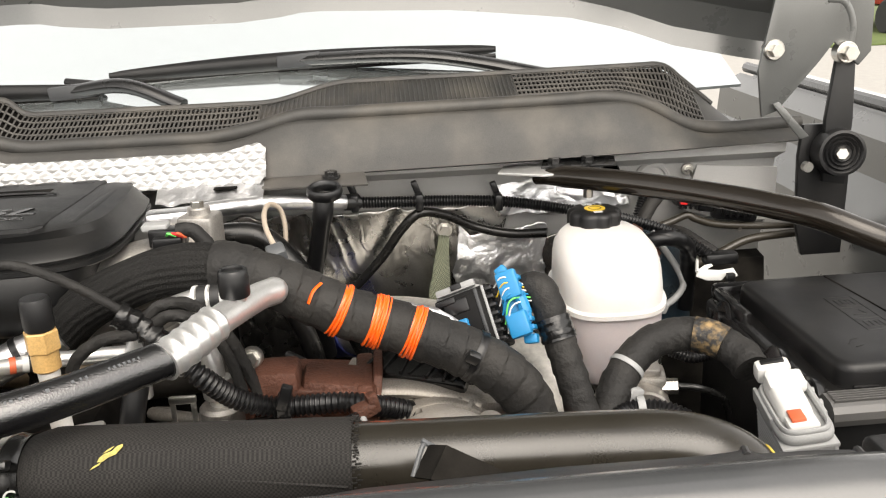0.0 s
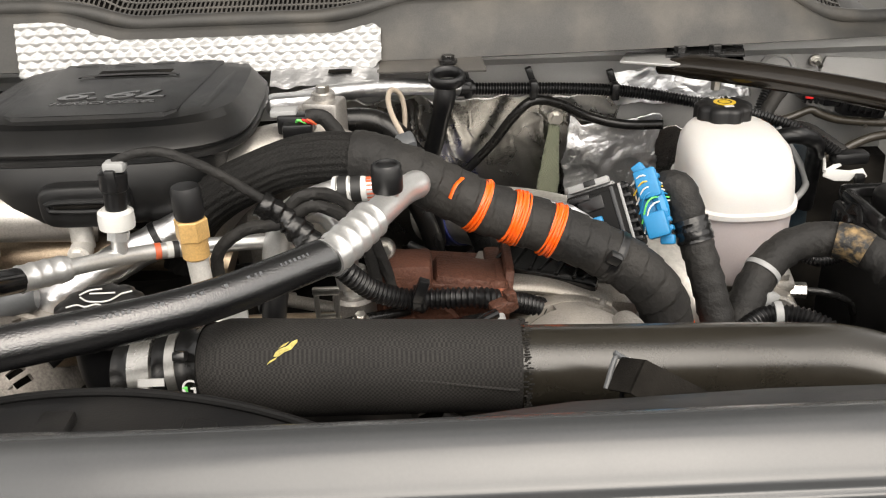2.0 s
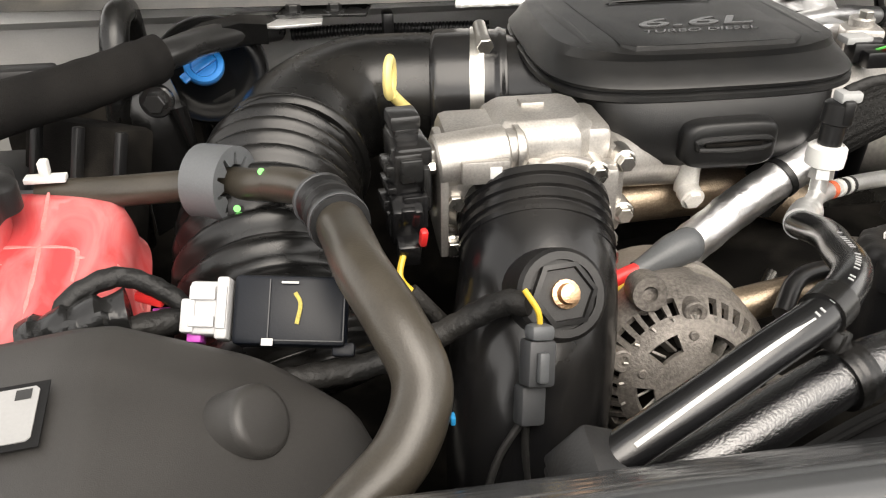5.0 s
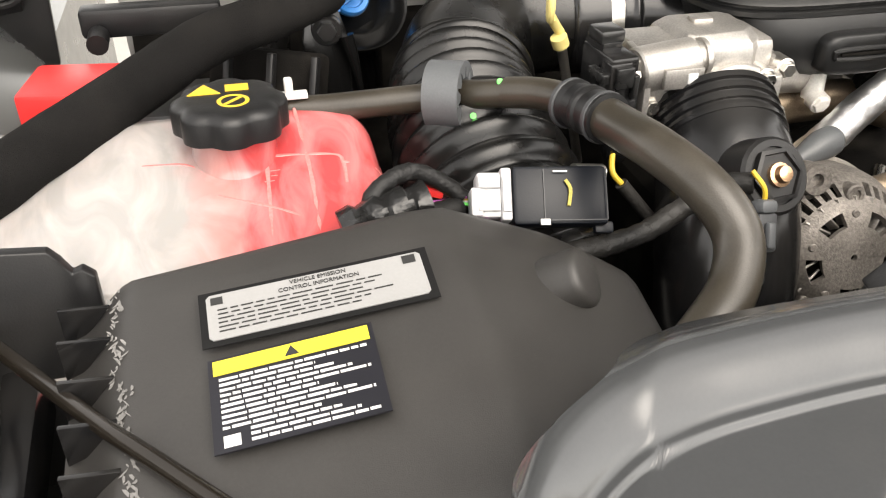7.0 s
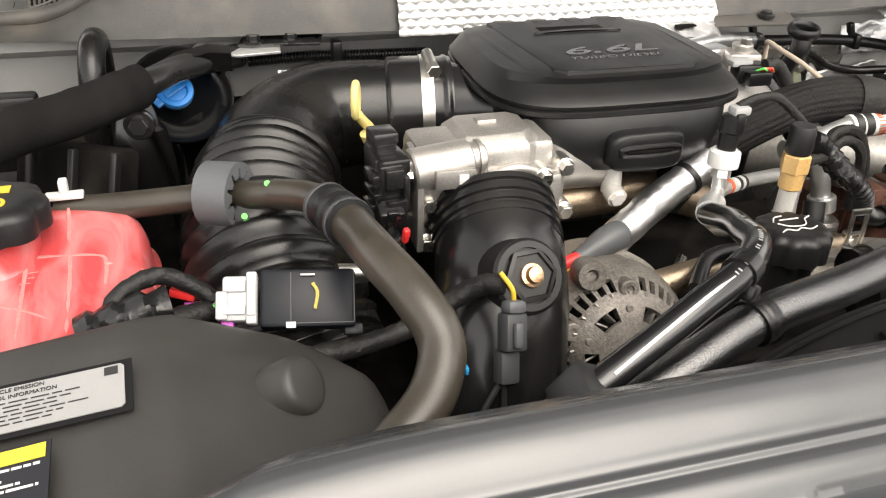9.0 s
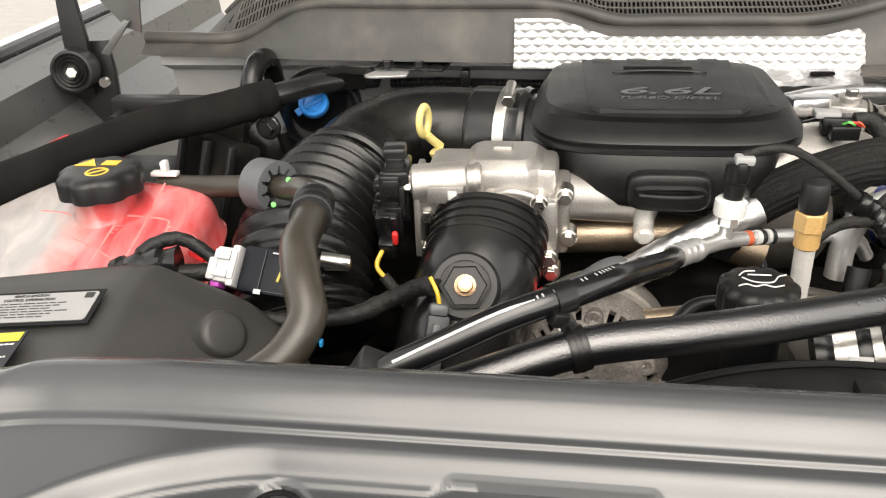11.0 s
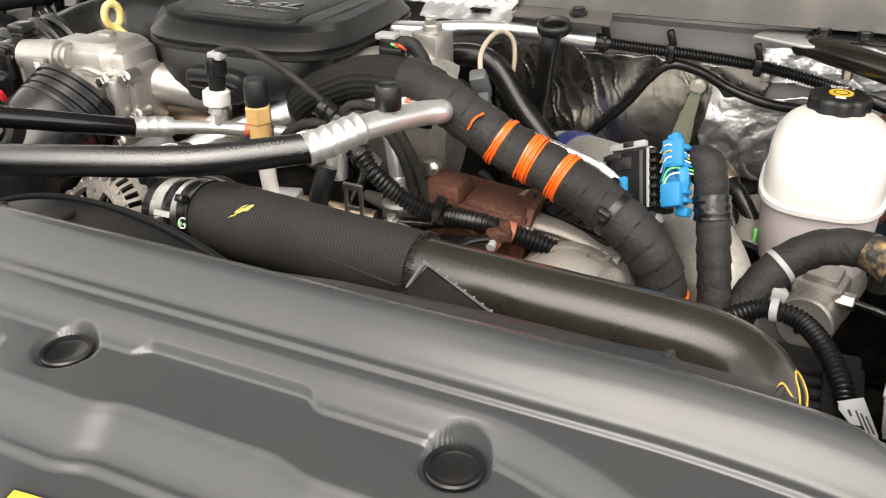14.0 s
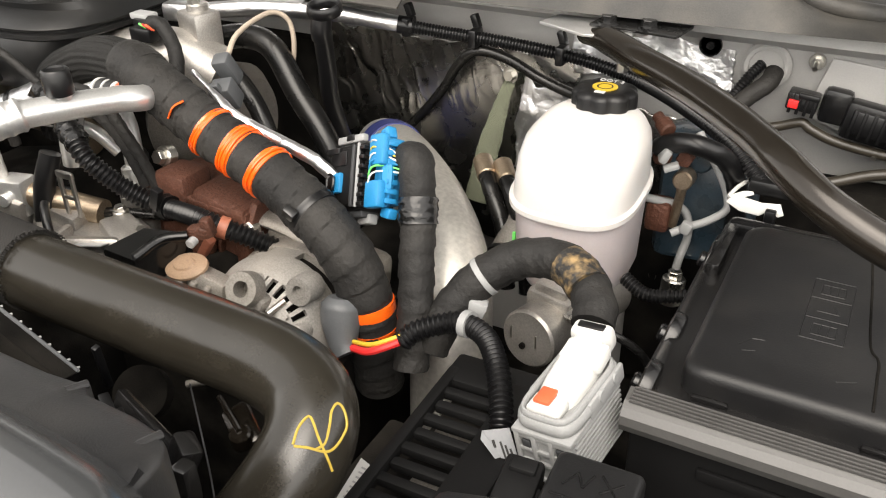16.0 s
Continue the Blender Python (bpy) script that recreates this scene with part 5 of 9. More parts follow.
for k in range(170):
    y_ = rz.uniform(0.40, 0.625)
    x_ = float(np.interp(y_, (0.40, 0.47, 0.54, 0.645), (-1.189, -1.199, -1.208, -1.219))) + 0.006 * math.sin(y_ * 160) * rz.random() + rz.gauss(0, 0.0022)
    w_, l_ = rz.uniform(0.0004, 0.0013), rz.uniform(0.0010, 0.0040)
    flecks.append(prism([(-w_, -l_), (w_ * 0.6, -l_ * 0.6), (w_, l_ * 0.4), (0, l_), (-w_ * 0.7, l_ * 0.2)], 0.0004, pose(x_, y_, lid_top(x_, y_) + 0.0004, 11, -8, rz.uniform(-50, 50))))
tagged(part("residue", merge(*flecks), RESIDUE, ab, "dried white salt residue"), kind="stuff")
part("side_rail", rbox((-1.29, 0.45, 1.19), (0.03, 0.50, 0.05), 0.006, (3, 0, 2)), PLASTIC_SAT, ab)
part("rear_flange", prism([(-1.47, 1.10), (-1.228, 1.10), (-1.228, 1.300), (-1.236, 1.3075), (-1.243, 1.3045), (-1.249, 1.316), (-1.256, 1.325), (-1.47, 1.345)], 0.010, frame_of(V(0, 0.652, 0), (1, 0, 0), (0, 0, 1)), 0.0015), PLASTIC, ab, "ragged black plastic rear flange")
part("outer_wall", rbox((-1.345, 0.45, 1.20), (0.05, 0.44, 0.16), 0.008, (4, 0, 3)), PLASTIC, ab)
part("knob", lathe([(0.0235, -0.030), (0.0235, 0.006), (0.0228, 0.010), (0.0205, 0.0125), (0.017, 0.0135), (0.0, 0.0135)], 36, aim(V(-0.890, 0.569, 1.2905), (0.72, -0.40, 0.52))), AIRBOX, ab, "rounded moulded boss")
# emission label
lo, lx, ly = V(-1.077, 0.5575, 1.3175), V(0.143, 0.0, 0.014), V(0.0, 0.033, 0.008)
lm = frame_of(lo, lx, ly)
lab = part("emission_label", prism([(-0.078, -0.0235), (0.078, -0.0235), (0.078, 0.0225), (-0.078, 0.0225)], 0.0006, lm), MATTBLK, ab, "white printed emission information label")
part("paper", prism([(-0.073, -0.0165), (-0.0705, -0.019), (0.0705, -0.019), (0.073, -0.0165), (0.073, 0.0165), (0.0705, 0.019), (-0.0705, 0.019), (-0.073, 0.0165)], 0.0010, lm @ pose(0, 0, 0.0004)), LABEL_G, lab)
words("VEHICLE EMISSION", 0.0046, lm @ pose(0.002, 0.0155, 0.002), INK, lab, 0.0002)
words("CONTROL INFORMATION", 0.0046, lm @ pose(0.002, 0.0100, 0.002), INK, lab, 0.0002)
rnd = random.Random(4)
for k in range(6):
    y = 0.0050 - 0.0036 * k
    x = -0.066
    while x < 0.045 - 0.012 * (k % 3):
        w = rnd.uniform(0.004, 0.014)
        part("print_bar", prism([(x, y - 0.00045), (x + w, y - 0.00045), (x + w, y + 0.00045), (x, y + 0.00045)], 0.0003, lm @ pose(0, 0, 0.0018)), INK, lab)
        x += w + 0.002
part("print_square", prism([(0.060, 0.010), (0.069, 0.010), (0.069, 0.017), (0.060, 0.017)], 0.0003, lm @ pose(0, 0, 0.0018)), INK, lab)
part("print_square", prism([(-0.070, 0.010), (-0.062, 0.010), (-0.062, 0.016), (-0.070, 0.016)], 0.0003, lm @ pose(0, 0, 0.0018)), INK, lab)
wm = frame_of(V(-1.0995, 0.489, 1.303), (0.099, -0.002, 0.0135), (0, 0.056, 0.012))
wl2 = part("warning_label", prism([(-0.052, -0.034), (0.052, -0.034), (0.052, 0.034), (-0.052, 0.034)], 0.0012, wm), LABEL_K, ab, "navy warning label with yellow header")
part("header", prism([(-0.049, 0.021), (0.049, 0.021), (0.049, 0.032), (-0.049, 0.032)], 0.0008, wm @ pose(0, 0, 0.001)), LABEL_Y, wl2)
part("triangle", prism([(-0.0045, 0.0230), (0.0045, 0.0230), (0, 0.0305)], 0.0003, wm @ pose(0, 0, 0.0018)), INK, wl2)
for k in range(13):
    y, h = 0.0175 - 0.0039 * k, 0.00105
    a, b_ = -0.046 + 0.016 * (k > 9), 0.046 - 0.011 * ((k * 7) % 4)
    while a < b_:
        w = rnd.uniform(0.004, 0.016)
        part("print_bar", prism([(a, y - h), (min(a + w, b_), y - h), (min(a + w, b_), y + h * rnd.uniform(0.5, 1.0)), (a, y + h)], 0.0003, wm @ pose(0, 0, 0.001)), LABEL_W, wl2)
        a += w + 0.0011
part("pictogram", prism([(-0.046, -0.031), (-0.036, -0.031), (-0.036, -0.023), (-0.046, -0.023)], 0.0003, wm @ pose(0, 0, 0.001)), LABEL_W, wl2)

# ---- electronic module and its plug ----
mo = thing("control_module", (-0.86, 0.69, 1.25), "small black control module with light grey plug on the air box", "module")
mm = frame_of(V(-0.865, 0.664, 1.308), (1, -0.16, -0.03), (0.1, 0.66, 0.75))
part("body", place(merge(rbox((0, 0, -0.011), (0.080, 0.050, 0.022), 0.004), rbox((0.038, -0.026, -0.014), (0.016, 0.010, 0.010), 0.002)), mm), NAVY, mo)
part("cover_line", place(merge(rbox((0.012, -0.0215, 0.0012), (0.052, 0.0008, 0.0008), 0), rbox((-0.014, 0.0, 0.0012), (0.0008, 0.043, 0.0008), 0), rbox((0.0385, 0.0, 0.0012), (0.0008, 0.043, 0.0008), 0)), mm), DGREY_PL, mo)
part("plug", place(merge(rbox((0, 0, 0), (0.028, 0.038, 0.022), 0.003), rbox((0.010, 0, 0.003), (0.009, 0.044, 0.022), 0.002), rbox((0.010, 0, 0.0145), (0.007, 0.030, 0.003), 0.001), rbox((-0.014, -0.006, 0.002), (0.010, 0.024, 0.022), 0.002), rbox((-0.004, 0.010, 0.0125), (0.018, 0.010, 0.004), 0.001), rbox((-0.004, -0.010, 0.0125), (0.018, 0.008, 0.003), 0.001)), mm @ pose(-0.056, 0.0, -0.008)), PALEGREY, mo, "pale grey plug")
part("lock", place(rbox((0, 0, 0), (0.010, 0.006, 0.016), 0.001), mm @ pose(-0.066, -0.021, -0.010)), PURPLE, mo)
part("paint_mark", sweep([mm @ V(0.004, 0.012, 0.002), mm @ V(0.008, 0.004, 0.002), mm @ V(0.006, -0.010, 0.002)], 0.0016, 6, 0.003), MARK, mo)
part("label_bar", prism([(-0.006, 0.0185), (0.006, 0.0185), (0.006, 0.0200), (-0.006, 0.0200)], 0.0005, mm @ pose(0, 0, 0.0016)), LABEL_W, mo)
part("label_bar", prism([(-0.018, -0.0255), (-0.010, -0.0255), (-0.010, -0.0205), (-0.018, -0.0205)], 0.0005, mm @ pose(0, 0, 0.0016)), LABEL_W, mo)
lo2 = thing("module_loom", (-0.98, 0.67, 1.25), "black taped wiring loom lying along the air box edge", "cable")
part("loom", sweep([(-0.945, 0.688, 1.292), (-0.985, 0.672, 1.296), (-1.02, 0.665, 1.285), (-1.005, 0.66, 1.275), (-0.95, 0.648, 1.272), (-0.88, 0.640, 1.265), (-0.80, 0.655, 1.262), (-0.755, 0.665, 1.275), (-0.715, 0.662, 1.298), (-0.695, 0.650, 1.305)], 0.0095, 14, 0.005, wrapped(0.16, 0.016)), TAPE_DK, lo2)
part("loop", sweep([(-1.02, 0.668, 1.285), (-1.018, 0.685, 1.315), (-0.985, 0.70, 1.325), (-0.955, 0.70, 1.310), (-0.94, 0.695, 1.298)], 0.0075, 12, 0.005, wrapped(0.18, 0.014)), TAPE_DK, lo2)
part("knot", sweep([(-1.045, 0.668, 1.294), (-1.01, 0.672, 1.303), (-0.975, 0.678, 1.306)], 0.0185, 14, 0.004, wrapped(0.25, 0.02)), TAPE_SHINY, lo2, "glossy black tape bundle")
for k, mt in enumerate((GREEN, WHITE_PL, YELLOW, PURPLE)):
    part("wire", sweep([(-0.965, 0.69 + 0.004 * k, 1.293), (-0.948, 0.688 + 0.004 * k, 1.297 - 0.001 * k), (-0.935, 0.688 + 0.004 * k, 1.294)], 0.0015, 6, 0.004), mt, lo2)
part("red_lock", rbox((-0.965, 0.705, 1.303), (0.022, 0.012, 0.008), 0.002, (0, 10, -20)), RED, lo2)

# ---- yellow oil dipstick ----
yd = thing("dipstick", (-0.745, 0.985, 1.25), "yellow plastic oil dipstick with ring pull", "dipstick")
part("ring", sweep([(-0.759 + 0.004 * math.sin(a), 0.986 + 0.0125 * math.sin(a), 1.364 + 0.018 * math.cos(a)) for a in [2 * math.pi * k / 12 for k in range(13)]], 0.0062, 12, 0.003, flat=0.75, up=(0.95, -0.3, 0)), PALE_YEL, yd)
part("stem", sweep([(-0.757, 0.986, 1.346), (-0.749, 0.992, 1.335), (-0.740, 0.999, 1.324)], 0.006, 10, 0.004), PALE_YEL, yd)
part("foot", rod((-0.745, 0.990, 1.322), (-0.740, 0.992, 1.310), 0.010, 14), PALE_YEL, yd)
part("tube", rod((-0.74, 0.992, 1.312), (-0.70, 1.0, 1.15), 0.006, 10), STEEL, yd)
# ---- air-conditioning lines ----
def crimp(pts, r, parent):
    return part("crimp", sweep(pts, r, 20, 0.0012, lambda s, n, w: 1 + 0.065 * (0.5 + 0.5 * math.cos(2 * math.pi * s / 0.0125)) ** 2 - 0.10 * smooth(n - 0.004, n, s)), ALU, parent, "crimped aluminium ferrule")


THIN, thin_run = cat([(-0.6542, 0.4661, 1.3646), (-0.615, 0.4786, 1.3799), (-0.5758, 0.4965, 1.3878), (-0.5364, 0.5345, 1.3840), (-0.5054, 0.5914, 1.3644), (-0.4770, 0.6475, 1.3430)], 0.001)
hi = thing("ac_hose_thin", (-0.60, 0.46, 1.30), "thin glossy black refrigerant hose with aluminium crimp and tube", "hose", "refrigerant hoses")
part("hose", sweep([(-0.712, 0.4500, 1.340), (-0.6971, 0.4541, 1.3474), (-0.6542, 0.4661, 1.3646), (-0.615, 0.4786, 1.3799), (-0.5758, 0.4965, 1.3878), (-0.5364, 0.5345, 1.3840), (-0.5054, 0.5914, 1.3644), (-0.4770, 0.6475, 1.3430), (-0.461, 0.706, 1.3200)], 0.0115, 20, 0.005), GLOSS, hi)
part("end_sleeve", merge(rbox((-0.713, 0.452, 1.338), (0.034, 0.030, 0.034), 0.003, (20, 28, 12)), rbox((-0.722, 0.449, 1.329), (0.020, 0.034, 0.022), 0.003, (20, 28, 12))), PLASTIC, hi, "square black plastic hose clip")
part("tie", sweep([(-0.580, 0.4940, 1.3873), (-0.566, 0.5040, 1.3879)], 0.0134, 20, 0.003), BELLOWS, hi)
part("tie_head", rbox((-0.574, 0.486, 1.3768), (0.014, 0.012, 0.012), 0.002, (0, 20, 30)), BELLOWS, hi)
part("stripe", sweep([(-0.6962, 0.4470, 1.3562), (-0.655, 0.4600, 1.3738), (-0.618, 0.4720, 1.3885), (-0.592, 0.4820, 1.3945)], 0.0014, 6, 0.01), WHITE_PL, hi, "thin white printed stripe")
rp2, bx = random.Random(21), -0.590
while bx < -0.50:
    i_ = min(range(len(THIN)), key=lambda k: abs(THIN[k][0].x - bx))
    t_ = (THIN[i_ + 1][0] - THIN[i_ - 1][0]).normalized()
    n_ = V(-0.35, -0.55, 0.76)
    n_ = (n_ - t_ * n_.dot(t_)).normalized()
    part("print_bar", prism([(-0.0007, -0.0016), (0.0007, -0.0016), (0.0007, 0.0016), (-0.0007, 0.0016)], 0.0004, frame_of(THIN[i_][0] + n_ * 0.0114, t_, n_.cross(t_))), GREY_PL, hi)
    bx += rp2.choice((0.0024, 0.0030, 0.0036, 0.0080))
crimp([(-0.4635, 0.699, 1.3230), (-0.449, 0.718, 1.3190), (-0.434, 0.7335, 1.3155)], 0.0122, hi)
part("tube", sweep([(-0.436, 0.729, 1.317), (-0.404, 0.772, 1.305), (-0.370, 0.800, 1.297), (-0.315, 0.825, 1.290), (-0.25, 0.845, 1.280), (-0.225, 0.86, 1.25)], 0.0082, 16, 0.006), ALU, hi, "bare aluminium tube")
for a, mt in ((0.0, ORANGE_PL), (0.012, WHITE_PL), (0.018, INK), (0.026, WHITE_PL), (0.031, INK)):
    p0 = V(-0.376, 0.796, 1.2985) + V(0.87, 0.42, -0.11) * a
    part("band", rod(p0, p0 + V(0.87, 0.42, -0.11) * 0.006, 0.0086, 16), mt, hi)
sn2 = thing("pressure_sensor", (-0.400, 0.776, 1.305), "white refrigerant pressure sensor with black plug", "sensor")
part("port", merge(rod((-0.402, 0.775, 1.303), (-0.400, 0.778, 1.335), 0.0075, 16), rod((-0.401, 0.776, 1.322), (-0.400, 0.778, 1.330), 0.0105, 6)), ALU, sn2)
part("body", lathe([(0.010, 0), (0.0165, 0.002), (0.0170, 0.010), (0.0165, 0.018), (0.013, 0.021), (0.012, 0.020)], 24, aim(V(-0.4, 0.778, 1.333), (0.05, 0.05, 1))), WHITE_PL, sn2)
part("plug", merge(lathe([(0.010, 0), (0.0105, 0.018), (0.013, 0.02), (0.013, 0.036), (0.010, 0.038)], 14, aim(V(-0.398, 0.780, 1.353), (0.08, 0.05, 1))), rbox((-0.394, 0.772, 1.384), (0.010, 0.008, 0.022), 0.002)), CONDUIT, sn2)
part("retainer", rbox((-0.391, 0.780, 1.396), (0.020, 0.016, 0.010), 0.003), GREY_PL, sn2)
part("wire", sweep([(-0.392, 0.782, 1.399), (-0.372, 0.783, 1.406), (-0.345, 0.786, 1.405), (-0.310, 0.797, 1.383), (-0.270, 0.806, 1.350), (-0.240, 0.810, 1.322)], 0.0048, 12, 0.004, wrapped(0.15, 0.016)), TAPE, sn2)
hx = thing("charge_port", (-0.323, 0.76, 1.25), "yellow-plated hexagonal service valve with black cap", "valve")
part("hex", merge(hexnut((-0.3235, 0.758, 1.329), (-0.3235, 0.758, 1.350), 0.0158), rod((-0.3235, 0.758, 1.309), (-0.3235, 0.758, 1.331), 0.0128, 24, 0.002)), BRASS, hx)
part("cap", lathe([(0.0132, 0), (0.0142, 0.004), (0.0136, 0.028), (0.0122, 0.031)], 18, pose(-0.3235, 0.758, 1.351)), PLASTIC, hx)
part("tube", sweep([(-0.3235, 0.758, 1.310), (-0.323, 0.760, 1.28), (-0.321, 0.762, 1.235), (-0.310, 0.765, 1.20)], 0.0102, 14, 0.004, lambda s, n, w: 1 + 0.05 * noise.noise((s * 120, w, 3))), ZINC_PALE, hx)
part("foot", rbox((-0.310, 0.765, 1.195), (0.045, 0.040, 0.045), 0.006, (0, 8, 10)), CAST, hx)

lo3 = thing("ac_hose_thick", (-0.45, 0.52, 1.30), "thick glossy black refrigerant hose with aluminium crimp and bent tube", "hose", "refrigerant hoses")
part("hose", sweep([(-0.714, 0.4440, 1.3100), (-0.6359, 0.4644, 1.3315), (-0.5577, 0.4880, 1.3500), (-0.4701, 0.5040, 1.3575), (-0.3719, 0.5340, 1.3600), (-0.2712, 0.5800, 1.3585), (-0.180, 0.653, 1.359)], 0.0158, 22, 0.006), GRAIN, lo3)
part("tie", sweep([(-0.566, 0.4855, 1.3482), (-0.552, 0.4896, 1.3510)], 0.0186, 24, 0.0016, lambda s, n, w: 1 + 0.03 * (abs(s / n - 0.5) < 0.12) - 0.02 * (abs(s / n - 0.5) > 0.42)), BELLOWS, lo3, "black rubber strap")
part("strap_link", sweep([(-0.562, 0.492, 1.362), (-0.566, 0.492, 1.370), (-0.572, 0.494, 1.379)], 0.0055, 8, 0.006), BELLOWS, lo3)
crimp([(-0.185, 0.647, 1.358), (-0.170, 0.668, 1.362), (-0.150, 0.702, 1.368)], 0.0165, lo3)
part("tube", sweep([(-0.152, 0.698, 1.367), (-0.140, 0.735, 1.364), (-0.124, 0.785, 1.358), (-0.112, 0.812, 1.353), (-0.124, 0.829, 1.347), (-0.156, 0.831, 1.343), (-0.20, 0.833, 1.338), (-0.245, 0.832, 1.318), (-0.262, 0.828, 1.28), (-0.265, 0.825, 1.24)], 0.0138, 20, 0.005), ALU, lo3, "bent aluminium tube with printed bands")
for x0, mt, ww in ((-0.152, ORANGE_PL, 0.010), (-0.162, WHITE_PL, 0.006), (-0.168, INK, 0.010), (-0.178, WHITE_PL, 0.004), (-0.182, INK, 0.009), (-0.191, WHITE_PL, 0.004)):
    part("band", rod((x0, 0.8312, 1.3431), (x0 - ww, 0.8318, 1.3424), 0.0142, 20), mt, lo3)
part("port", rod((-0.1385, 0.741, 1.368), (-0.1375, 0.738, 1.384), 0.0105, 18), ALU, lo3)
pc = part("port_cap", lathe([(0.0135, 0), (0.0142, 0.003), (0.0142, 0.018), (0.0135, 0.020), (0.0135, 0.024), (0.012, 0.026), (0.010, 0.026), (0.0095, 0.024), (0.002, 0.024)], 22, pose(-0.1375, 0.738, 1.378)), CONDUIT, lo3, "black ribbed port cap")

hline, hlen = cat([(-0.5577, 0.4880, 1.3500), (-0.4701, 0.5040, 1.3575), (-0.3719, 0.5340, 1.3600), (-0.2712, 0.5800, 1.3585), (-0.180, 0.653, 1.359)], 0.002)
rp = random.Random(8)
k = int(len(hline) * 0.52)
while k < len(hline) - 8:
    p, t = hline[k][0], (hline[k + 1][0] - hline[k - 1][0]).normalized()
    n_ = V(0.18, -0.55, 0.80)
    n_ = (n_ - t * n_.dot(t)).normalized()
    wdt = rp.uniform(0.0012, 0.0028)
    part("print_bar", prism([(-wdt / 2, -0.0013), (wdt / 2, -0.0013), (wdt / 2, 0.0013), (-wdt / 2, 0.0013)], 0.0004, frame_of(p + n_ * 0.0157, t, n_.cross(t))), BOOT, lo3)
    k += rp.choice((2, 2, 3, 9))
fs = thing("foil_strip", (0.0, 0.89, 1.25), "thin crinkled foil sleeve running behind the wrapped hose", "sleeve")
part("sleeve", sweep([(-0.125, 0.905, 1.352), (-0.085, 0.893, 1.335), (-0.055, 0.885, 1.318), (-0.005, 0.885, 1.302), (0.050, 0.886, 1.286), (0.085, 0.888, 1.262)], 0.0075, 12, 0.003, lambda s, n, w: 0.35 + 0.65 * smooth(0.03, 0.07, s) + 0.12 * noise.noise((s * 90, w, 2))), FOIL, fs)

# ---- oil filler ----
of = thing("oil_filler_cap", (-0.386, 0.668, 1.25), "black oil filler cap with white oil can symbol", "cap")
knob_cap("cap", (-0.386, 0.668, 1.285), 0.0385, 0.031, of, PLASTIC, 12)
sym = [sweep([(-0.402, 0.672, 1.3175), (-0.392, 0.664, 1.3175), (-0.376, 0.664, 1.3175), (-0.368, 0.676, 1.3175)], 0.0008, 6, 0.003), sweep([(-0.396, 0.678, 1.3175), (-0.374, 0.678, 1.3175)], 0.0008, 6, 0.01),
       sweep([(-0.368, 0.676, 1.3175), (-0.360, 0.680, 1.3175)], 0.0008, 6, 0.003), sweep([(-0.408, 0.655, 1.3175), (-0.400, 0.659, 1.3175), (-0.392, 0.655, 1.3175), (-0.384, 0.659, 1.3175), (-0.376, 0.655, 1.3175), (-0.366, 0.659, 1.3175)], 0.0008, 6, 0.003),
       sweep([(-0.404, 0.676, 1.3175), (-0.398, 0.684, 1.3175), (-0.388, 0.686, 1.3175)], 0.0008, 6, 0.003)]
part("symbol", merge(*sym), WHITE_PL, of, "white printed oil can symbol")
part("neck", sweep([(-0.386, 0.668, 1.290), (-0.386, 0.670, 1.24), (-0.38, 0.69, 1.17)], 0.027, 22, 0.01), PLASTIC, of)

# ---- charge pipe on the driver's side ----
cp = thing("charge_pipe", (0.0, 0.59, 1.1), "dark painted metal charge pipe partly inside a woven black sleeve", "pipe")
part("sleeve", sweep([(-0.282, 0.605, 1.284), (-0.262, 0.602, 1.286), (-0.15, 0.597, 1.285), (-0.034, 0.594, 1.283)], 0.040, 36, 0.006,
                     lambda s, n, w: (0.86 + 0.14 * smooth(0, 0.02, s)) * (1 - 0.10 * s / n) * (1 + 0.012 * noise.noise((s * 25, w * 1.5, 1)))), FABRIC, cp, "woven black fabric sleeve with yellow paint mark")
part("seam", sweep([(-0.255, 0.5752, 1.3115), (-0.2322, 0.5727, 1.3111), (-0.1932, 0.5690, 1.3071), (-0.1523, 0.5643, 1.3008), (-0.097, 0.5600, 1.2929), (-0.0384, 0.5570, 1.285)], 0.0013, 6, 0.006, flat=0.7), FABRIC, cp)
rag = []
for k in range(110):
    w = 2 * math.pi * k / 110
    rag.append(rbox((-0.031 + 0.002 * math.sin(k * 3.3), 0.594 + 0.0362 * math.cos(w), 1.283 + 0.0362 * math.sin(w)), (0.0034 + 0.0018 * math.sin(k * 5.1), 0.0011, 0.0011), 0))
part("frayed_edge", merge(*rag), FABRIC, cp)
dm = frame_of(V(-0.2135, 0.5762, 1.3186), (0.90, 0.36, 0.28), (-0.30, 0.60, 0.72)) @ Matrix.Diagonal((0.80, 0.85, 1, 1))
part("paint_mark", merge(prism([(-0.0135, -0.0016), (-0.009, -0.0034), (-0.003, -0.0024), (0.004, -0.0030), (0.0125, 0.0004), (0.0135, 0.0026), (0.008, 0.0030), (0.002, 0.0012), (-0.005, 0.0022), (-0.010, 0.0010)], 0.0006, dm), prism([(-0.022, -0.0050), (-0.013, -0.0046), (-0.010, -0.0030), (-0.018, -0.0034)], 0.0006, dm @ pose(0, 0, -0.0004)), prism([(-0.006, 0.0030), (0.001, 0.0026), (0.006, 0.0042), (0.000, 0.0044)], 0.0005, dm)), MARK, cp, "yellow paint dab")
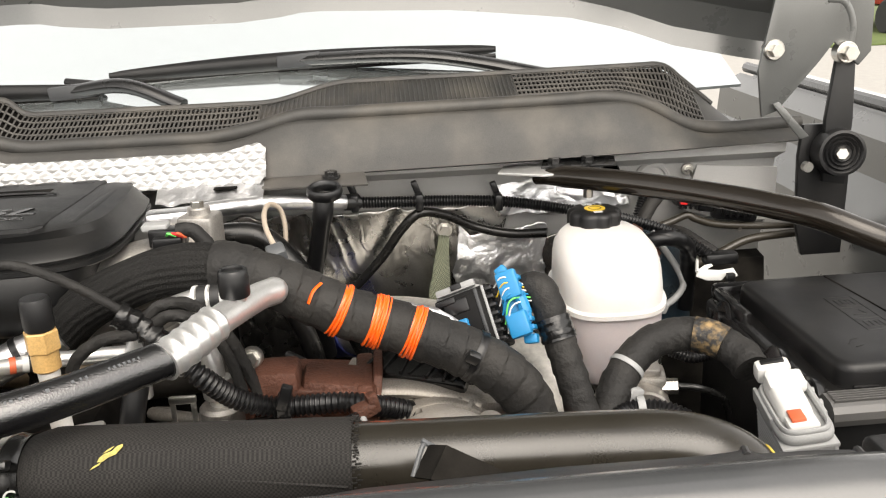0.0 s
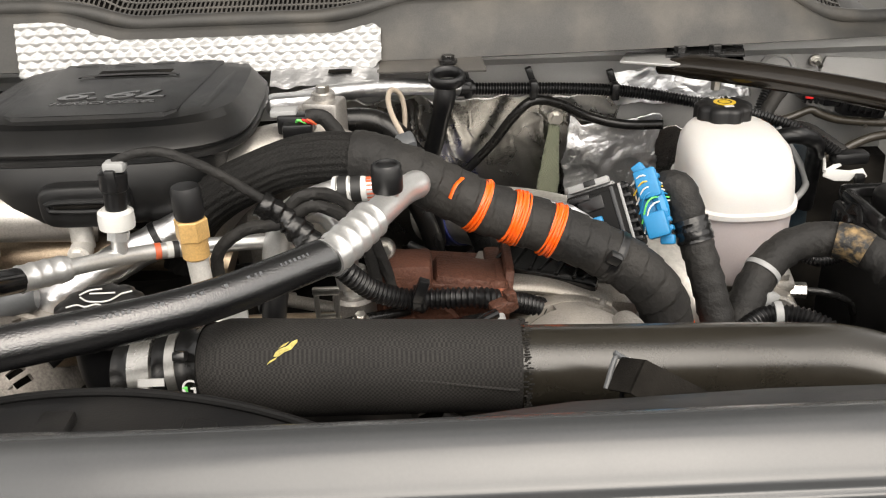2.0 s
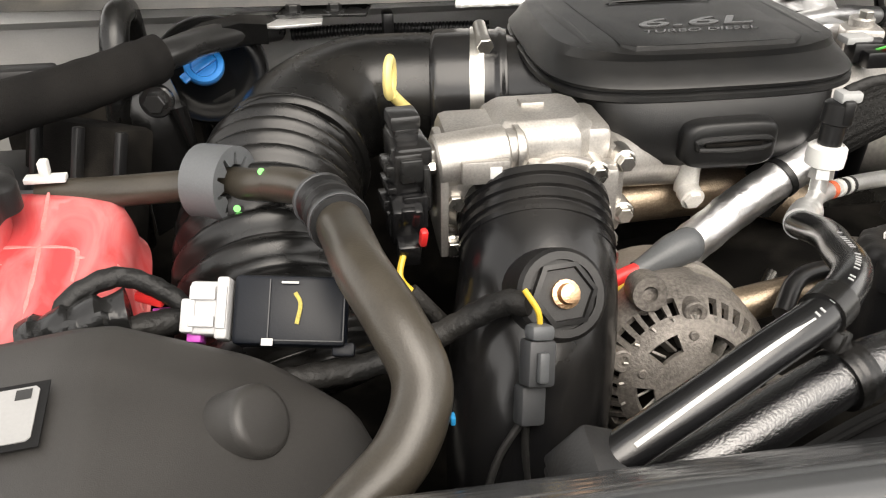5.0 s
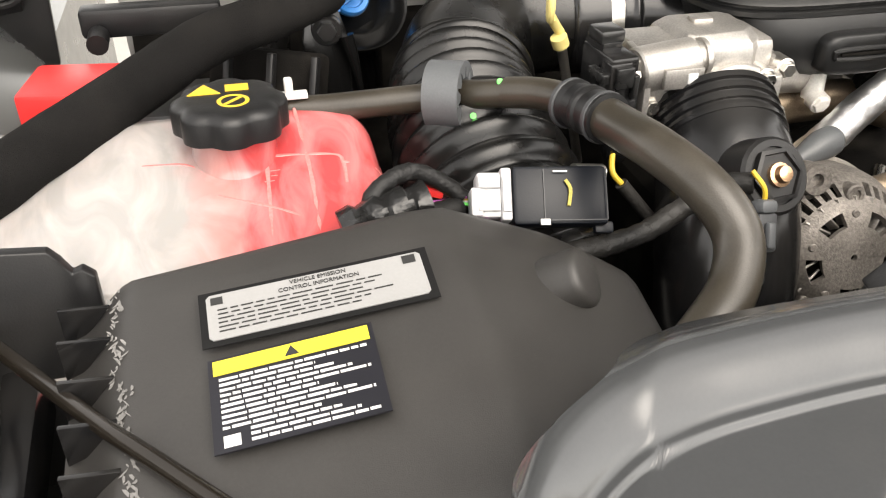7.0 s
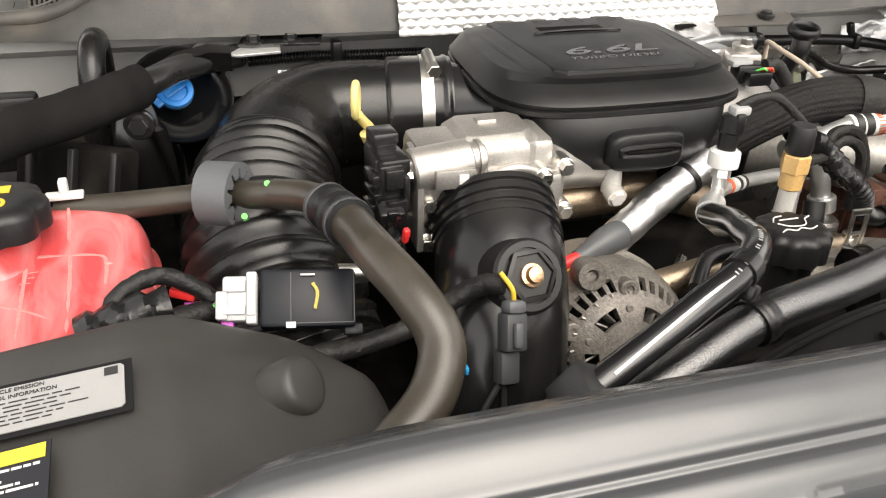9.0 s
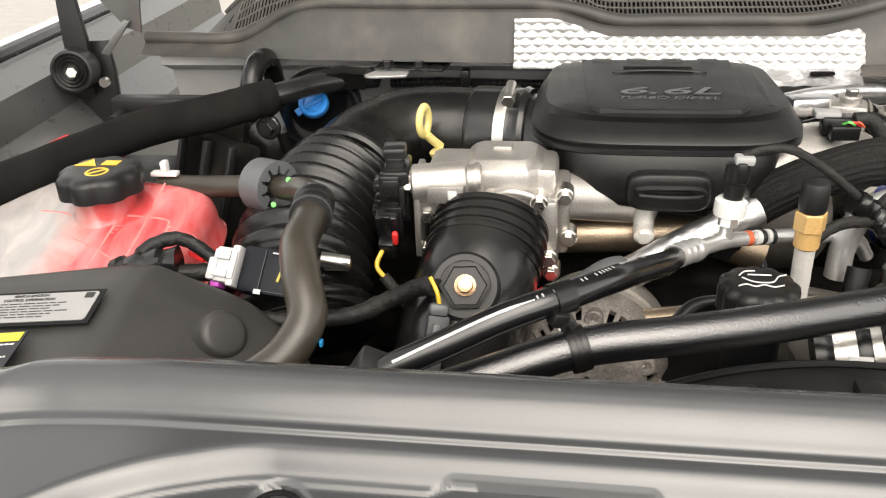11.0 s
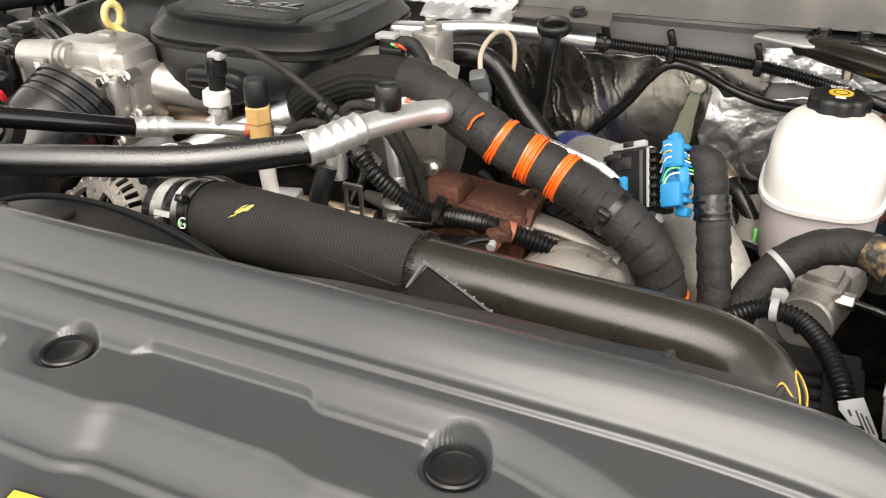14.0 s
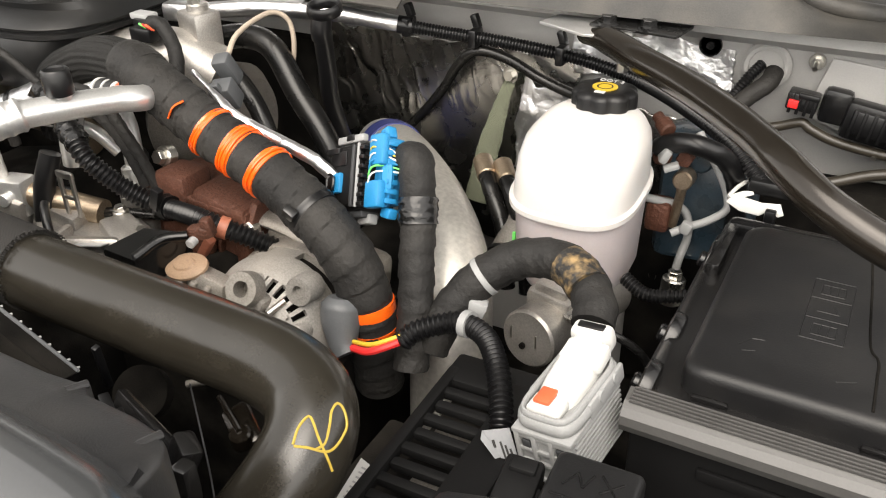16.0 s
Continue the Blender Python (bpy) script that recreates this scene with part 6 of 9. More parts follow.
part("pipe", sweep([(-0.06, 0.594, 1.282), (0.02, 0.594, 1.279), (0.10, 0.597, 1.2745), (0.17, 0.600, 1.270), (0.225, 0.600, 1.266), (0.260, 0.590, 1.260), (0.278, 0.569, 1.251), (0.279, 0.545, 1.234), (0.268, 0.522, 1.21), (0.248, 0.498, 1.175), (0.225, 0.47, 1.13)], 0.0337, 40, 0.006), PIPE_DK, cp)
scr = [sweep(p_, 0.0010, 6, 0.002) for p_ in ([(0.2883, 0.537, 1.2692), (0.2866, 0.5465, 1.2758), (0.2887, 0.5551, 1.2798), (0.2925, 0.5547, 1.2777), (0.3011, 0.5492, 1.2692), (0.3088, 0.5464, 1.2576), (0.312, 0.5458, 1.2482)],
                                               [(0.2893, 0.5368, 1.2683), (0.2977, 0.5408, 1.2672), (0.3065, 0.5472, 1.2621), (0.3093, 0.5541, 1.2611), (0.3094, 0.565, 1.2638), (0.3073, 0.5726, 1.267), (0.3021, 0.5771, 1.2741), (0.2978, 0.5765, 1.2785), (0.2984, 0.5687, 1.2777), (0.3023, 0.5598, 1.2726), (0.3045, 0.5505, 1.2661), (0.3022, 0.544, 1.2654)])]
part("scrawl", merge(*scr), OCHRE, cp, "ochre paint pen scrawl")
part("coupling", sweep([(-0.345, 0.612, 1.272), (-0.30, 0.607, 1.281), (-0.276, 0.604, 1.285)], 0.037, 32, 0.004, lambda s, n, w: 1 + 0.03 * math.cos(s * 350)), BELLOWS, cp, "black rubber coupling")
part("clamp", sweep([(-0.330, 0.610, 1.275), (-0.312, 0.608, 1.279)], 0.0395, 36, 0.004), STEEL, cp, "slotted zinc hose clamp")
part("clamp", sweep([(-0.299, 0.607, 1.281), (-0.291, 0.606, 1.283)], 0.0385, 36, 0.004), STEEL, cp)
em = frame_of(V(-0.300, 0.5705, 1.287), (1, -0.06, 0.12), (0, 0.42, 0.90))
words("E", 0.017, em @ pose(-0.024, 0, 0.003), LABEL_W, cp, 0.0004)
words("G", 0.017, em @ pose(0.012, 0.002, 0.003), LABEL_W, cp, 0.0004)
part("print_bar", rbox((-0.318, 0.573, 1.295), (0.020, 0.002, 0.006), 0.0, (-25, 0, 0)), LABEL_W, cp)
part("buckle", rbox((-0.295, 0.582, 1.312), (0.010, 0.016, 0.008), 0.002, (-30, 0, 0)), BLACK_METAL, cp)
part("green_dot", rbox((-0.292, 0.569, 1.290), (0.004, 0.002, 0.005), 0.0005), GREEN, cp)

# air scoop bracket in front of the pipe
sc = thing("scoop_bracket", (0.02, 0.50, 1.28), "black plastic bracket with serrated metal edging", "bracket")
pa, pb, pd, pc_ = V(0.022, 0.500, 1.350), V(0.1164, 0.5125, 1.2844), V(0.096, 0.494, 1.266), V(0.010, 0.486, 1.335)
nn = (pb - pa).cross(pc_ - pa).normalized() * 0.006
# Recess plate and walls take DARK, so the interior's shade is painted on.
part("plate", loft([[p - nn * 4.4 for p in (pa, pb, pd, pc_)], [p - nn * 4.0 for p in (pa, pb, pd, pc_)]]), DARK, sc)
for a_, b_ in ((pa, pb), (pc_, pa)):
    t_ = (b_ - a_).normalized()
    side_ = nn.normalized().cross(t_) * 0.0018
    part("wall", loft([[p - nn * 4.2, p, p + side_, p + side_ - nn * 4.2] for p in (a_, b_)]), DARK, sc)
part("edge", sweep([pc_, pa + V(-0.003, 0, 0.001), pa + V(0.004, 0.001, -0.003), pb], 0.0019, 8, 0.004), BOOT, sc, "pale worn edging")
part("inner_edge", sweep([pc_ + V(0.012, 0.004, -0.010), pa + V(0.008, -0.006, -0.016), pb + V(-0.004, -0.022, -0.004)], 0.0016, 8, 0.004), PLASTIC_SAT, sc)
for k in range(13):
    q = pa.lerp(pb, 0.06 + 0.076 * k)
    part("serration", merge(rod(q + V(0.0, 0.001, 0.0), q + V(0.0014, 0.0036, -0.0004), 0.0009, 8, 0.0003), rod(q + V(-0.0014, 0.001, 0.001), q + V(0.0030, 0.001, -0.002), 0.0010, 8)), GREY_PL, sc)

# ---- taped heater hose with orange bands ----
wr = thing("wrapped_hose", (0.1, 0.83, 1.1), "thick hose wound in black cloth tape with orange tape bands", "hose")
wp = [(-0.150, 0.853, 1.362), (-0.120, 0.848, 1.352), (-0.085, 0.846, 1.333), (-0.045, 0.844, 1.312), (-0.007, 0.842, 1.298), (0.021, 0.839, 1.288), (0.056, 0.833, 1.274), (0.100, 0.825, 1.252), (0.135, 0.820, 1.222), (0.154, 0.820, 1.180), (0.160, 0.822, 1.12), (0.158, 0.83, 1.06)]
part("hose", sweep(wp, 0.0278, 36, 0.002, wrapped(0.068, 0.021)), TAPE, wr, sharp=40)
line, total = cat(wp, 0.001)


def hose_band(x0, width, mt, name="orange_band", grow=0.0290, key=0):
    i = min(range(len(line)), key=lambda k: abs(line[k][0][key] - x0) + (0 if key == 0 else max(0.15 - line[k][0][0], 0) * 3))
    n = int(width / 0.001)
    pts = [line[max(i - n // 2, 0)][0], line[i][0], line[min(i + n // 2, len(line) - 1)][0]]
    return part(name, sweep(pts, grow, 30, 0.0022, lambda s, n, w: 1 + 0.012 * math.sin(s * 1400 + w) + 0.03 * noise.noise((s * 120, w * 1.2, x0 * 50)) - 0.02), mt, wr)


def strand(i, slant, grow=0.0288, sag=0.0, rr=0.0021):
    """One turn of glossy tape string round the hose."""
    p, t = line[i][0], (line[min(i + 3, len(line) - 1)][0] - line[max(i - 3, 0)][0]).normalized()
    side = t.cross(V(0, 0, 1)).normalized()
    top = side.cross(t)
    return sweep([p + t * (slant * math.sin(w + sag) + 0.0007 * noise.noise((math.cos(w) * 1.6, math.sin(w) * 1.6, sag * 9 + i * 0.37))) + (side * math.cos(w) + top * math.sin(w)) * grow for w in [2 * math.pi * k / 26 for k in range(27)]], rr, 8, 0.004, flat=0.8, up=t)


for x0, n_ in ((-0.050, 3), (-0.011, 5), (0.028, 4)):
    hose_band(x0, 0.0032 * n_, ORANGE, grow=0.0287)
    i0 = min(range(len(line)), key=lambda k: abs(line[k][0][0] - x0))
    for k in range(n_):
        part("orange_strand", strand(i0 + int(round((k - (n_ - 1) / 2) * 3.3)), 0.0030 - 0.0007 * k, 0.0278 + 0.0006 * (k % 2), 0.25 * k, 0.0017 + 0.0006 * ((k * 7 + n_) % 3) / 2), ORANGE, wr, "glossy orange tape strand")
part("tape_scrap", sweep([(-0.080, 0.816, 1.335), (-0.074, 0.820, 1.347), (-0.066, 0.828, 1.352)], 0.003, 6, 0.003, flat=0.4), ORANGE, wr)
hose_band(1.166, 0.013, ORANGE, key=2)
hose_band(1.141, 0.006, ORANGE, key=2)
hose_band(0.091, 0.008, CONDUIT, "cable_tie", 0.0296)
part("tie_head", rbox((0.086, 0.797, 1.270), (0.014, 0.010, 0.012), 0.002, (20, 30, 0)), BLACK_METAL, wr)

br = thing("braided_hose", (-0.28, 0.87, 1.2), "black braided heat sleeve over a hose", "hose")
part("hose", sweep([(-0.385, 0.905, 1.235), (-0.362, 0.890, 1.285), (-0.325, 0.877, 1.322), (-0.276, 0.872, 1.348), (-0.225, 0.868, 1.364), (-0.165, 0.858, 1.366), (-0.140, 0.852, 1.360)], 0.0255, 84, 0.0035,
                    lambda s, n, w: 1 + 0.034 * math.sin(21 * w + 0.6 * math.sin(s * 90)) + 0.035 * noise.noise((s * 20, w, 2)) + 0.03 * smooth(0.03, 0, abs(s - n * 0.8))), BRAID, br, sharp=60)

part("end_cuff", sweep([(-0.176, 0.860, 1.3665), (-0.160, 0.857, 1.3655), (-0.140, 0.852, 1.360)], 0.0282, 30, 0.004, wrapped(0.05, 0.012)), TAPE, br, "taped end of the sleeve")

# ---- connector block ----
cb = thing("connector_block", (0.12, 0.90, 1.22), "black multi-way wiring connector with bright blue lock levers", "connector")
cm = frame_of(V(0.101, 0.905, 1.262), (0.0625, -0.018, 0.028), (-0.012, 0.0450, 0.0720)) @ Matrix.Diagonal((1.12, 1.10, 1, 1))
part("body", place(rbox((0, 0, 0), (0.062, 0.066, 0.040), 0.003), cm), MATTBLK, cb)
det = [("cover", rbox((0.004, 0.0, 0.022), (0.046, 0.056, 0.010), 0.002), MATTBLK), ("top_rail", rbox((-0.008, 0.036, -0.004), (0.050, 0.006, 0.016), 0.002), GREY_PL), ("face_rail", rbox((0.018, 0.0, 0.027), (0.004, 0.060, 0.004), 0.001), DGREY_PL), ("face_rail", rbox((-0.016, 0.026, 0.028), (0.022, 0.006, 0.004), 0.001), CONDUIT), ("foot_rail", rbox((0.0, -0.036, 0.006), (0.050, 0.007, 0.024), 0.002), DGREY_PL),
       ("blue_lever", rbox((0.046, 0.004, 0.002), (0.020, 0.064, 0.026), 0.005, (0, 0, -5)), CYAN), ("blue_shell", sweep([(0.046, 0.030, 0.010), (0.056, 0.012, 0.014), (0.058, -0.008, 0.014), (0.050, -0.028, 0.010)], 0.0065, 8, 0.003), CYAN), ("blue_hook", rbox((0.046, 0.040, 0.006), (0.012, 0.012, 0.012), 0.002, (0, 0, 20)), CYAN), ("blue_hook", rbox((0.054, -0.036, 0.006), (0.014, 0.010, 0.012), 0.002, (0, 0, -15)), CYAN), ("top_tray", rbox((-0.006, 0.040, 0.012), (0.044, 0.008, 0.008), 0.002), GREY_PL), ("top_gap", rbox((-0.004, 0.041, 0.0165), (0.012, 0.006, 0.002), 0.0005), CONDUIT), ("edge_rail", rbox((0.026, 0.0, 0.0275), (0.003, 0.062, 0.003), 0.001), GREY_PL), ("foot_clip", rbox((0.018, -0.040, 0.004), (0.020, 0.010, 0.012), 0.002), GREY_PL), ("pocket", rbox((-0.006, 0.018, 0.0275), (0.026, 0.014, 0.002), 0.001), CONDUIT), ("key_frame", sweep([(-0.016, -0.014, 0.034), (-0.014, 0.002, 0.035), (-0.004, -0.002, 0.035), (-0.006, -0.014, 0.035), (-0.016, -0.014, 0.034)], 0.0016, 6, 0.002), CONDUIT), ("blue_bar", rbox((0.052, 0.022, 0.022), (0.022, 0.030, 0.010), 0.003), CYAN), ("blue_bar", rbox((0.050, -0.020, 0.022), (0.022, 0.026, 0.012), 0.003), CYAN),
       ("blue_key", rbox((-0.006, -0.006, 0.027), (0.016, 0.020, 0.010), 0.002), CYAN), ("socket", rbox((-0.010, -0.006, 0.031), (0.010, 0.014, 0.008), 0.002), CONDUIT), ("red_tab", rbox((-0.038, -0.012, 0.008), (0.012, 0.005, 0.010), 0.001), RED), ("blue_tab", rbox((-0.038, -0.004, 0.012), (0.014, 0.010, 0.010), 0.002), BLUE)]
for k in range(7):
    det.append(("rib", rbox((0.030, -0.028 + 0.009 * k, 0.024), (0.010, 0.004, 0.008), 0.001), CONDUIT))
    det.append(("tooth", rbox((0.060, -0.026 + 0.009 * k, 0.012), (0.007, 0.005, 0.014), 0.001), CYAN))
for nm, b, mt in det:
    b.transform(cm)
    part(nm, b, mt, cb)
for k, mt in enumerate((WHITE_PL, YELLOW, WHITE_PL, CYAN, GREEN, WHITE_PL)):
    part("wire", sweep([cm @ V(0.036, 0.025 - 0.010 * k, 0.020), cm @ V(0.052, 0.030 - 0.006 * k, 0.027), V(0.174, 0.893, 1.300) + V(0.002 * k, 0, -0.002 * k)], 0.0010, 6, 0.004), mt, cb)
tl = thing("taped_loom", (0.2, 0.85, 1.15), "wiring loom wound in black tape rising to the connector", "cable")
part("loom", sweep([(0.160, 0.905, 1.296), (0.172, 0.898, 1.306), (0.181, 0.888, 1.293), (0.190, 0.872, 1.258), (0.201, 0.847, 1.217), (0.212, 0.823, 1.169), (0.218, 0.80, 1.12)], 0.0185, 18, 0.004, wrapped(0.10, 0.02)), TAPE, tl)

part("end_wrap", sweep([(0.186, 0.879, 1.273), (0.189, 0.873, 1.262), (0.192, 0.867, 1.250)], 0.0205, 18, 0.003, wrapped(0.10, 0.008)), TAPE_SHINY, tl, "extra turns of glossy tape")

# ---- arched loom to the white plug ----
ar = thing("arched_loom", (0.31, 0.85, 1.15), "taped wiring loom arching to the white plug, with a zip tie", "cable")
part("loom", sweep([(0.230, 0.820, 1.140), (0.240, 0.832, 1.168), (0.260, 0.854, 1.202), (0.294, 0.876, 1.229), (0.335, 0.882, 1.240), (0.372, 0.866, 1.238), (0.394, 0.838, 1.228), (0.398, 0.82, 1.22)], 0.020, 18, 0.004, wrapped(0.08, 0.022)), TAPE, ar)
part("scuffed_tape", sweep([(0.352, 0.874, 1.2425), (0.366, 0.866, 1.2415), (0.380, 0.854, 1.2365)], 0.0206, 16, 0.003, lambda s, n, w: 1 + 0.04 * noise.noise((s * 200, w * 3, 5))), SCUFF, ar, "scuffed tan patch of tape")
part("zip_tie", sweep([(0.268, 0.861, 1.2105), (0.272, 0.864, 1.2140)], 0.0212, 20, 0.002), GREY_PL, ar, "pale zip tie")
part("zip_block", rbox((0.272, 0.842, 1.188), (0.020, 0.014, 0.018), 0.003, (0, 20, 20)), GREY_PL, ar)
part("conduit", conduit([(0.215, 0.790, 1.160), (0.228, 0.800, 1.172), (0.262, 0.817, 1.182), (0.297, 0.808, 1.184), (0.325, 0.778, 1.178), (0.345, 0.745, 1.163), (0.352, 0.730, 1.152)], 0.0115, 0.0052, 14), CONDUIT, ar, "corrugated conduit")
part("clip", sweep([(0.270, 0.818, 1.1832), (0.278, 0.817, 1.184)], 0.0135, 16, 0.003), GREY_PL, ar)
tg = frame_of(V(0.366, 0.708, 1.150), (0.80, 0.40, 0.35), (-0.5, 0.35, 0.75)) @ Matrix.Diagonal((0.82, 1, 1, 1))
tag = part("tag", prism([(-0.016, 0.023), (0.013, 0.019), (0.012, -0.019), (0.005, -0.027)], 0.001, tg), PALETAG, ar, "creased pale grey printed tag")
part("tag_fold", prism([(-0.016, 0.023), (0.005, -0.027), (0.000, -0.030), (-0.020, 0.017)], 0.001, tg @ pose(-0.0005, 0, -0.003, 0, 24, 0)), PALETAG, tag)
for k in range(3):
    part("print_bar", prism([(-0.001 + 0.0042 * k, -0.016), (0.0012 + 0.0042 * k, -0.016), (0.0006 + 0.0040 * k, 0.010 - 0.004 * k), (-0.0016 + 0.0040 * k, 0.010 - 0.004 * k)], 0.0004, tg @ pose(0, 0, 0.0009)), INK, tag)
part("print_bar", prism([(-0.009, 0.006), (-0.006, 0.006), (-0.006, 0.013), (-0.009, 0.013)], 0.0004, tg @ pose(0, 0, 0.0009)), INK, tag)
part("red_wire", sweep([(0.165, 0.775, 1.145), (0.190, 0.770, 1.153), (0.215, 0.785, 1.163)], 0.004, 8, 0.004), RED, ar)
part("yellow_wire", sweep([(0.165, 0.778, 1.151), (0.190, 0.774, 1.159), (0.215, 0.789, 1.168)], 0.0025, 8, 0.004), YELLOW, ar)

# ---- white plug ----
wp2 = thing("white_connector", (0.41, 0.75, 1.1), "large white and grey lever-lock wiring connector with an orange tab", "connector")
wm2 = frame_of(V(0.4088, 0.7439, 1.2082), (0.95, -0.13, 0.15), (0.0, 0.99, 0.08)) @ Matrix.Diagonal((0.88, 0.84, 0.92, 1))
def ring_path(ax, ay, n, cy=0.0, z=0.0):
    return [V(p.x, p.y, p.z) for p in (lambda q: q + q[:1])(oval(0, cy, z, ax, ay, n, 28))]


wd = [("base", rbox((0.0, -0.010, -0.036), (0.058, 0.100, 0.056), 0.004), GREY_PL), ("skirt", rbox((0.0, -0.010, -0.008), (0.063, 0.108, 0.006), 0.002), GREY_PL),
      ("rim", sweep(ring_path(0.0285, 0.054, 5, -0.004, 0.001), 0.0042, 10, 0.005, flat=1.6), GREY_PL), ("rim", sweep(ring_path(0.0265, 0.052, 5, -0.004, 0.009), 0.0028, 10, 0.005, flat=1.5), GREY_PL),
      ("tray", rbox((0.0, -0.004, 0.002), (0.050, 0.100, 0.006), 0.002), GREY_PL),
      ("shell", loft([oval(-0.002, 0.008, 0.004, 0.0205, 0.046, 4, 40, 0.05), oval(-0.002, 0.010, 0.014, 0.0195, 0.045, 4, 40, 0.10), oval(-0.002, 0.013, 0.022, 0.0165, 0.041, 4, 40, 0.14), oval(-0.002, 0.014, 0.0245, 0.013, 0.037, 4, 40, 0.14)]), WHITE_PL),
      ("shell_step", rbox((0.002, 0.030, 0.020), (0.044, 0.030, 0.016), 0.005, (8, 0, 0)), WHITE_PL), ("neck", rbox((-0.004, 0.060, 0.020), (0.042, 0.022, 0.024), 0.006, (8, 0, 0)), WHITE_PL),
      ("neck_gap", rbox((-0.004, 0.060, 0.0325), (0.028, 0.008, 0.003), 0.001, (8, 0, 0)), CONDUIT),
      ("lever", rbox((-0.002, -0.040, 0.010), (0.034, 0.024, 0.010), 0.003), WHITE_PL), ("orange_tab", rbox((-0.006, -0.034, 0.0165), (0.017, 0.022, 0.005), 0.002), ORANGE_PL),
      ("side_ear", rbox((0.030, 0.012, 0.0), (0.005, 0.070, 0.018), 0.002), GREY_PL), ("side_ear", rbox((-0.030, 0.012, 0.0), (0.005, 0.070, 0.018), 0.002), GREY_PL),
      ("pivot", rod((0.030, 0.0, 0.004), (0.034, 0.0, 0.004), 0.006, 16), GREY_PL), ("pivot", rod((0.030, 0.028, 0.004), (0.034, 0.028, 0.004), 0.005, 16), GREY_PL)]
for k in range(10):
    wd.append(("side_rib", rbox((0.0300, -0.008, -0.062 + 0.0056 * k), (0.003, 0.092, 0.0026), 0.0008), GREY_PL))
    wd.append(("side_rib", rbox((-0.0300, -0.008, -0.062 + 0.0056 * k), (0.003, 0.092, 0.0026), 0.0008), GREY_PL))
for x_ in (-0.027, -0.009, 0.009, 0.027):
    wd.append(("face_bar", rbox((x_, -0.0615, -0.036), (0.005, 0.005, 0.054), 0.001), GREY_PL))
for z_ in (-0.061, -0.042, -0.028, -0.012):
    wd.append(("face_bar", rbox((0.0, -0.0612, z_), (0.058, 0.004, 0.005), 0.001), GREY_PL))
for x_ in (-0.018, 0.018):
    wd.append(("face_latch", rbox((x_, -0.0608, -0.021), (0.009, 0.004, 0.008), 0.001), DGREY_PL))
for nm, b, mt in wd:
    b.transform(wm2)
    part(nm, b, mt, wp2)

# ---- fuse box and covers on the driver's side ----
fb = thing("fuse_box", (0.62, 0.92, 1.0), "black plastic fuse box with raised embossed lid", "fuse box")
part("case", rbox((0.64, 0.935, 1.10), (0.38, 0.30, 0.20), 0.008), PLASTIC, fb)
def box_ring(x0, x1, y0, y1, z, rr=0.02):
    """A rectangle with rounded corners."""
    out = []
    for cx_, cy_, w0 in ((x1 - rr, y1 - rr, 0), (x0 + rr, y1 - rr, 90), (x0 + rr, y0 + rr, 180), (x1 - rr, y0 + rr, 270)):
        for k in range(7):
            w = radians(w0 + 15 * k)
            out.append(V(cx_ + rr * math.cos(w), cy_ + rr * math.sin(w), z))
    return out


part("lid", loft([box_ring(0.484, 0.815, 0.787, 1.062, 1.190), box_ring(0.484, 0.815, 0.787, 1.062, 1.2210), box_ring(0.4848, 0.8142, 0.788, 1.061, 1.2265), box_ring(0.4875, 0.812, 0.791, 1.058, 1.2300), box_ring(0.492, 0.806, 0.796, 1.053, 1.2318), box_ring(0.52, 0.78, 0.83, 1.02, 1.2322)]), PLASTIC, fb, sharp=50)
part("rim", merge(loft([box_ring(0.455, 0.835, 0.776, 1.092, 1.188, 0.03), box_ring(0.455, 0.835, 0.776, 1.092, 1.200, 0.03), box_ring(0.459, 0.831, 0.779, 1.088, 1.2035, 0.03), box_ring(0.468, 0.822, 0.782, 1.080, 1.2035, 0.03)]), rbox((0.645, 1.085, 1.206), (0.37, 0.022, 0.026), 0.008), rbox((0.466, 1.03, 1.206), (0.016, 0.10, 0.022), 0.006)), PLASTIC_SAT, fb, sharp=40)
ez = 1.2323
ex, ey = (0.5625, 0.5975), (0.872, 0.906, 0.940, 0.974)
lid_marks = [[(ex[0], ey[0]), (ex[1], ey[0]), (ex[1], ey[3]), (ex[0], ey[3]), (ex[0], ey[0])], [(ex[0], ey[1]), (ex[1], ey[1])], [(ex[0], ey[2]), (ex[1], ey[2])]]
for y_ in (0.880, 0.948):
    lid_marks += [[(0.570, y_), (0.590, y_), (0.590, y_ + 0.017), (0.570, y_ + 0.017), (0.570, y_)], [(0.577, y_), (0.577, y_ + 0.017)], [(0.584, y_), (0.584, y_ + 0.017)]]
lid_marks += [[(0.571, 0.918), (0.589, 0.918), (0.584, 0.931)], [(0.520, 0.838), (0.528, 0.850), (0.538, 0.852)], [(0.524, 0.830), (0.534, 0.834)], [(0.598, 0.822), (0.612, 0.828)]]
for q_ in lid_marks:
    for a_, b_ in zip(q_, q_[1:]):
        part("emboss", sweep([(*a_, ez - 0.0002), (*b_, ez - 0.0002)], 0.0008, 6, 0.02), PLASTIC, fb)
part("lid_crease", sweep([(0.627, 0.797, ez), (0.626, 0.842, ez), (0.625, 0.865, ez), (0.617, 0.886, ez), (0.610, 0.98, ez), (0.604, 1.05, ez)], 0.0012, 6, 0.006), DARK, fb)
for x_ in (0.512, 0.640):
    part("lid_latch", rbox((x_, 0.784, 1.204), (0.030, 0.006, 0.010), 0.002), PLASTIC_SAT, fb)
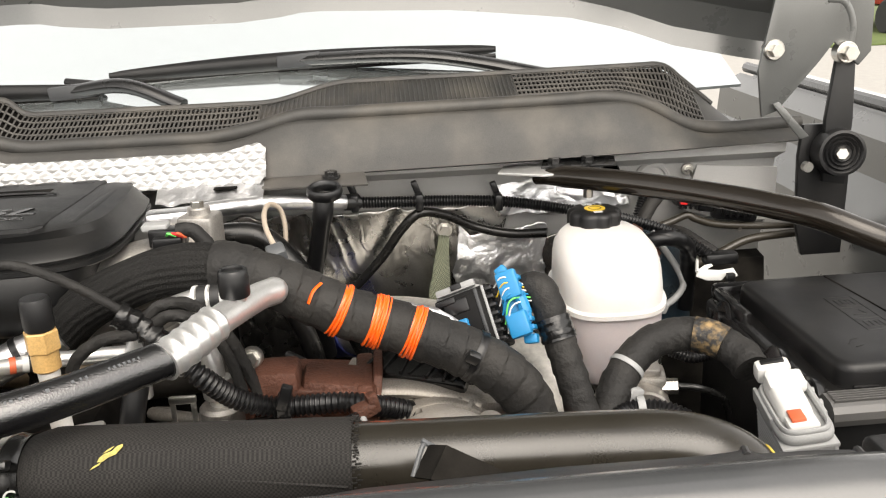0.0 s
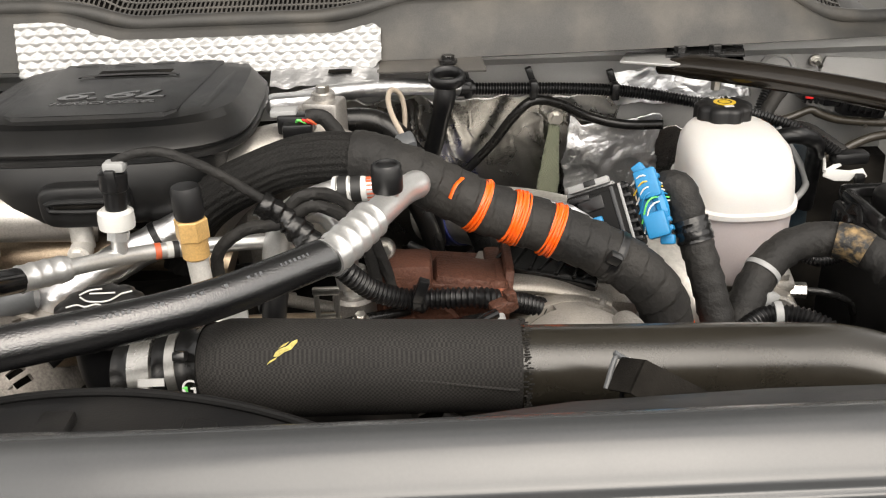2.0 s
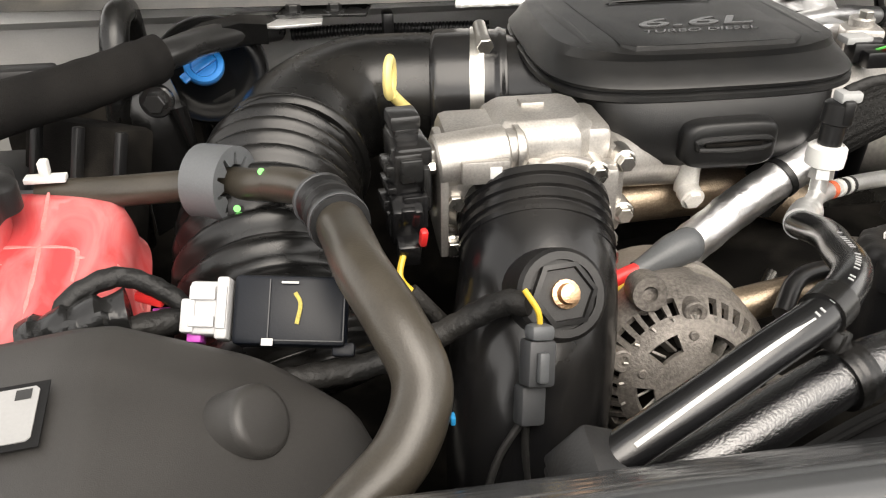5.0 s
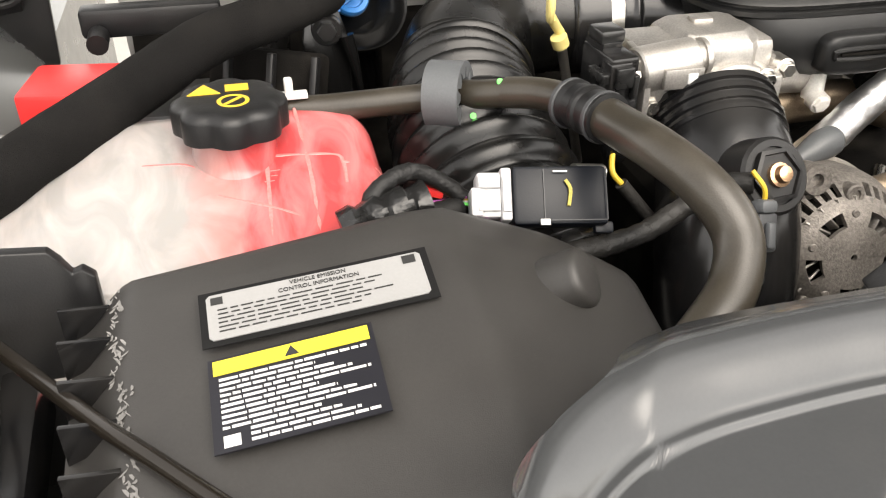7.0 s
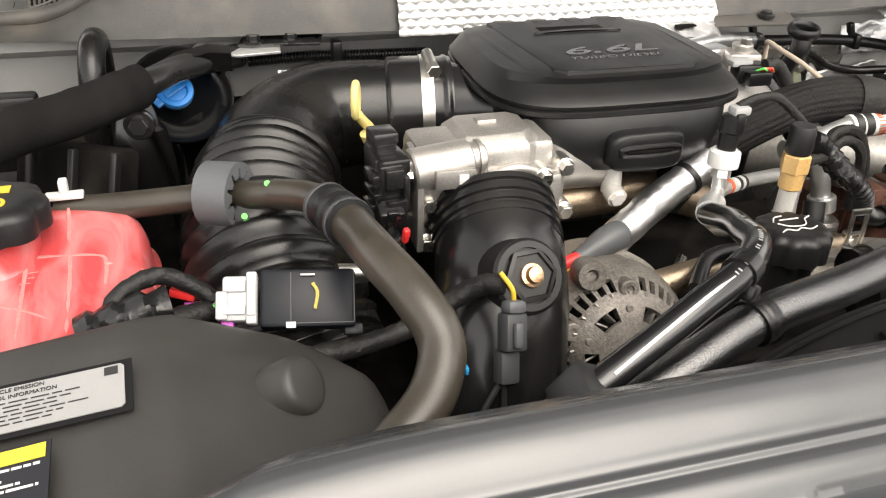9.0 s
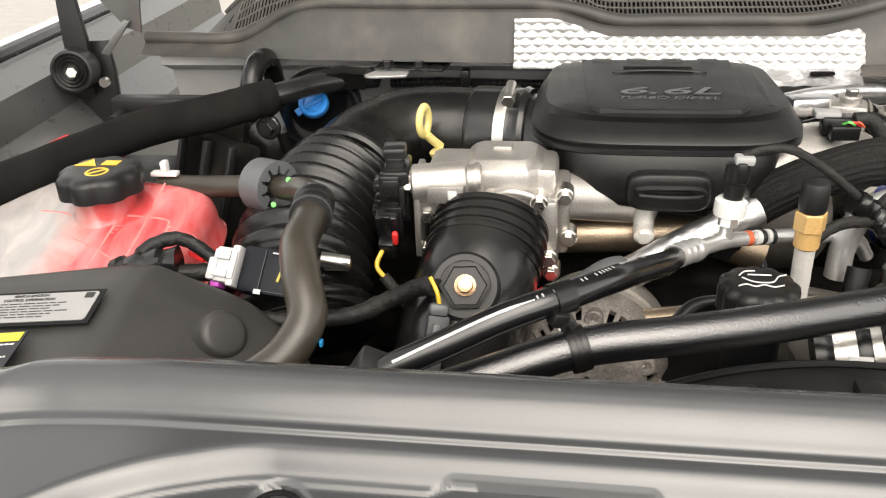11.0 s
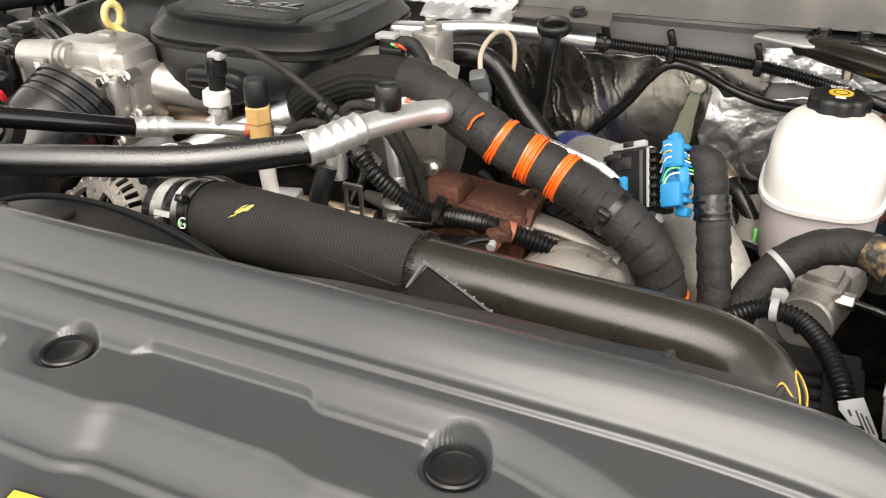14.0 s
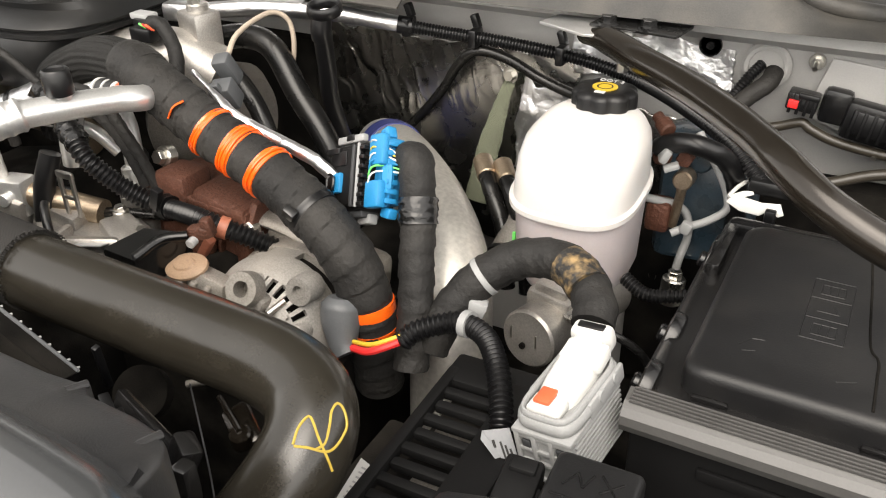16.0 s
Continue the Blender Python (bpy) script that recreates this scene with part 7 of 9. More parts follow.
part("front_rail", loft([[V(x, y, z) for y, z in ((0.752, 1.180), (0.742, 1.186), (0.7385, 1.194), (0.7395, 1.202), (0.744, 1.208), (0.750, 1.2115), (0.766, 1.2135), (0.772, 1.205), (0.772, 1.18))] for x in (0.452, 0.456, 0.84)]), RAIL, fb, "ribbed front rail", sharp=20)
for k in range(5):
    part("rail_rib", rbox((0.648, 0.7485 + 0.0038 * k, 1.2128 + 0.0005 * k), (0.384, 0.0017, 0.0026), 0.0004), RAIL, fb)
# Near-black strip paints the shade in the gap between rail and lid.
part("rail_gap", rbox((0.648, 0.7785, 1.196), (0.384, 0.012, 0.012), 0.001), DARK, fb)
part("front_wall", merge(rbox((0.646, 0.768, 1.110), (0.38, 0.012, 0.14), 0.003), rbox((0.56, 0.760, 1.150), (0.09, 0.006, 0.012), 0.002), rbox((0.70, 0.760, 1.135), (0.12, 0.006, 0.010), 0.002), rbox((0.64, 0.758, 1.168), (0.03, 0.010, 0.010), 0.002)), MATTBLK, fb)
for yy in (0.80, 0.88, 1.03):
    part("latch", merge(lathe([(0.016, 0), (0.026, 0), (0.027, 0.003), (0.027, 0.010), (0.024, 0.012), (0.016, 0.012)], 28, aim(V(0.462, yy, 1.186), (-1, 0, 0.2))), rod((0.462, yy, 1.188), (0.444, yy, 1.192), 0.009, 14, 0.002), rbox((0.456, yy + 0.030, 1.178), (0.014, 0.018, 0.030), 0.003)), PLASTIC_SAT, fb)
# Another near-black strip, standing for a shaded slot.
part("case_slot", rbox((0.60, 0.759, 1.12), (0.10, 0.006, 0.03), 0.002), DARK, fb)
fb2 = thing("terminal_cover", (0.47, 0.60, 1.1), "small black embossed cover over a battery terminal", "cover")
tm = frame_of(V(0.467, 0.6045, 1.2245), (1.0, 0.05, -0.02), (-0.03, 1.0, 0.05))
b = loft([[p + V(0, 0, z) for p in box_ring(-a, a, -c, c, 0.0, 0.006)] for a, c, z in ((0.0325, 0.0575, -0.05), (0.0325, 0.0575, -0.007), (0.0315, 0.0565, -0.003), (0.0295, 0.0545, -0.0006), (0.0275, 0.0525, 0.0))])
part("lid", place(b, tm), PLASTIC, fb2, sharp=50)
marks = [[(-0.026, 0.014), (0.026, 0.014)], [(-0.026, -0.016), (0.026, -0.016)], [(-0.010, -0.010), (0.012, -0.010), (0.012, 0.009), (-0.010, 0.009), (-0.010, -0.010)], [(-0.005, -0.006), (-0.005, 0.005), (0.006, -0.006), (0.006, 0.005)],
         [(-0.020, 0.024), (-0.012, 0.038), (-0.006, 0.026), (-0.001, 0.040)], [(0.004, 0.042), (0.020, 0.024)], [(0.006, 0.026), (0.020, 0.040)], [(-0.014, -0.044), (0.014, -0.044), (0.001, -0.024), (-0.014, -0.044)], [(-0.003, -0.044), (-0.003, -0.050), (0.005, -0.050), (0.005, -0.044)]]
for q in marks:
    for a_, b_ in zip(q, q[1:]):
        part("emboss", sweep([tm @ V(*a_, 0.0002), tm @ V(*b_, 0.0002)], 0.0010, 6, 0.02), PLASTIC_SAT, fb2)
part("bail", sweep([tm @ V(*p) for p in ((0.032, 0.022, -0.012), (0.041, 0.024, -0.012), (0.043, 0.018, -0.014), (0.042, 0.000, -0.018), (0.033, -0.004, -0.018))], 0.0022, 8, 0.004), PLASTIC_SAT, fb2)
part("side_block", rbox((0.405, 0.560, 1.180), (0.060, 0.085, 0.08), 0.010, (0, -8, 10)), PLASTIC, fb2)
part("plug", merge(rbox((0.412, 0.628, 1.198), (0.030, 0.048, 0.034), 0.004, (0, 4, 8)), rbox((0.412, 0.640, 1.216), (0.020, 0.014, 0.006), 0.002, (0, 4, 8)), rbox((0.429, 0.622, 1.200), (0.004, 0.016, 0.020), 0.001)), MATTBLK, fb2)
gt = thing("slotted_tray", (0.30, 0.72, 1.08), "black slotted plastic battery tray lid", "tray")
gm2 = frame_of(V(0.300, 0.690, 1.138), (1.0, 0.02, 0.02), (-0.02, 1.0, 0.0))
part("frame", place(merge(rbox((-0.027, -0.02, 0), (0.012, 0.26, 0.014), 0.003), rbox((0.052, -0.02, 0), (0.040, 0.26, 0.014), 0.003), rbox((0.018, 0.112, -0.001), (0.104, 0.044, 0.014), 0.005)), gm2), MATTBLK, gt)
for k in range(9):
    part("slat", place(rbox((0.006 + 0.003 * (k % 2), 0, 0), (0.060, 0.0110, 0.010), 0.003), gm2 @ pose(0, 0.078 - 0.0205 * k, -0.001)), MATTBLK, gt)
# Near-black well paints the shade in the slots; case added to carry the label.
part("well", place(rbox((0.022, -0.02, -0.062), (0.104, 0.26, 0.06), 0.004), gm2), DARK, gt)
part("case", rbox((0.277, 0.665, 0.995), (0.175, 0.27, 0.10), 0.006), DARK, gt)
lab = part("label", prism([(0.197, 0.731), (0.2160, 0.7250), (0.2155, 0.650), (0.2085, 0.655)], 0.0012, pose(0, 0, 1.0455)), LABEL_W, gt, "white paper label")
for k in range(8):
    y_ = 0.719 - 0.0066 * k
    part("print_bar", prism([(0.2045 + 0.0009 * k, y_), (0.2125 + 0.0001 * k, y_ - 0.0010), (0.2125 + 0.0001 * k, y_ + 0.0016), (0.2045 + 0.0009 * k, y_ + 0.0022)], 0.0004, pose(0, 0, 1.0464)), GREY_PL, lab)
part("rusty_nut", place(rod((-0.012, -0.080, -0.024), (-0.012, -0.080, -0.012), 0.012, 12), gm2), RUST, gt)
part("clip_strip", place(rbox((0.02, -0.02, -0.018), (0.05, 0.012, 0.004), 0.001), gm2), CAST_DULL, gt)
part("clip_strip", place(rbox((0.01, 0.045, -0.018), (0.05, 0.010, 0.004), 0.001), gm2), CAST_DULL, gt)

# ---- brake fluid reservoir and master cylinder ----
rs = thing("brake_reservoir", (0.30, 1.05, 1.11), "translucent white brake fluid reservoir with black cap", "reservoir")


def res_ring(cx, cy, z, ax, ay, n=2.6, slope=0.0):
    return oval(cx, cy, z, ax * 0.945, ay * 0.95, n, 48, slope)


part("lower_tank", loft([res_ring(0.302, 1.050, 1.118, 0.045, 0.055), res_ring(0.302, 1.050, 1.124, 0.060, 0.066), res_ring(0.300, 1.052, 1.145, 0.069, 0.073, 3), res_ring(0.299, 1.056, 1.236, 0.073, 0.078, 3, slope=0.10)]), PINKISH, rs)
part("seam_flange", loft([res_ring(0.298, 1.056, 1.230, 0.075, 0.081, 3, slope=0.14), res_ring(0.298, 1.056, 1.232, 0.0785, 0.0845, 3, slope=0.14), res_ring(0.298, 1.056, 1.238, 0.0785, 0.0845, 3, slope=0.14), res_ring(0.298, 1.056, 1.240, 0.075, 0.081, 3, slope=0.14)]), WHITE_TANK, rs)
part("upper_tank", loft([res_ring(0.298, 1.056, 1.238, 0.074, 0.080, 3, slope=0.14), res_ring(0.298, 1.057, 1.258, 0.0738, 0.079, 2.9, slope=0.14), res_ring(0.298, 1.060, 1.278, 0.0730, 0.075, 2.8, slope=0.14), res_ring(0.298, 1.066, 1.293, 0.0700, 0.068, 2.7, slope=0.12), res_ring(0.298, 1.078, 1.304, 0.0610, 0.057, 2.5, slope=0.08), res_ring(0.298, 1.095, 1.310, 0.050, 0.044, 2.3), res_ring(0.297, 1.112, 1.312, 0.036, 0.033, 2)]), WHITE_TANK, rs, sharp=60)
rc = knob_cap("cap", (0.297, 1.118, 1.307), 0.0380, 0.0245, rs, PLASTIC, 9, "black ribbed cap with yellow symbol")
part("disc", lathe([(0.0, 0), (0.0145, 0), (0.0145, 0.0008), (0.0, 0.0008)], 28, pose(0.297, 1.116, 1.3316)), YELLOW, rc)
part("ring", sweep([(0.297 + 0.0085 * math.cos(w), 1.116 + 0.0085 * math.sin(w), 1.3326) for w in [2 * math.pi * k / 20 for k in range(21)]], 0.0009, 6, 0.003, flat=0.3), INK, rc)
words("DOT 3", 0.010, pose(0.298, 1.138, 1.3318), LABEL_W, rc, 0.0003)
part("symbol", rbox((0.297, 1.098, 1.3318), (0.012, 0.006, 0.0008), 0), LABEL_W, rc)
part("bracket", rbox((0.300, 1.03, 1.108), (0.05, 0.05, 0.02), 0.005), CAST, rs)
part("level_mark", rbox((0.232, 1.02, 1.165), (0.004, 0.004, 0.018), 0.001), GREEN, rs)
mc = thing("master_cylinder", (0.31, 0.94, 1.09), "cast aluminium brake master cylinder below the reservoir", "cylinder")
part("cylinder", lathe([(0.003, 0), (0.0305, 0), (0.0330, 0.003), (0.0330, 0.05), (0.030, 0.056), (0.034, 0.066), (0.034, 0.16), (0.02, 0.165)], 40, aim(V(0.306, 0.893, 1.126), (0.22, 1, -0.10))), CAST, mc, "smooth machined cylinder end")
part("boss", merge(rbox((0.318, 0.950, 1.146), (0.058, 0.050, 0.034), 0.008, (0, 0, -12)), rbox((0.318, 0.948, 1.166), (0.040, 0.036, 0.012), 0.003, (0, 0, -12))), CAST, mc)
part("pipe_nut", hexnut((0.336, 0.93, 1.148), (0.356, 0.925, 1.149), 0.010), STEEL, mc)
part("pipe", sweep([(0.355, 0.925, 1.149), (0.385, 0.92, 1.145), (0.42, 0.93, 1.12), (0.44, 0.95, 1.06)], 0.0045, 10, 0.006), BLACK_METAL, mc)
part("drill_mark", rod((0.301, 0.8900, 1.117), (0.3015, 0.8935, 1.117), 0.0035, 12), DARK, mc)
for dx_ in (-0.018, 0.013):
    part("stamped_bar", rbox((0.304 + dx_, 0.8925 - 0.2 * dx_, 1.128), (0.0020, 0.0016, 0.016), 0.0004), STEEL, mc)
bl = thing("brake_lines", (0.40, 1.1, 1.1), "bent grey metal brake lines beside the reservoir", "pipe")
part("line", sweep([(0.350, 1.130, 1.198), (0.368, 1.142, 1.191), (0.386, 1.154, 1.184), (0.399, 1.163, 1.168), (0.404, 1.160, 1.142), (0.400, 1.150, 1.116), (0.398, 1.148, 1.100)], 0.0052, 12, 0.004), GREY_PL, bl)
part("line", sweep([(0.398, 1.172, 1.274), (0.403, 1.170, 1.267), (0.430, 1.165, 1.229), (0.443, 1.160, 1.204), (0.444, 1.155, 1.189), (0.427, 1.142, 1.177), (0.406, 1.135, 1.167), (0.390, 1.126, 1.159)], 0.0050, 12, 0.004), GREY_PL, bl)
part("line_clip", rbox((0.406, 1.132, 1.168), (0.014, 0.012, 0.016), 0.003, (0, 20, 0)), GREY_PL, bl)
part("fitting", merge(rod((0.398, 1.148, 1.086), (0.396, 1.144, 1.050), 0.015, 18, 0.002), hexnut((0.398, 1.148, 1.084), (0.398, 1.148, 1.096), 0.009)), STEEL, bl)
part("sensor_loom", conduit([(0.372, 1.005, 1.160), (0.40, 0.995, 1.152), (0.43, 1.0, 1.155), (0.46, 1.01, 1.16)], 0.0085), CONDUIT, bl)
bb = thing("brake_booster", (0.36, 1.24, 1.1), "dark hydraulic brake booster with a black hose and clip", "booster")
part("housing", rbox((0.410, 1.225, 1.175), (0.12, 0.08, 0.17), 0.015, (-8, 0, 8)), BOOSTER, bb)
part("boss", rod((0.405, 1.19, 1.235), (0.403, 1.175, 1.236), 0.015, 20, 0.002), BOOSTER, bb)
part("boss", rod((0.440, 1.19, 1.16), (0.440, 1.178, 1.16), 0.009, 14, 0.001), BOOSTER, bb)
part("hose", sweep([(0.362, 1.135, 1.262), (0.380, 1.125, 1.275), (0.405, 1.12, 1.280), (0.438, 1.135, 1.262), (0.452, 1.16, 1.215), (0.455, 1.17, 1.15)], 0.0120, 18, 0.003, ribbed(0.0035, 0.05)), CONDUIT, bb)
part("hose_clip", merge(rbox((0.373, 1.120, 1.262), (0.010, 0.022, 0.018), 0.003, (0, 25, 20)), rbox((0.383, 1.115, 1.250), (0.018, 0.012, 0.007), 0.002, (0, -20, 20))), GREY_PL, bb, "pale spring hose clip")
for bm_ in (merge(rod((0.358, 1.15, 1.288), (0.370, 1.138, 1.282), 0.010, 12, 0.002), rod((0.350, 1.156, 1.292), (0.360, 1.148, 1.287), 0.007, 10)), rod((0.372, 1.14, 1.25), (0.362, 1.13, 1.255), 0.011, 12, 0.002), hexnut((0.392, 1.15, 1.252), (0.392, 1.135, 1.252), 0.010), rbox((0.368, 1.15, 1.17), (0.03, 0.03, 0.04), 0.006)):
    part("rusty_fitting", bm_, RUST, bb, "rust-red fitting")
part("valve", merge(rod((0.393, 1.16, 1.222), (0.393, 1.135, 1.225), 0.012, 14, 0.002), sweep([(0.393, 1.14, 1.22), (0.392, 1.14, 1.20), (0.386, 1.145, 1.16)], 0.006, 10, 0.004)), HEAT, bb, "bronze valve fitting")

# ---- cross braces ----
b2 = thing("cross_brace", (0.45, 1.05, 1.3), "black steel tube brace from firewall to fender", "brace", "cross braces")
part("tube", sweep([(0.240, 1.222, 1.356), (0.270, 1.194, 1.361), (0.3285, 1.1289, 1.3655), (0.4075, 1.0571, 1.3646), (0.475, 0.985, 1.3620), (0.517, 0.930, 1.3590), (0.555, 0.899, 1.3455), (0.6027, 0.8845, 1.3274), (0.6616, 0.8782, 1.3098), (0.74, 0.868, 1.290)], 0.0165, 20, 0.006, lambda s, n, w: 1 - 0.45 * smooth(0.05, 0, s) * abs(math.sin(w)) + 0.25 * smooth(0.05, 0, s) * abs(math.cos(w))), BROWN_METAL, b2)
part("stud", hexnut((0.30, 1.165, 1.352), (0.30, 1.165, 1.335), 0.007), STEEL, b2)
b3 = thing("cross_brace", (-1.1, 1.05, 1.3), "black steel tube brace wrapped in black knitted fabric", "brace", "cross braces")
part("tube", sweep([(-0.875, 1.222, 1.356), (-0.915, 1.185, 1.362), (-0.955, 1.135, 1.3675), (-0.9895, 1.0798, 1.3695), (-1.03, 1.047, 1.366)], 0.0165, 20, 0.006), BLACK_METAL, b3)
part("wrap", sweep([(-0.9945, 1.0780, 1.3690), (-1.0612, 1.0200, 1.3614), (-1.1362, 0.9604, 1.3583), (-1.2051, 0.8782, 1.3458), (-1.2839, 0.7961, 1.3277), (-1.345, 0.735, 1.310)], 0.0255, 26, 0.0020, lambda s, n, w: 1 + 0.05 * noise.noise((s * 30, w, 8)) - 0.05 * smooth(0.012, 0, s) + 0.022 * math.sin(s * 210 + 1.2 * math.sin(w)) * smooth(0.11, 0.05, s)), KNIT, b3, "knitted black fabric wrap")


def strut_plate(x, lab):
    p = thing("brace_bracket", (x, 1.21, 1.36), lab, "bracket", "brace brackets")
    part("silver_plate", prism([(-0.075, -0.012), (-0.01, -0.034), (0.045, -0.028), (0.05, 0.02), (-0.06, 0.02)], 0.004, frame_of(V(x, 1.220, 1.3665), (1, 0, 0), (0, 1, 0.1)), 0.001), ALU, p)
    part("black_plate", prism([(-0.01, -0.012), (0.10, -0.02), (0.11, 0.02), (0.0, 0.02)], 0.004, frame_of(V(x, 1.222, 1.3715), (1, 0, 0), (0, 1, 0.1)), 0.001), BLACK_METAL, p)
    for dx in (0.012, 0.062):
        part("bolt", merge(rod((x + dx, 1.218, 1.373), (x + dx, 1.218, 1.377), 0.014, 18), hexnut((x + dx, 1.218, 1.376), (x + dx, 1.218, 1.385), 0.0095)), BLACK_METAL, p)
    return p


strut_plate(0.250, "silver and black steel brace bracket bolted to the cowl edge")
strut_plate(-0.865, "silver and black steel brace bracket bolted to the cowl edge")
nb = thing("cowl_tab", (-0.06, 1.19, 1.38), "dusty grey cowl mounting tab with nut", "bracket")
part("tab", prism([(-0.09, -0.012), (0.06, -0.016), (0.055, 0.02), (-0.09, 0.02)], 0.004, frame_of(V(-0.075, 1.190, 1.374), (1, 0, 0), (0, 1, 0.35)), 0.001), GRID, nb)
part("nut", merge(rod((-0.067, 1.192, 1.380), (-0.067, 1.192, 1.384), 0.013, 18), hexnut((-0.067, 1.192, 1.383), (-0.067, 1.192, 1.390), 0.009)), BLACK_METAL, nb)

# ---- black dipstick, firewall harness ----
bd = thing("dipstick", (-0.09, 1.15, 1.1), "black plastic transmission dipstick with ring handle", "dipstick")
part("ring", sweep([(-0.072 + 0.020 * math.cos(a), 1.094 + 0.018 * math.sin(a), 1.384 + 0.004 * math.sin(a)) for a in [2 * math.pi * k / 14 for k in range(15)]], 0.0042, 10, 0.004, flat=1.9), CONDUIT, bd)
part("handle", sweep([(-0.074, 1.090, 1.376), (-0.076, 1.088, 1.358), (-0.078, 1.092, 1.348)], 0.014, 12, 0.005), CONDUIT, bd)
part("tube", sweep([(-0.077, 1.092, 1.352), (-0.088, 1.11, 1.30), (-0.10, 1.13, 1.24), (-0.09, 1.16, 1.12)], 0.0125, 14, 0.008), CONDUIT, bd)
fh = thing("firewall_harness", (0.1, 1.26, 1.28), "corrugated black wiring harness clipped along the firewall", "cable")
part("foil_sleeve", sweep([(-0.305, 1.105, 1.352), (-0.22, 1.140, 1.358), (-0.14, 1.185, 1.350), (-0.055, 1.235, 1.332), (-0.04, 1.243, 1.328)], 0.0115, 16, 0.006, lambda s, n, w: 1 + 0.06 * noise.noise((s * 60, w, 0))), FOIL, fh, "crinkled foil sleeve")
part("conduit", conduit([(-0.045, 1.240, 1.329), (0.017, 1.252, 1.323), (0.093, 1.262, 1.318), (0.166, 1.270, 1.311), (0.225, 1.276, 1.302), (0.300, 1.262, 1.290), (0.37, 1.21, 1.285), (0.43, 1.17, 1.27), (0.48, 1.14, 1.24)], 0.0095, 0.0046, 14), CONDUIT, fh)
part("collar", sweep([(-0.052, 1.236, 1.331), (-0.033, 1.244, 1.328)], 0.0125, 16, 0.004), CONDUIT, fh)
for p in ((-0.038, 1.243, 1.328), (0.060, 1.258, 1.320), (0.184, 1.270, 1.309)):
    part("clip", merge(rbox(V(*p), (0.012, 0.026, 0.026), 0.003), rbox(V(*p) + V(-0.004, 0.01, 0.020), (0.010, 0.012, 0.020), 0.002, (0, -20, 0))), CONDUIT, fh)
cf = thing("firewall_cable", (0.1, 1.27, 1.2), "smooth grey-black cable looping over the firewall", "cable")
part("cable", sweep([(-0.10, 1.285, 1.130), (-0.06, 1.285, 1.165), (-0.003, 1.272, 1.228), (0.030, 1.262, 1.275), (0.060, 1.262, 1.300), (0.100, 1.275, 1.291), (0.150, 1.285, 1.265), (0.205, 1.280, 1.252), (0.26, 1.26, 1.256)], 0.0075, 14, 0.006), BELLOWS, cf)

# ---- foil on the firewall ----
def crumple(name, x0, x1, z0, z1, y, mt, lab, seed, amp=0.012, lean=0.0, drawn=False):
    bm_ = bmesh.new()
    nx_, nz_ = (150, 90) if drawn else (84, 62)
    gg = []
    for i in range(nx_ + 1):
        row = []
        for j in range(nz_ + 1):
            x, z = x0 + (x1 - x0) * i / nx_, z0 + (z1 - z0) * j / nz_
            q = V(x * 11, z * 9, seed)
            d = amp * (1.1 * noise.voronoi(q * 0.9)[0][0] + 0.5 * noise.voronoi(q * 2.2)[0][0] + 0.12 * noise.noise(q * 6.0))
            if drawn:
                d = amp * (0.5 * noise.noise(q * 0.5) + 0.5 * max(0.0, 0.25 - abs(noise.noise(((x + 0.35 * z) * 60, (z - 0.35 * x) * 5, seed)))) * smooth(-0.1, 0.3, noise.noise(q * 0.6)))
            x += 0.0 if drawn else 0.0022 * noise.noise((x * 210, z * 190, seed))
            z += 0.0 if drawn else 0.0022 * noise.noise((x * 190, z * 230, seed + 9))
            cut = 0.010 * noise.noise((x * 30, z * 30, seed + 4))
            row.append(bm_.verts.new((x + cut, y - d + lean * (j / nz_), z + cut)))
        gg.append(row)
    for a, b_ in zip(gg, gg[1:]):
        for j in range(nz_):
            bm_.faces.new((a[j], a[j + 1], b_[j + 1], b_[j]))
    bmesh.ops.recalc_face_normals(bm_, faces=bm_.faces)
    ob = solid(name, bm_, mt, lab, "insulation", sharp=28 if drawn else 16)
    md = ob.modifiers.new("thick", "SOLIDIFY")
    md.thickness = 0.002
    return ob


crumple("foil_insulation", -0.24, 0.20, 0.98, 1.296, 1.307, FOIL_DK, "crinkled dark foil insulation on the firewall", 3, 0.013, drawn=True)
crumple("foil_insulation", 0.18, 0.34, 0.98, 1.235, 1.300, FOIL_DK, "crinkled foil insulation behind the brake reservoir", 9, 0.012, lean=0.006, drawn=True)
pad = crumple("foil_insulation", 0.190, 0.402, 1.278, 1.360, 1.312, FOIL, "bright foil pad under the brace bracket", 17, 0.011, lean=0.012)
part("fastener", merge(lathe([(0.0, 0.004), (0.005, 0.004), (0.006, 0.0), (0.012, 0.0), (0.013, 0.003), (0.0145, 0.003), (0.0145, 0.0)], 20, aim(V(0.371, 1.300, 1.339), (0, -1, 0)))), PLASTIC_SAT, pad, "black push-in fastener")
crumple("foil_insulation", -0.82, -0.70, 1.22, 1.32, 1.285, FOIL, "crumpled bright foil behind the intake elbow", 23, 0.02)
crumple("foil_insulation", 0.115, 0.262, 1.125, 1.258, 1.290, FOIL, "bright crinkled foil sheet behind the ground strap", 31, 0.010, lean=0.008)
ws = thing("ground_strap", (0.09, 1.30, 1.1), "frayed green-grey braided ground strap bolted to the firewall", "strap")
part("strap", sweep([(0.100, 1.296, 1.258), (0.094, 1.278, 1.225), (0.085, 1.255, 1.165), (0.072, 1.235, 1.08)], 0.016, 12, 0.006, lambda s, n, w: 0.55 + 0.55 * smooth(0, 0.12, s) + 0.1 * noise.noise((s * 60, w, 1)), flat=0.35, up=(0, 1, 0)), GAUZE, ws)
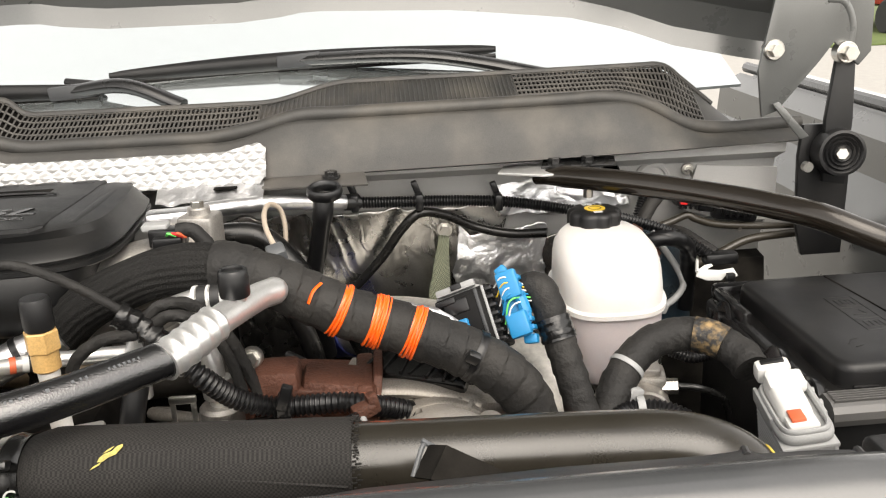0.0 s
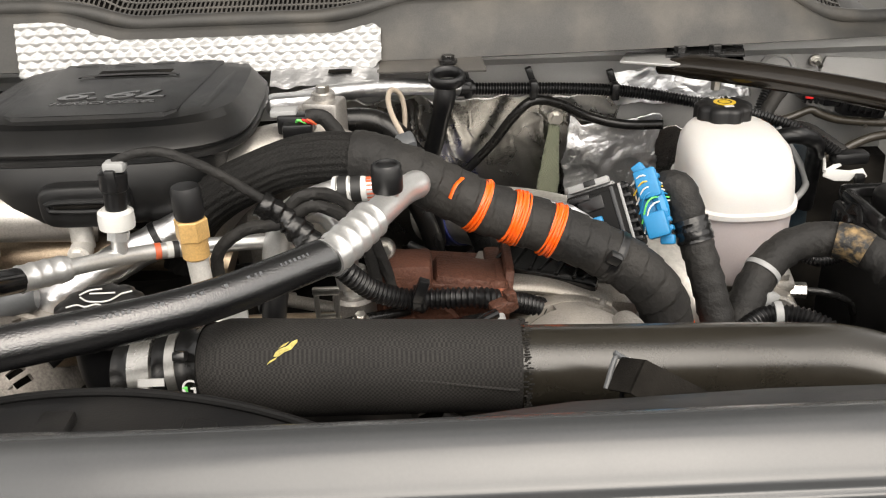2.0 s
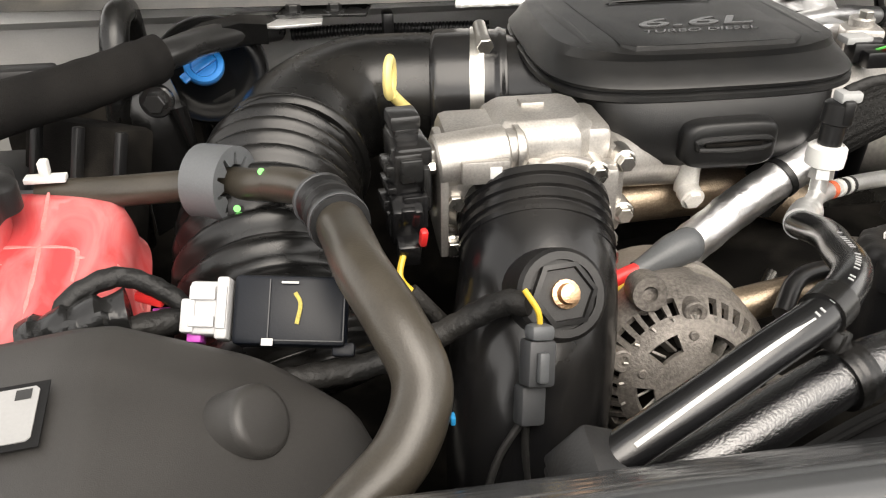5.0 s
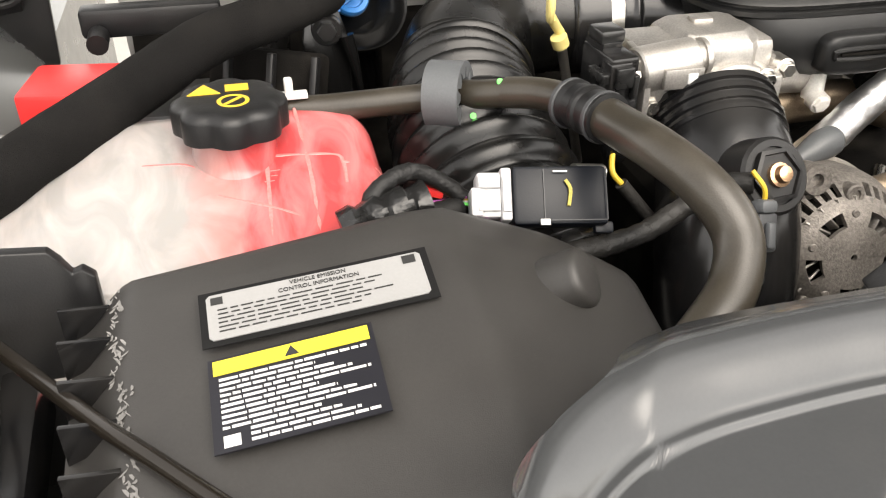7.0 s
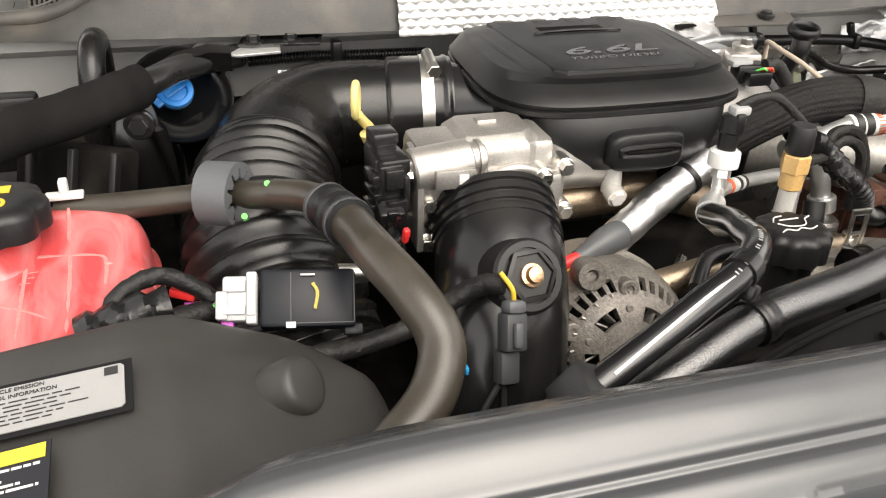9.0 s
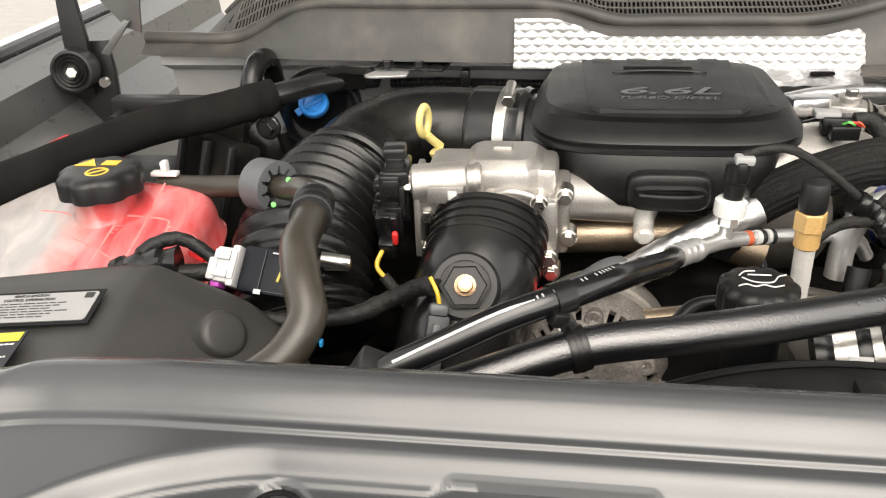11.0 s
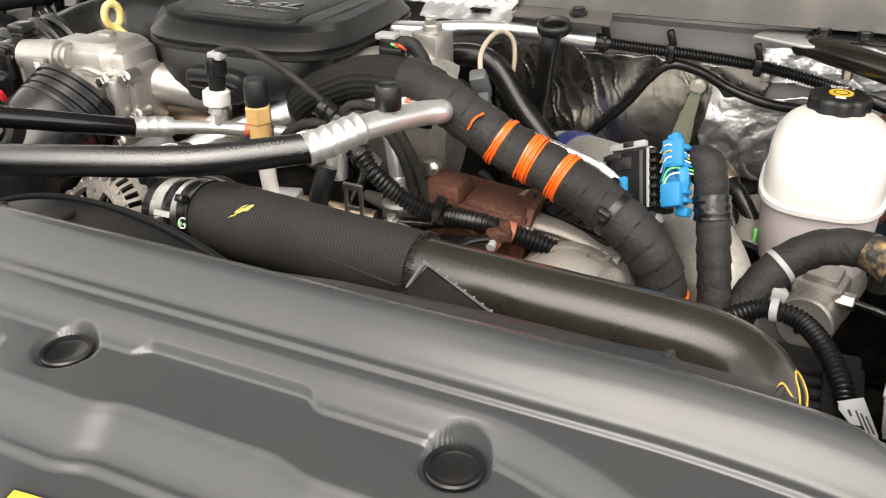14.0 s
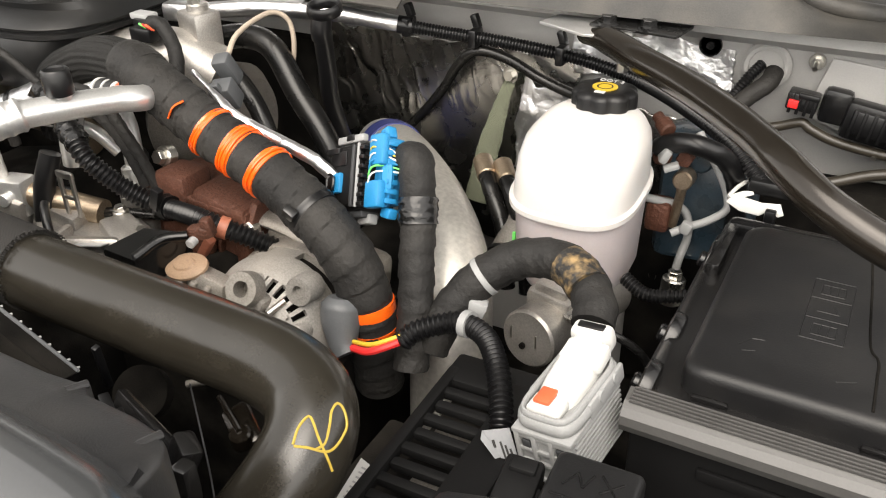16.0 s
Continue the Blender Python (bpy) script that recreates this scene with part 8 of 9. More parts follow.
part("bolt", merge(rod((0.101, 1.305, 1.262), (0.100, 1.290, 1.262), 0.012, 16), hexnut((0.100, 1.292, 1.262), (0.100, 1.282, 1.262), 0.008)), STEEL, ws)

# ---- loose cord, small plugs, black hoses behind the cover ----
tc2 = thing("tan_cord", (-0.13, 1.07, 1.25), "tan wire loop standing behind the hoses", "cable")
part("cord", sweep([(-0.128, 0.968, 1.352), (-0.140, 1.00, 1.366), (-0.146, 1.045, 1.374), (-0.142, 1.078, 1.3755), (-0.131, 1.093, 1.362), (-0.128, 1.095, 1.33), (-0.135, 1.09, 1.28)], 0.0033, 10, 0.004), TANLOOM, tc2)
part("plug", merge(rbox((-0.124, 0.960, 1.338), (0.022, 0.020, 0.040), 0.004, (28, -12, 15)), rbox((-0.118, 0.946, 1.312), (0.028, 0.024, 0.034), 0.003, (28, -12, 15)), rbox((-0.117, 0.932, 1.318), (0.014, 0.008, 0.030), 0.002, (28, -12, 15))), BOOT, tc2)
bh = thing("heater_hose", (-0.09, 1.06, 1.1), "smooth black heater hose dropping behind the engine", "hose", "heater hoses")
part("hose", sweep([(-0.260, 1.070, 1.325), (-0.20, 1.082, 1.336), (-0.152, 1.080, 1.326), (-0.105, 1.065, 1.275), (-0.055, 1.05, 1.225), (-0.025, 1.04, 1.16), (-0.02, 1.04, 1.08)], 0.0165, 18, 0.008), BELLOWS, bh)
bh2 = thing("heater_hose", (-0.12, 1.0, 1.1), "smooth black heater hose dropping behind the engine", "hose", "heater hoses")
part("hose", sweep([(-0.24, 1.03, 1.315), (-0.18, 1.025, 1.305), (-0.13, 1.01, 1.27), (-0.10, 1.0, 1.21), (-0.085, 1.0, 1.12)], 0.0125, 16, 0.008), BELLOWS, bh2)

# ---- turbo inlet casting and valve right of the cover ----
im = thing("intake_manifold", (-0.27, 0.98, 1.2), "smooth cast aluminium intake elbow beside the engine cover", "manifold")
part("elbow", sweep([(-0.37, 0.93, 1.275), (-0.330, 0.95, 1.312), (-0.290, 0.975, 1.325), (-0.240, 1.00, 1.322), (-0.20, 1.02, 1.30)], 0.040, 30, 0.008), CAST, im)
part("valve_block", merge(rbox((-0.222, 1.025, 1.345), (0.045, 0.04, 0.075), 0.005, (0, 0, -15)), rod((-0.222, 1.025, 1.38), (-0.222, 1.025, 1.392), 0.014, 16, 0.002)), CAST, im)
part("bracket", rbox((-0.262, 1.045, 1.372), (0.06, 0.03, 0.025), 0.006, (0, 0, 10)), FOIL, im)
part("bolt", hexnut((-0.222, 1.02, 1.39), (-0.222, 1.02, 1.40), 0.008), STEEL, im)
ep = thing("valve_plug", (-0.25, 0.97, 1.36), "grey and black wiring plug with red and green wires", "connector")
part("plug", merge(rbox((-0.248, 0.968, 1.372), (0.040, 0.026, 0.022), 0.003, (0, 0, -8)), rbox((-0.245, 0.952, 1.368), (0.034, 0.018, 0.018), 0.003)), CONDUIT, ep)
part("latch", rbox((-0.262, 0.972, 1.384), (0.030, 0.02, 0.008), 0.002), GREY_PL, ep)
for k, mt in enumerate((GREEN, RED, ORANGE_PL)):
    part("wire", sweep([(-0.247 + 0.005 * k, 0.955, 1.376), (-0.242 + 0.005 * k, 0.945, 1.382), (-0.232 + 0.004 * k, 0.95, 1.375)], 0.0016, 6, 0.003), mt, ep)
part("loom", sweep([(-0.235, 0.955, 1.382), (-0.215, 0.955, 1.380), (-0.195, 0.95, 1.350), (-0.185, 0.93, 1.315), (-0.180, 0.91, 1.29)], 0.009, 12, 0.004, wrapped(0.1, 0.015)), TAPE, ep)

# ---- foil-wrapped and heat-tinted pipes under the cover ----
fp = thing("foil_pipe", (-0.44, 0.84, 1.15), "foil-wrapped pipe with a black tie below the engine cover", "pipe")
part("pipe", sweep([(-0.58, 0.795, 1.195), (-0.500, 0.815, 1.236), (-0.43, 0.842, 1.268), (-0.350, 0.868, 1.300)], 0.0195, 22, 0.004, lambda s, n, w: 1 + 0.07 * noise.noise((s * 70, w * 1.3, 4))), FOIL, fp)
part("tie", sweep([(-0.392, 0.854, 1.2835), (-0.386, 0.856, 1.2860)], 0.0208, 16, 0.003), CONDUIT, fp)
hp = thing("exhaust_pipe", (-0.5, 0.9, 1.1), "heat-tinted steel pipe under the engine cover", "pipe")
part("pipe", sweep([(-0.60, 0.90, 1.245), (-0.50, 0.905, 1.248), (-0.40, 0.91, 1.245), (-0.33, 0.905, 1.225)], 0.024, 22, 0.01), HEAT, hp)
fr = thing("fuel_rail", (-0.42, 0.76, 1.1), "heat-tinted steel rail between the valve covers", "pipe")
part("rail", sweep([(-0.52, 0.735, 1.215), (-0.42, 0.745, 1.225), (-0.30, 0.775, 1.215), (-0.20, 0.80, 1.200)], 0.016, 18, 0.01), HEAT, fr)
part("line", sweep([(-0.46, 0.70, 1.235), (-0.43, 0.73, 1.250), (-0.38, 0.745, 1.245), (-0.35, 0.76, 1.215)], 0.0085, 10, 0.005), CONDUIT, fr)

# ---- loom down the middle ----
ml = thing("engine_loom", (-0.1, 0.81, 1.18), "corrugated wiring loom with taped junctions across the engine", "cable")
part("knot", sweep([(-0.268, 0.806, 1.342), (-0.245, 0.806, 1.325), (-0.222, 0.798, 1.303), (-0.205, 0.792, 1.29)], 0.0135, 14, 0.003, wrapped(0.22, 0.012)), TAPE_SHINY, ml)
part("conduit", conduit([(-0.212, 0.794, 1.296), (-0.190, 0.788, 1.275), (-0.163, 0.805, 1.240), (-0.130, 0.817, 1.221), (-0.095, 0.818, 1.219), (-0.055, 0.812, 1.222), (-0.025, 0.820, 1.212), (0.010, 0.838, 1.194), (0.04, 0.85, 1.175)], 0.0122, 0.0058, 16), CONDUIT, ml)
part("tie", sweep([(-0.122, 0.818, 1.2205), (-0.108, 0.818, 1.2195)], 0.0145, 14, 0.003, wrapped(0.2, 0.01)), CONDUIT, ml)
part("tie_tail", rbox((-0.113, 0.806, 1.236), (0.012, 0.010, 0.028), 0.002, (0, 20, 0)), CONDUIT, ml)
part("clip", merge(sweep([(-0.033, 0.816, 1.216), (-0.024, 0.820, 1.2125)], 0.0128, 14, 0.002), rbox((-0.045, 0.803, 1.193), (0.010, 0.012, 0.030), 0.002, (0, 35, 0))), TERRA, ml, "terracotta plastic clip")
for k, pts_ in enumerate(([(-0.245, 0.808, 1.33), (-0.225, 0.815, 1.345), (-0.19, 0.82, 1.338), (-0.165, 0.825, 1.30), (-0.150, 0.835, 1.25), (-0.14, 0.84, 1.21)], [(-0.24, 0.806, 1.325), (-0.215, 0.81, 1.335), (-0.185, 0.815, 1.318), (-0.168, 0.825, 1.28), (-0.16, 0.835, 1.23)],
                        [(-0.250, 0.800, 1.322), (-0.285, 0.790, 1.320), (-0.310, 0.785, 1.300), (-0.315, 0.79, 1.27)])):
    part("branch", sweep(pts_, 0.0065, 10, 0.004, wrapped(0.12, 0.014)), TAPE, ml)

# ---- rusty manifold, valve cover parts ----
ru = thing("exhaust_manifold", (-0.10, 0.89, 1.05), "rust-brown cast iron exhaust manifold", "manifold")
part("casting", merge(rbox((-0.105, 0.895, 1.165), (0.150, 0.09, 0.115), 0.014, (0, 6, 0)), rbox((-0.06, 0.87, 1.205), (0.085, 0.06, 0.05), 0.010, (0, 10, 0)), rbox((-0.125, 0.86, 1.205), (0.05, 0.05, 0.09), 0.008)), RUST, ru)
for k in range(4):
    part("casting_rib", rbox((-0.155 + 0.030 * k, 0.8475, 1.186 - 0.003 * k), (0.006, 0.010, 0.085), 0.002, (0, 6, 0)), RUST, ru)
part("casting_ledge", rbox((-0.105, 0.846, 1.222), (0.120, 0.014, 0.010), 0.003, (0, 6, 0)), RUST, ru)
part("casting_plate", rbox((-0.075, 0.8455, 1.185), (0.030, 0.005, 0.024), 0.002, (0, 6, 0)), RUST, ru)
part("side_flange", prism([(-0.040, -0.055), (0.045, -0.060), (0.055, 0.020), (0.030, 0.050), (-0.030, 0.046), (-0.048, 0.010)], 0.010, frame_of(V(-0.026, 0.885, 1.185), (0, 1, 0), (0.15, 0, 1)), 0.002), RUST, ru, "rust-brown bolted flange")
part("flange", merge(rbox((-0.03, 0.885, 1.165), (0.02, 0.09, 0.12), 0.005), rod((-0.10, 0.845, 1.17), (-0.10, 0.835, 1.17), 0.03, 22, 0.003)), RUST, ru)
for p in ((-0.152, 0.86, 1.258), (-0.02, 0.84, 1.2)):
    part("bolt", merge(rod(V(*p) + V(0, 0.015, -0.004), V(*p), 0.0125, 16, 0.002), hexnut(V(*p), V(*p) - V(0, 0.009, -0.002), 0.0085)), STEEL, ru)
vc = thing("valve_cover", (0.03, 0.82, 1.1), "weathered aluminium valve cover with black ribbed insert", "valve cover")
part("cover", merge(rbox((0.060, 0.885, 1.165), (0.150, 0.05, 0.05), 0.012, (0, 8, 0)), sweep([(-0.02, 0.875, 1.205), (0.04, 0.87, 1.200), (0.10, 0.86, 1.185)], 0.018, 14, 0.008, flat=0.5)), CAST_DULL, vc)
part("pale_casting", merge(rbox((0.028, 0.884, 1.186), (0.150, 0.034, 0.036), 0.006, (0, 7, -20)), rbox((-0.046, 0.905, 1.195), (0.020, 0.050, 0.050), 0.005, (0, 10, -15)), rbox((0.070, 0.862, 1.178), (0.050, 0.022, 0.030), 0.005, (8, 7, -20)), rod((0.012, 0.872, 1.196), (0.010, 0.864, 1.206), 0.009, 14, 0.002)), CAST_DUST, vc, "pale dusty cast flange")
for k in range(5):
    part("cast_finger", rbox((0.034 + 0.013 * k, 0.862 - 0.0045 * k, 1.190 - 0.0020 * k), (0.006, 0.012, 0.026), 0.002, (10, 7, -20)), CAST_DUST, vc)
part("insert", rbox((0.036, 0.900, 1.212), (0.118, 0.06, 0.018), 0.006, (14, 7, -18)), GLOSSBLK, vc)
for k in range(7):
    part("insert_rib", rbox((-0.012 + 0.016 * k, 0.913 - 0.0052 * k, 1.2275 - 0.0020 * k), (0.004, 0.05, 0.006), 0.001, (14, 7, -40 + 9 * (k % 3))), GLOSSBLK, vc)
part("red_collar", merge(rbox((-0.0301, 0.7850, 1.2256), (0.026, 0.016, 0.016), 0.004, (0, -12, 20)), rbox((-0.0211, 0.7880, 1.2319), (0.012, 0.014, 0.022), 0.003, (0, -12, 20))), RUST, vc, "rust-red strap head")
part("peg", rod((-0.0331, 0.7780, 1.2186), (-0.0321, 0.7680, 1.2171), 0.0055, 12, 0.001), GREY_PL, vc, "pale plastic peg")
part("tall_pipe", merge(sweep([(-0.252, 0.866, 1.304), (-0.218, 0.866, 1.304), (-0.203, 0.862, 1.290), (-0.194, 0.855, 1.262), (-0.186, 0.847, 1.205)], 0.0118, 18, 0.004), rod((-0.190, 0.851, 1.243), (-0.187, 0.848, 1.222), 0.0175, 20, 0.002)), ALU, vc)
ip = thing("injection_pump", (-0.19, 0.78, 1.1), "cast aluminium pump housing with small pipes", "pump")
part("housing", merge(prism([(-0.285, 0.762), (-0.272, 0.800), (-0.190, 0.832), (-0.095, 0.795), (-0.085, 0.765), (-0.150, 0.728), (-0.225, 0.733)], 0.075, pose(0, 0, 1.118), 0.006), prism([(-0.270, 0.768), (-0.255, 0.798), (-0.215, 0.800), (-0.205, 0.760)], 0.022, pose(0, 0, 1.186), 0.005), prism([(-0.190, 0.780), (-0.175, 0.815), (-0.110, 0.790), (-0.130, 0.750)], 0.016, pose(0, 0, 1.188), 0.006),
                      rod((-0.187, 0.847, 1.15), (-0.187, 0.847, 1.214), 0.024, 20, 0.004), rbox((-0.160, 0.742, 1.190), (0.070, 0.018, 0.030), 0.005, (-20, 0, 26)), rbox((-0.205, 0.742, 1.192), (0.010, 0.030, 0.026), 0.003, (0, 0, 10))), CAST, ip)
part("data_plate", rbox((-0.146, 0.733, 1.2055), (0.034, 0.020, 0.001), 0, (-22, 0, 26)), PALETAG, ip, "small pale printed label")
for p in ((-0.262, 0.776, 1.208), (-0.225, 0.792, 1.208), (-0.116, 0.780, 1.203), (-0.178, 0.806, 1.204)):
    part("bolt", merge(rod(V(*p) - V(0, 0, 0.003), V(*p) + V(0, 0, 0.002), 0.0095, 16, 0.001), hexnut(V(*p) + V(0, 0, 0.001), V(*p) + V(0, -0.001, 0.008), 0.0065)), STEEL, ip)
uc = part("clip", merge(*[rbox((-0.206 + dx_, 0.766, 1.236), (0.005, 0.004, 0.050), 0.001) for dx_ in (-0.010, 0.010)], rbox((-0.206, 0.766, 1.2625), (0.027, 0.005, 0.009), 0.002), rbox((-0.206, 0.766, 1.234), (0.022, 0.003, 0.005), 0.001)), STEEL, ip, "stamped steel clip")
part("side_fitting", merge(rbox((-0.304, 0.768, 1.215), (0.036, 0.030, 0.046), 0.004, (0, 0, 14)), rod((-0.304, 0.752, 1.216), (-0.302, 0.744, 1.217), 0.008, 14, 0.001)), ALU, ip)
part("dark_drain", sweep([(-0.235, 0.752, 1.226), (-0.226, 0.744, 1.224), (-0.215, 0.735, 1.214), (-0.205, 0.728, 1.195)], 0.0052, 10, 0.003), CONDUIT, ip)
part("black_pipe", sweep([(-0.255, 0.79, 1.27), (-0.262, 0.775, 1.23), (-0.27, 0.765, 1.16)], 0.0125, 14, 0.008), CONDUIT, ip)
ap = thing("alternator_strap", (0.0, 0.71, 1.22), "black strap and tan cap on the alternator", "bracket")
part("cover", loft([[V(*a) + V(0, 0, dz) for a in ((-0.1018, 0.7151, 1.2220), (-0.0896, 0.7622, 1.2260), (-0.0386, 0.7771, 1.2260), (-0.0644, 0.7210, 1.2140))] for dz in (-0.035, -0.006, 0.0)]), GLOSSBLK, ap, "glossy black terminal cover", sharp=40)
part("ridge", sweep([V(*a) for a in ((-0.0664, 0.7232, 1.2150), (-0.0571, 0.7539, 1.2240), (-0.0379, 0.7732, 1.2240))], 0.0060, 10, 0.006), GLOSSBLK, ap)
part("tan_cap", lathe([(0.0, 0.0), (0.026, 0.0), (0.026, 0.006), (0.022, 0.011), (0.014, 0.012), (0.012, 0.016), (0.0, 0.017)], 24, pose((-0.0267, 0.7550, 1.1976)[0], (-0.0267, 0.7550, 1.1976)[1], (-0.0267, 0.7550, 1.1976)[2], 22, -10, 0) @ Matrix.Diagonal((1.1, 0.7, 0.5, 1))), TANCAP, ap, "tan plastic cap")
eyeb = part("cast_bracket", merge(rbox((-0.0636, 0.7620, 1.1803), (0.075, 0.030, 0.030), 0.007, (-12, 4, 6)), rbox((0.0041, 0.7560, 1.1876), (0.050, 0.026, 0.022), 0.006, (-12, 10, 0)), rbox((0.0659, 0.7500, 1.1785), (0.022, 0.022, 0.036), 0.006, (-12, 24, 0))), CAST_DULL, ap, "dusty cast aluminium mounting bracket")
part("eye", lathe([(0.0085, -0.010), (0.0175, -0.010), (0.0185, -0.007), (0.0185, 0.007), (0.0175, 0.010), (0.0085, 0.010), (0.0085, -0.010)], 28, aim(V(*(0.0617, 0.7450, 1.2029)), (0.12, -0.85, 0.50))), CAST_DULL, eyeb)
for a in ((-0.0297, 0.7480, 1.1801), (-0.0109, 0.7480, 1.1821), (0.0075, 0.7480, 1.1806)):
    part("fin", rbox(V(*a), (0.008, 0.026, 0.022), 0.003, (-12, 18, 10)), CAST_DULL, eyeb)
part("bolt", rod((0.0855, 0.7450, 1.1802), (0.0921, 0.7650, 1.1859), 0.0036, 10), STEEL, ap)
gb = thing("alternator_boot", (0.125, 0.795, 1.13), "grey rubber terminal boot on a red battery cable", "boot", "terminal boots")
part("boot", sweep([(0.140, 0.800, 1.185), (0.142, 0.792, 1.165), (0.150, 0.780, 1.145), (0.158, 0.775, 1.135)], 0.0220, 18, 0.004, lambda s, n, w: 1.0 - 0.40 * smooth(n * 0.3, n, s) - 0.35 * smooth(0.007, 0, s)), BOOT, gb)
gb2 = thing("alternator_boot", (-0.54, 0.72, 1.26), "grey rubber terminal boot on a red battery cable", "boot", "terminal boots")
part("boot", sweep([(-0.500, 0.790, 1.257), (-0.515, 0.787, 1.257), (-0.540, 0.780, 1.250), (-0.562, 0.774, 1.243)], 0.0165, 18, 0.004, lambda s, n, w: 1.0 - 0.42 * smooth(n * 0.3, n, s) - 0.25 * smooth(0.006, 0, s)), BOOT, gb2)
part("cable", sweep([(-0.550, 0.776, 1.247), (-0.580, 0.768, 1.242), (-0.612, 0.758, 1.228), (-0.64, 0.745, 1.20), (-0.65, 0.735, 1.16)], 0.0070, 12, 0.005), RED, gb2, "red battery cable")
part("stripe_wire", sweep([(-0.550, 0.769, 1.242), (-0.580, 0.761, 1.236), (-0.612, 0.751, 1.222), (-0.64, 0.738, 1.195)], 0.0026, 8, 0.005), YELLOW, gb2)

# ---- polished down-pipe with blue coupler ----
sp = thing("steel_downpipe", (0.18, 0.96, 0.95), "brushed bare steel charge pipe with blue silicone coupler", "pipe")
part("pipe", sweep([(-0.10, 1.255, 1.125), (-0.05, 1.21, 1.142), (0.041, 1.104, 1.174), (0.12, 1.02, 1.180), (0.178, 0.955, 1.165), (0.210, 0.905, 1.125), (0.222, 0.875, 1.05), (0.222, 0.87, 0.95)], 0.045, 36, 0.008), BRUSHED, sp)
part("coupler", sweep([(-0.075, 1.232, 1.133), (-0.06, 1.219, 1.1385), (-0.046, 1.2045, 1.1435)], 0.048, 32, 0.006, lambda s, n, w: 1 + 0.02 * math.cos(s * 400)), INDIGO, sp, "indigo silicone coupler")
oc = thing("oil_cooler_hoses", (0.13, 1.05, 1.1), "two black braided lines with bronze fittings", "hose")
for dx in (0.0, 0.028):
    part("line", sweep([(0.155 + dx, 1.10, 1.20), (0.175 + dx, 1.075, 1.19), (0.205 + dx, 1.05, 1.15), (0.215 + dx, 1.04, 1.08)], 0.011, 14, 0.005, ribbed(0.004, 0.06)), BELLOWS, oc)
    part("fitting", rod((0.140 + dx, 1.12, 1.208), (0.160 + dx, 1.095, 1.198), 0.013, 14, 0.002), HEAT, oc)

# ---- cylinder beside the reservoir ----
ds = thing("round_solenoid", (0.235, 1.02, 1.1), "black-capped cylindrical solenoid beside the reservoir", "solenoid")
part("body", rod((0.225, 1.10, 1.17), (0.222, 1.025, 1.135), 0.024, 24, 0.003), CAST_DULL, ds)
part("end", rod((0.222, 1.026, 1.136), (0.2215, 1.018, 1.132), 0.0255, 24, 0.002), CONDUIT, ds)

# ---- firewall fittings on the driver's side ----
ff = thing("steering_grommet", (0.44, 1.30, 1.3), "pale ring grommet with conduit through the firewall", "grommet")
part("ring", lathe([(0.0205, 0), (0.030, 0), (0.030, 0.004), (0.026, 0.008), (0.0215, 0.007), (0.0205, 0.004)], 32, aim(V(0.441, 1.306, 1.321), (0, -1, 0))), BODY, ff)
# Solid near-black disc: the opening's depth is only painted.
part("hole", rod((0.441, 1.309, 1.321), (0.441, 1.303, 1.321), 0.0208, 24), DARK, ff, "dark opening")
part("loom", sweep([(0.452, 1.300, 1.316), (0.448, 1.282, 1.306), (0.428, 1.268, 1.288), (0.410, 1.255, 1.262), (0.400, 1.24, 1.22)], 0.0115, 16, 0.004, wrapped(0.06, 0.012)), TAPE, ff)
part("conduit", conduit([(0.436, 1.302, 1.324), (0.422, 1.280, 1.306), (0.408, 1.268, 1.280), (0.398, 1.255, 1.25)], 0.0075), CONDUIT, ff)
fp2 = thing("firewall_plate", (0.53, 1.29, 1.27), "unpainted plate with two black plugs on the firewall", "bracket")
part("plate", prism([(-0.036, 0.041), (0.10, 0.030), (0.10, -0.060), (0.020, -0.057), (-0.056, -0.034)], 0.006, frame_of(V(0.55, 1.308, 1.30), (1, 0, 0), (0, 0, 1)), 0.002), BODY, fp2)
pl1 = part("plug", rbox((0.492, 1.287, 1.290), (0.036, 0.026, 0.022), 0.003, (0, 6, 0)), CONDUIT, fp2)
for k in range(4):
    part("rib", rbox((0.480 + 0.009 * k, 1.276, 1.290 - 0.001 * k), (0.004, 0.008, 0.026), 0.001, (0, 6, 0)), CONDUIT, pl1)
part("latch", rbox((0.500, 1.272, 1.300), (0.024, 0.008, 0.007), 0.002, (0, 6, 0)), CONDUIT, pl1)
part("plug_seat", rbox((0.529, 1.293, 1.287), (0.034, 0.022, 0.044), 0.007, (0, 6, 0)), PLASTIC_SAT, fp2)
part("lock", rbox((0.483, 1.270, 1.290), (0.012, 0.005, 0.010), 0.001, (0, 6, 0)), RED, pl1, "red lock tab")
pl2 = part("plug", rbox((0.577, 1.290, 1.272), (0.074, 0.026, 0.048), 0.007, (0, 8, 0)), CONDUIT, fp2)
part("plug_face", rbox((0.572, 1.274, 1.276), (0.046, 0.012, 0.030), 0.004, (0, 8, 0)), CONDUIT, pl2)
for k in range(5):
    part("rib", rbox((0.552 + 0.011 * k, 1.268, 1.278 - 0.0015 * k), (0.004, 0.006, 0.034), 0.001, (0, 8, 0)), CONDUIT, pl2)
for p in ((0.498, 1.304, 1.335), (0.583, 1.300, 1.238)):
    part("stud", merge(rod(p, V(*p) - V(0, 0.004, 0), 0.010, 18, 0.001), hexnut(V(*p) - V(0, 0.003, 0), V(*p) - V(0, 0.010, 0), 0.006), rod(V(*p) - V(0, 0.009, 0), V(*p) - V(0, 0.022, 0.004), 0.0032, 10)), STEEL, fp2)
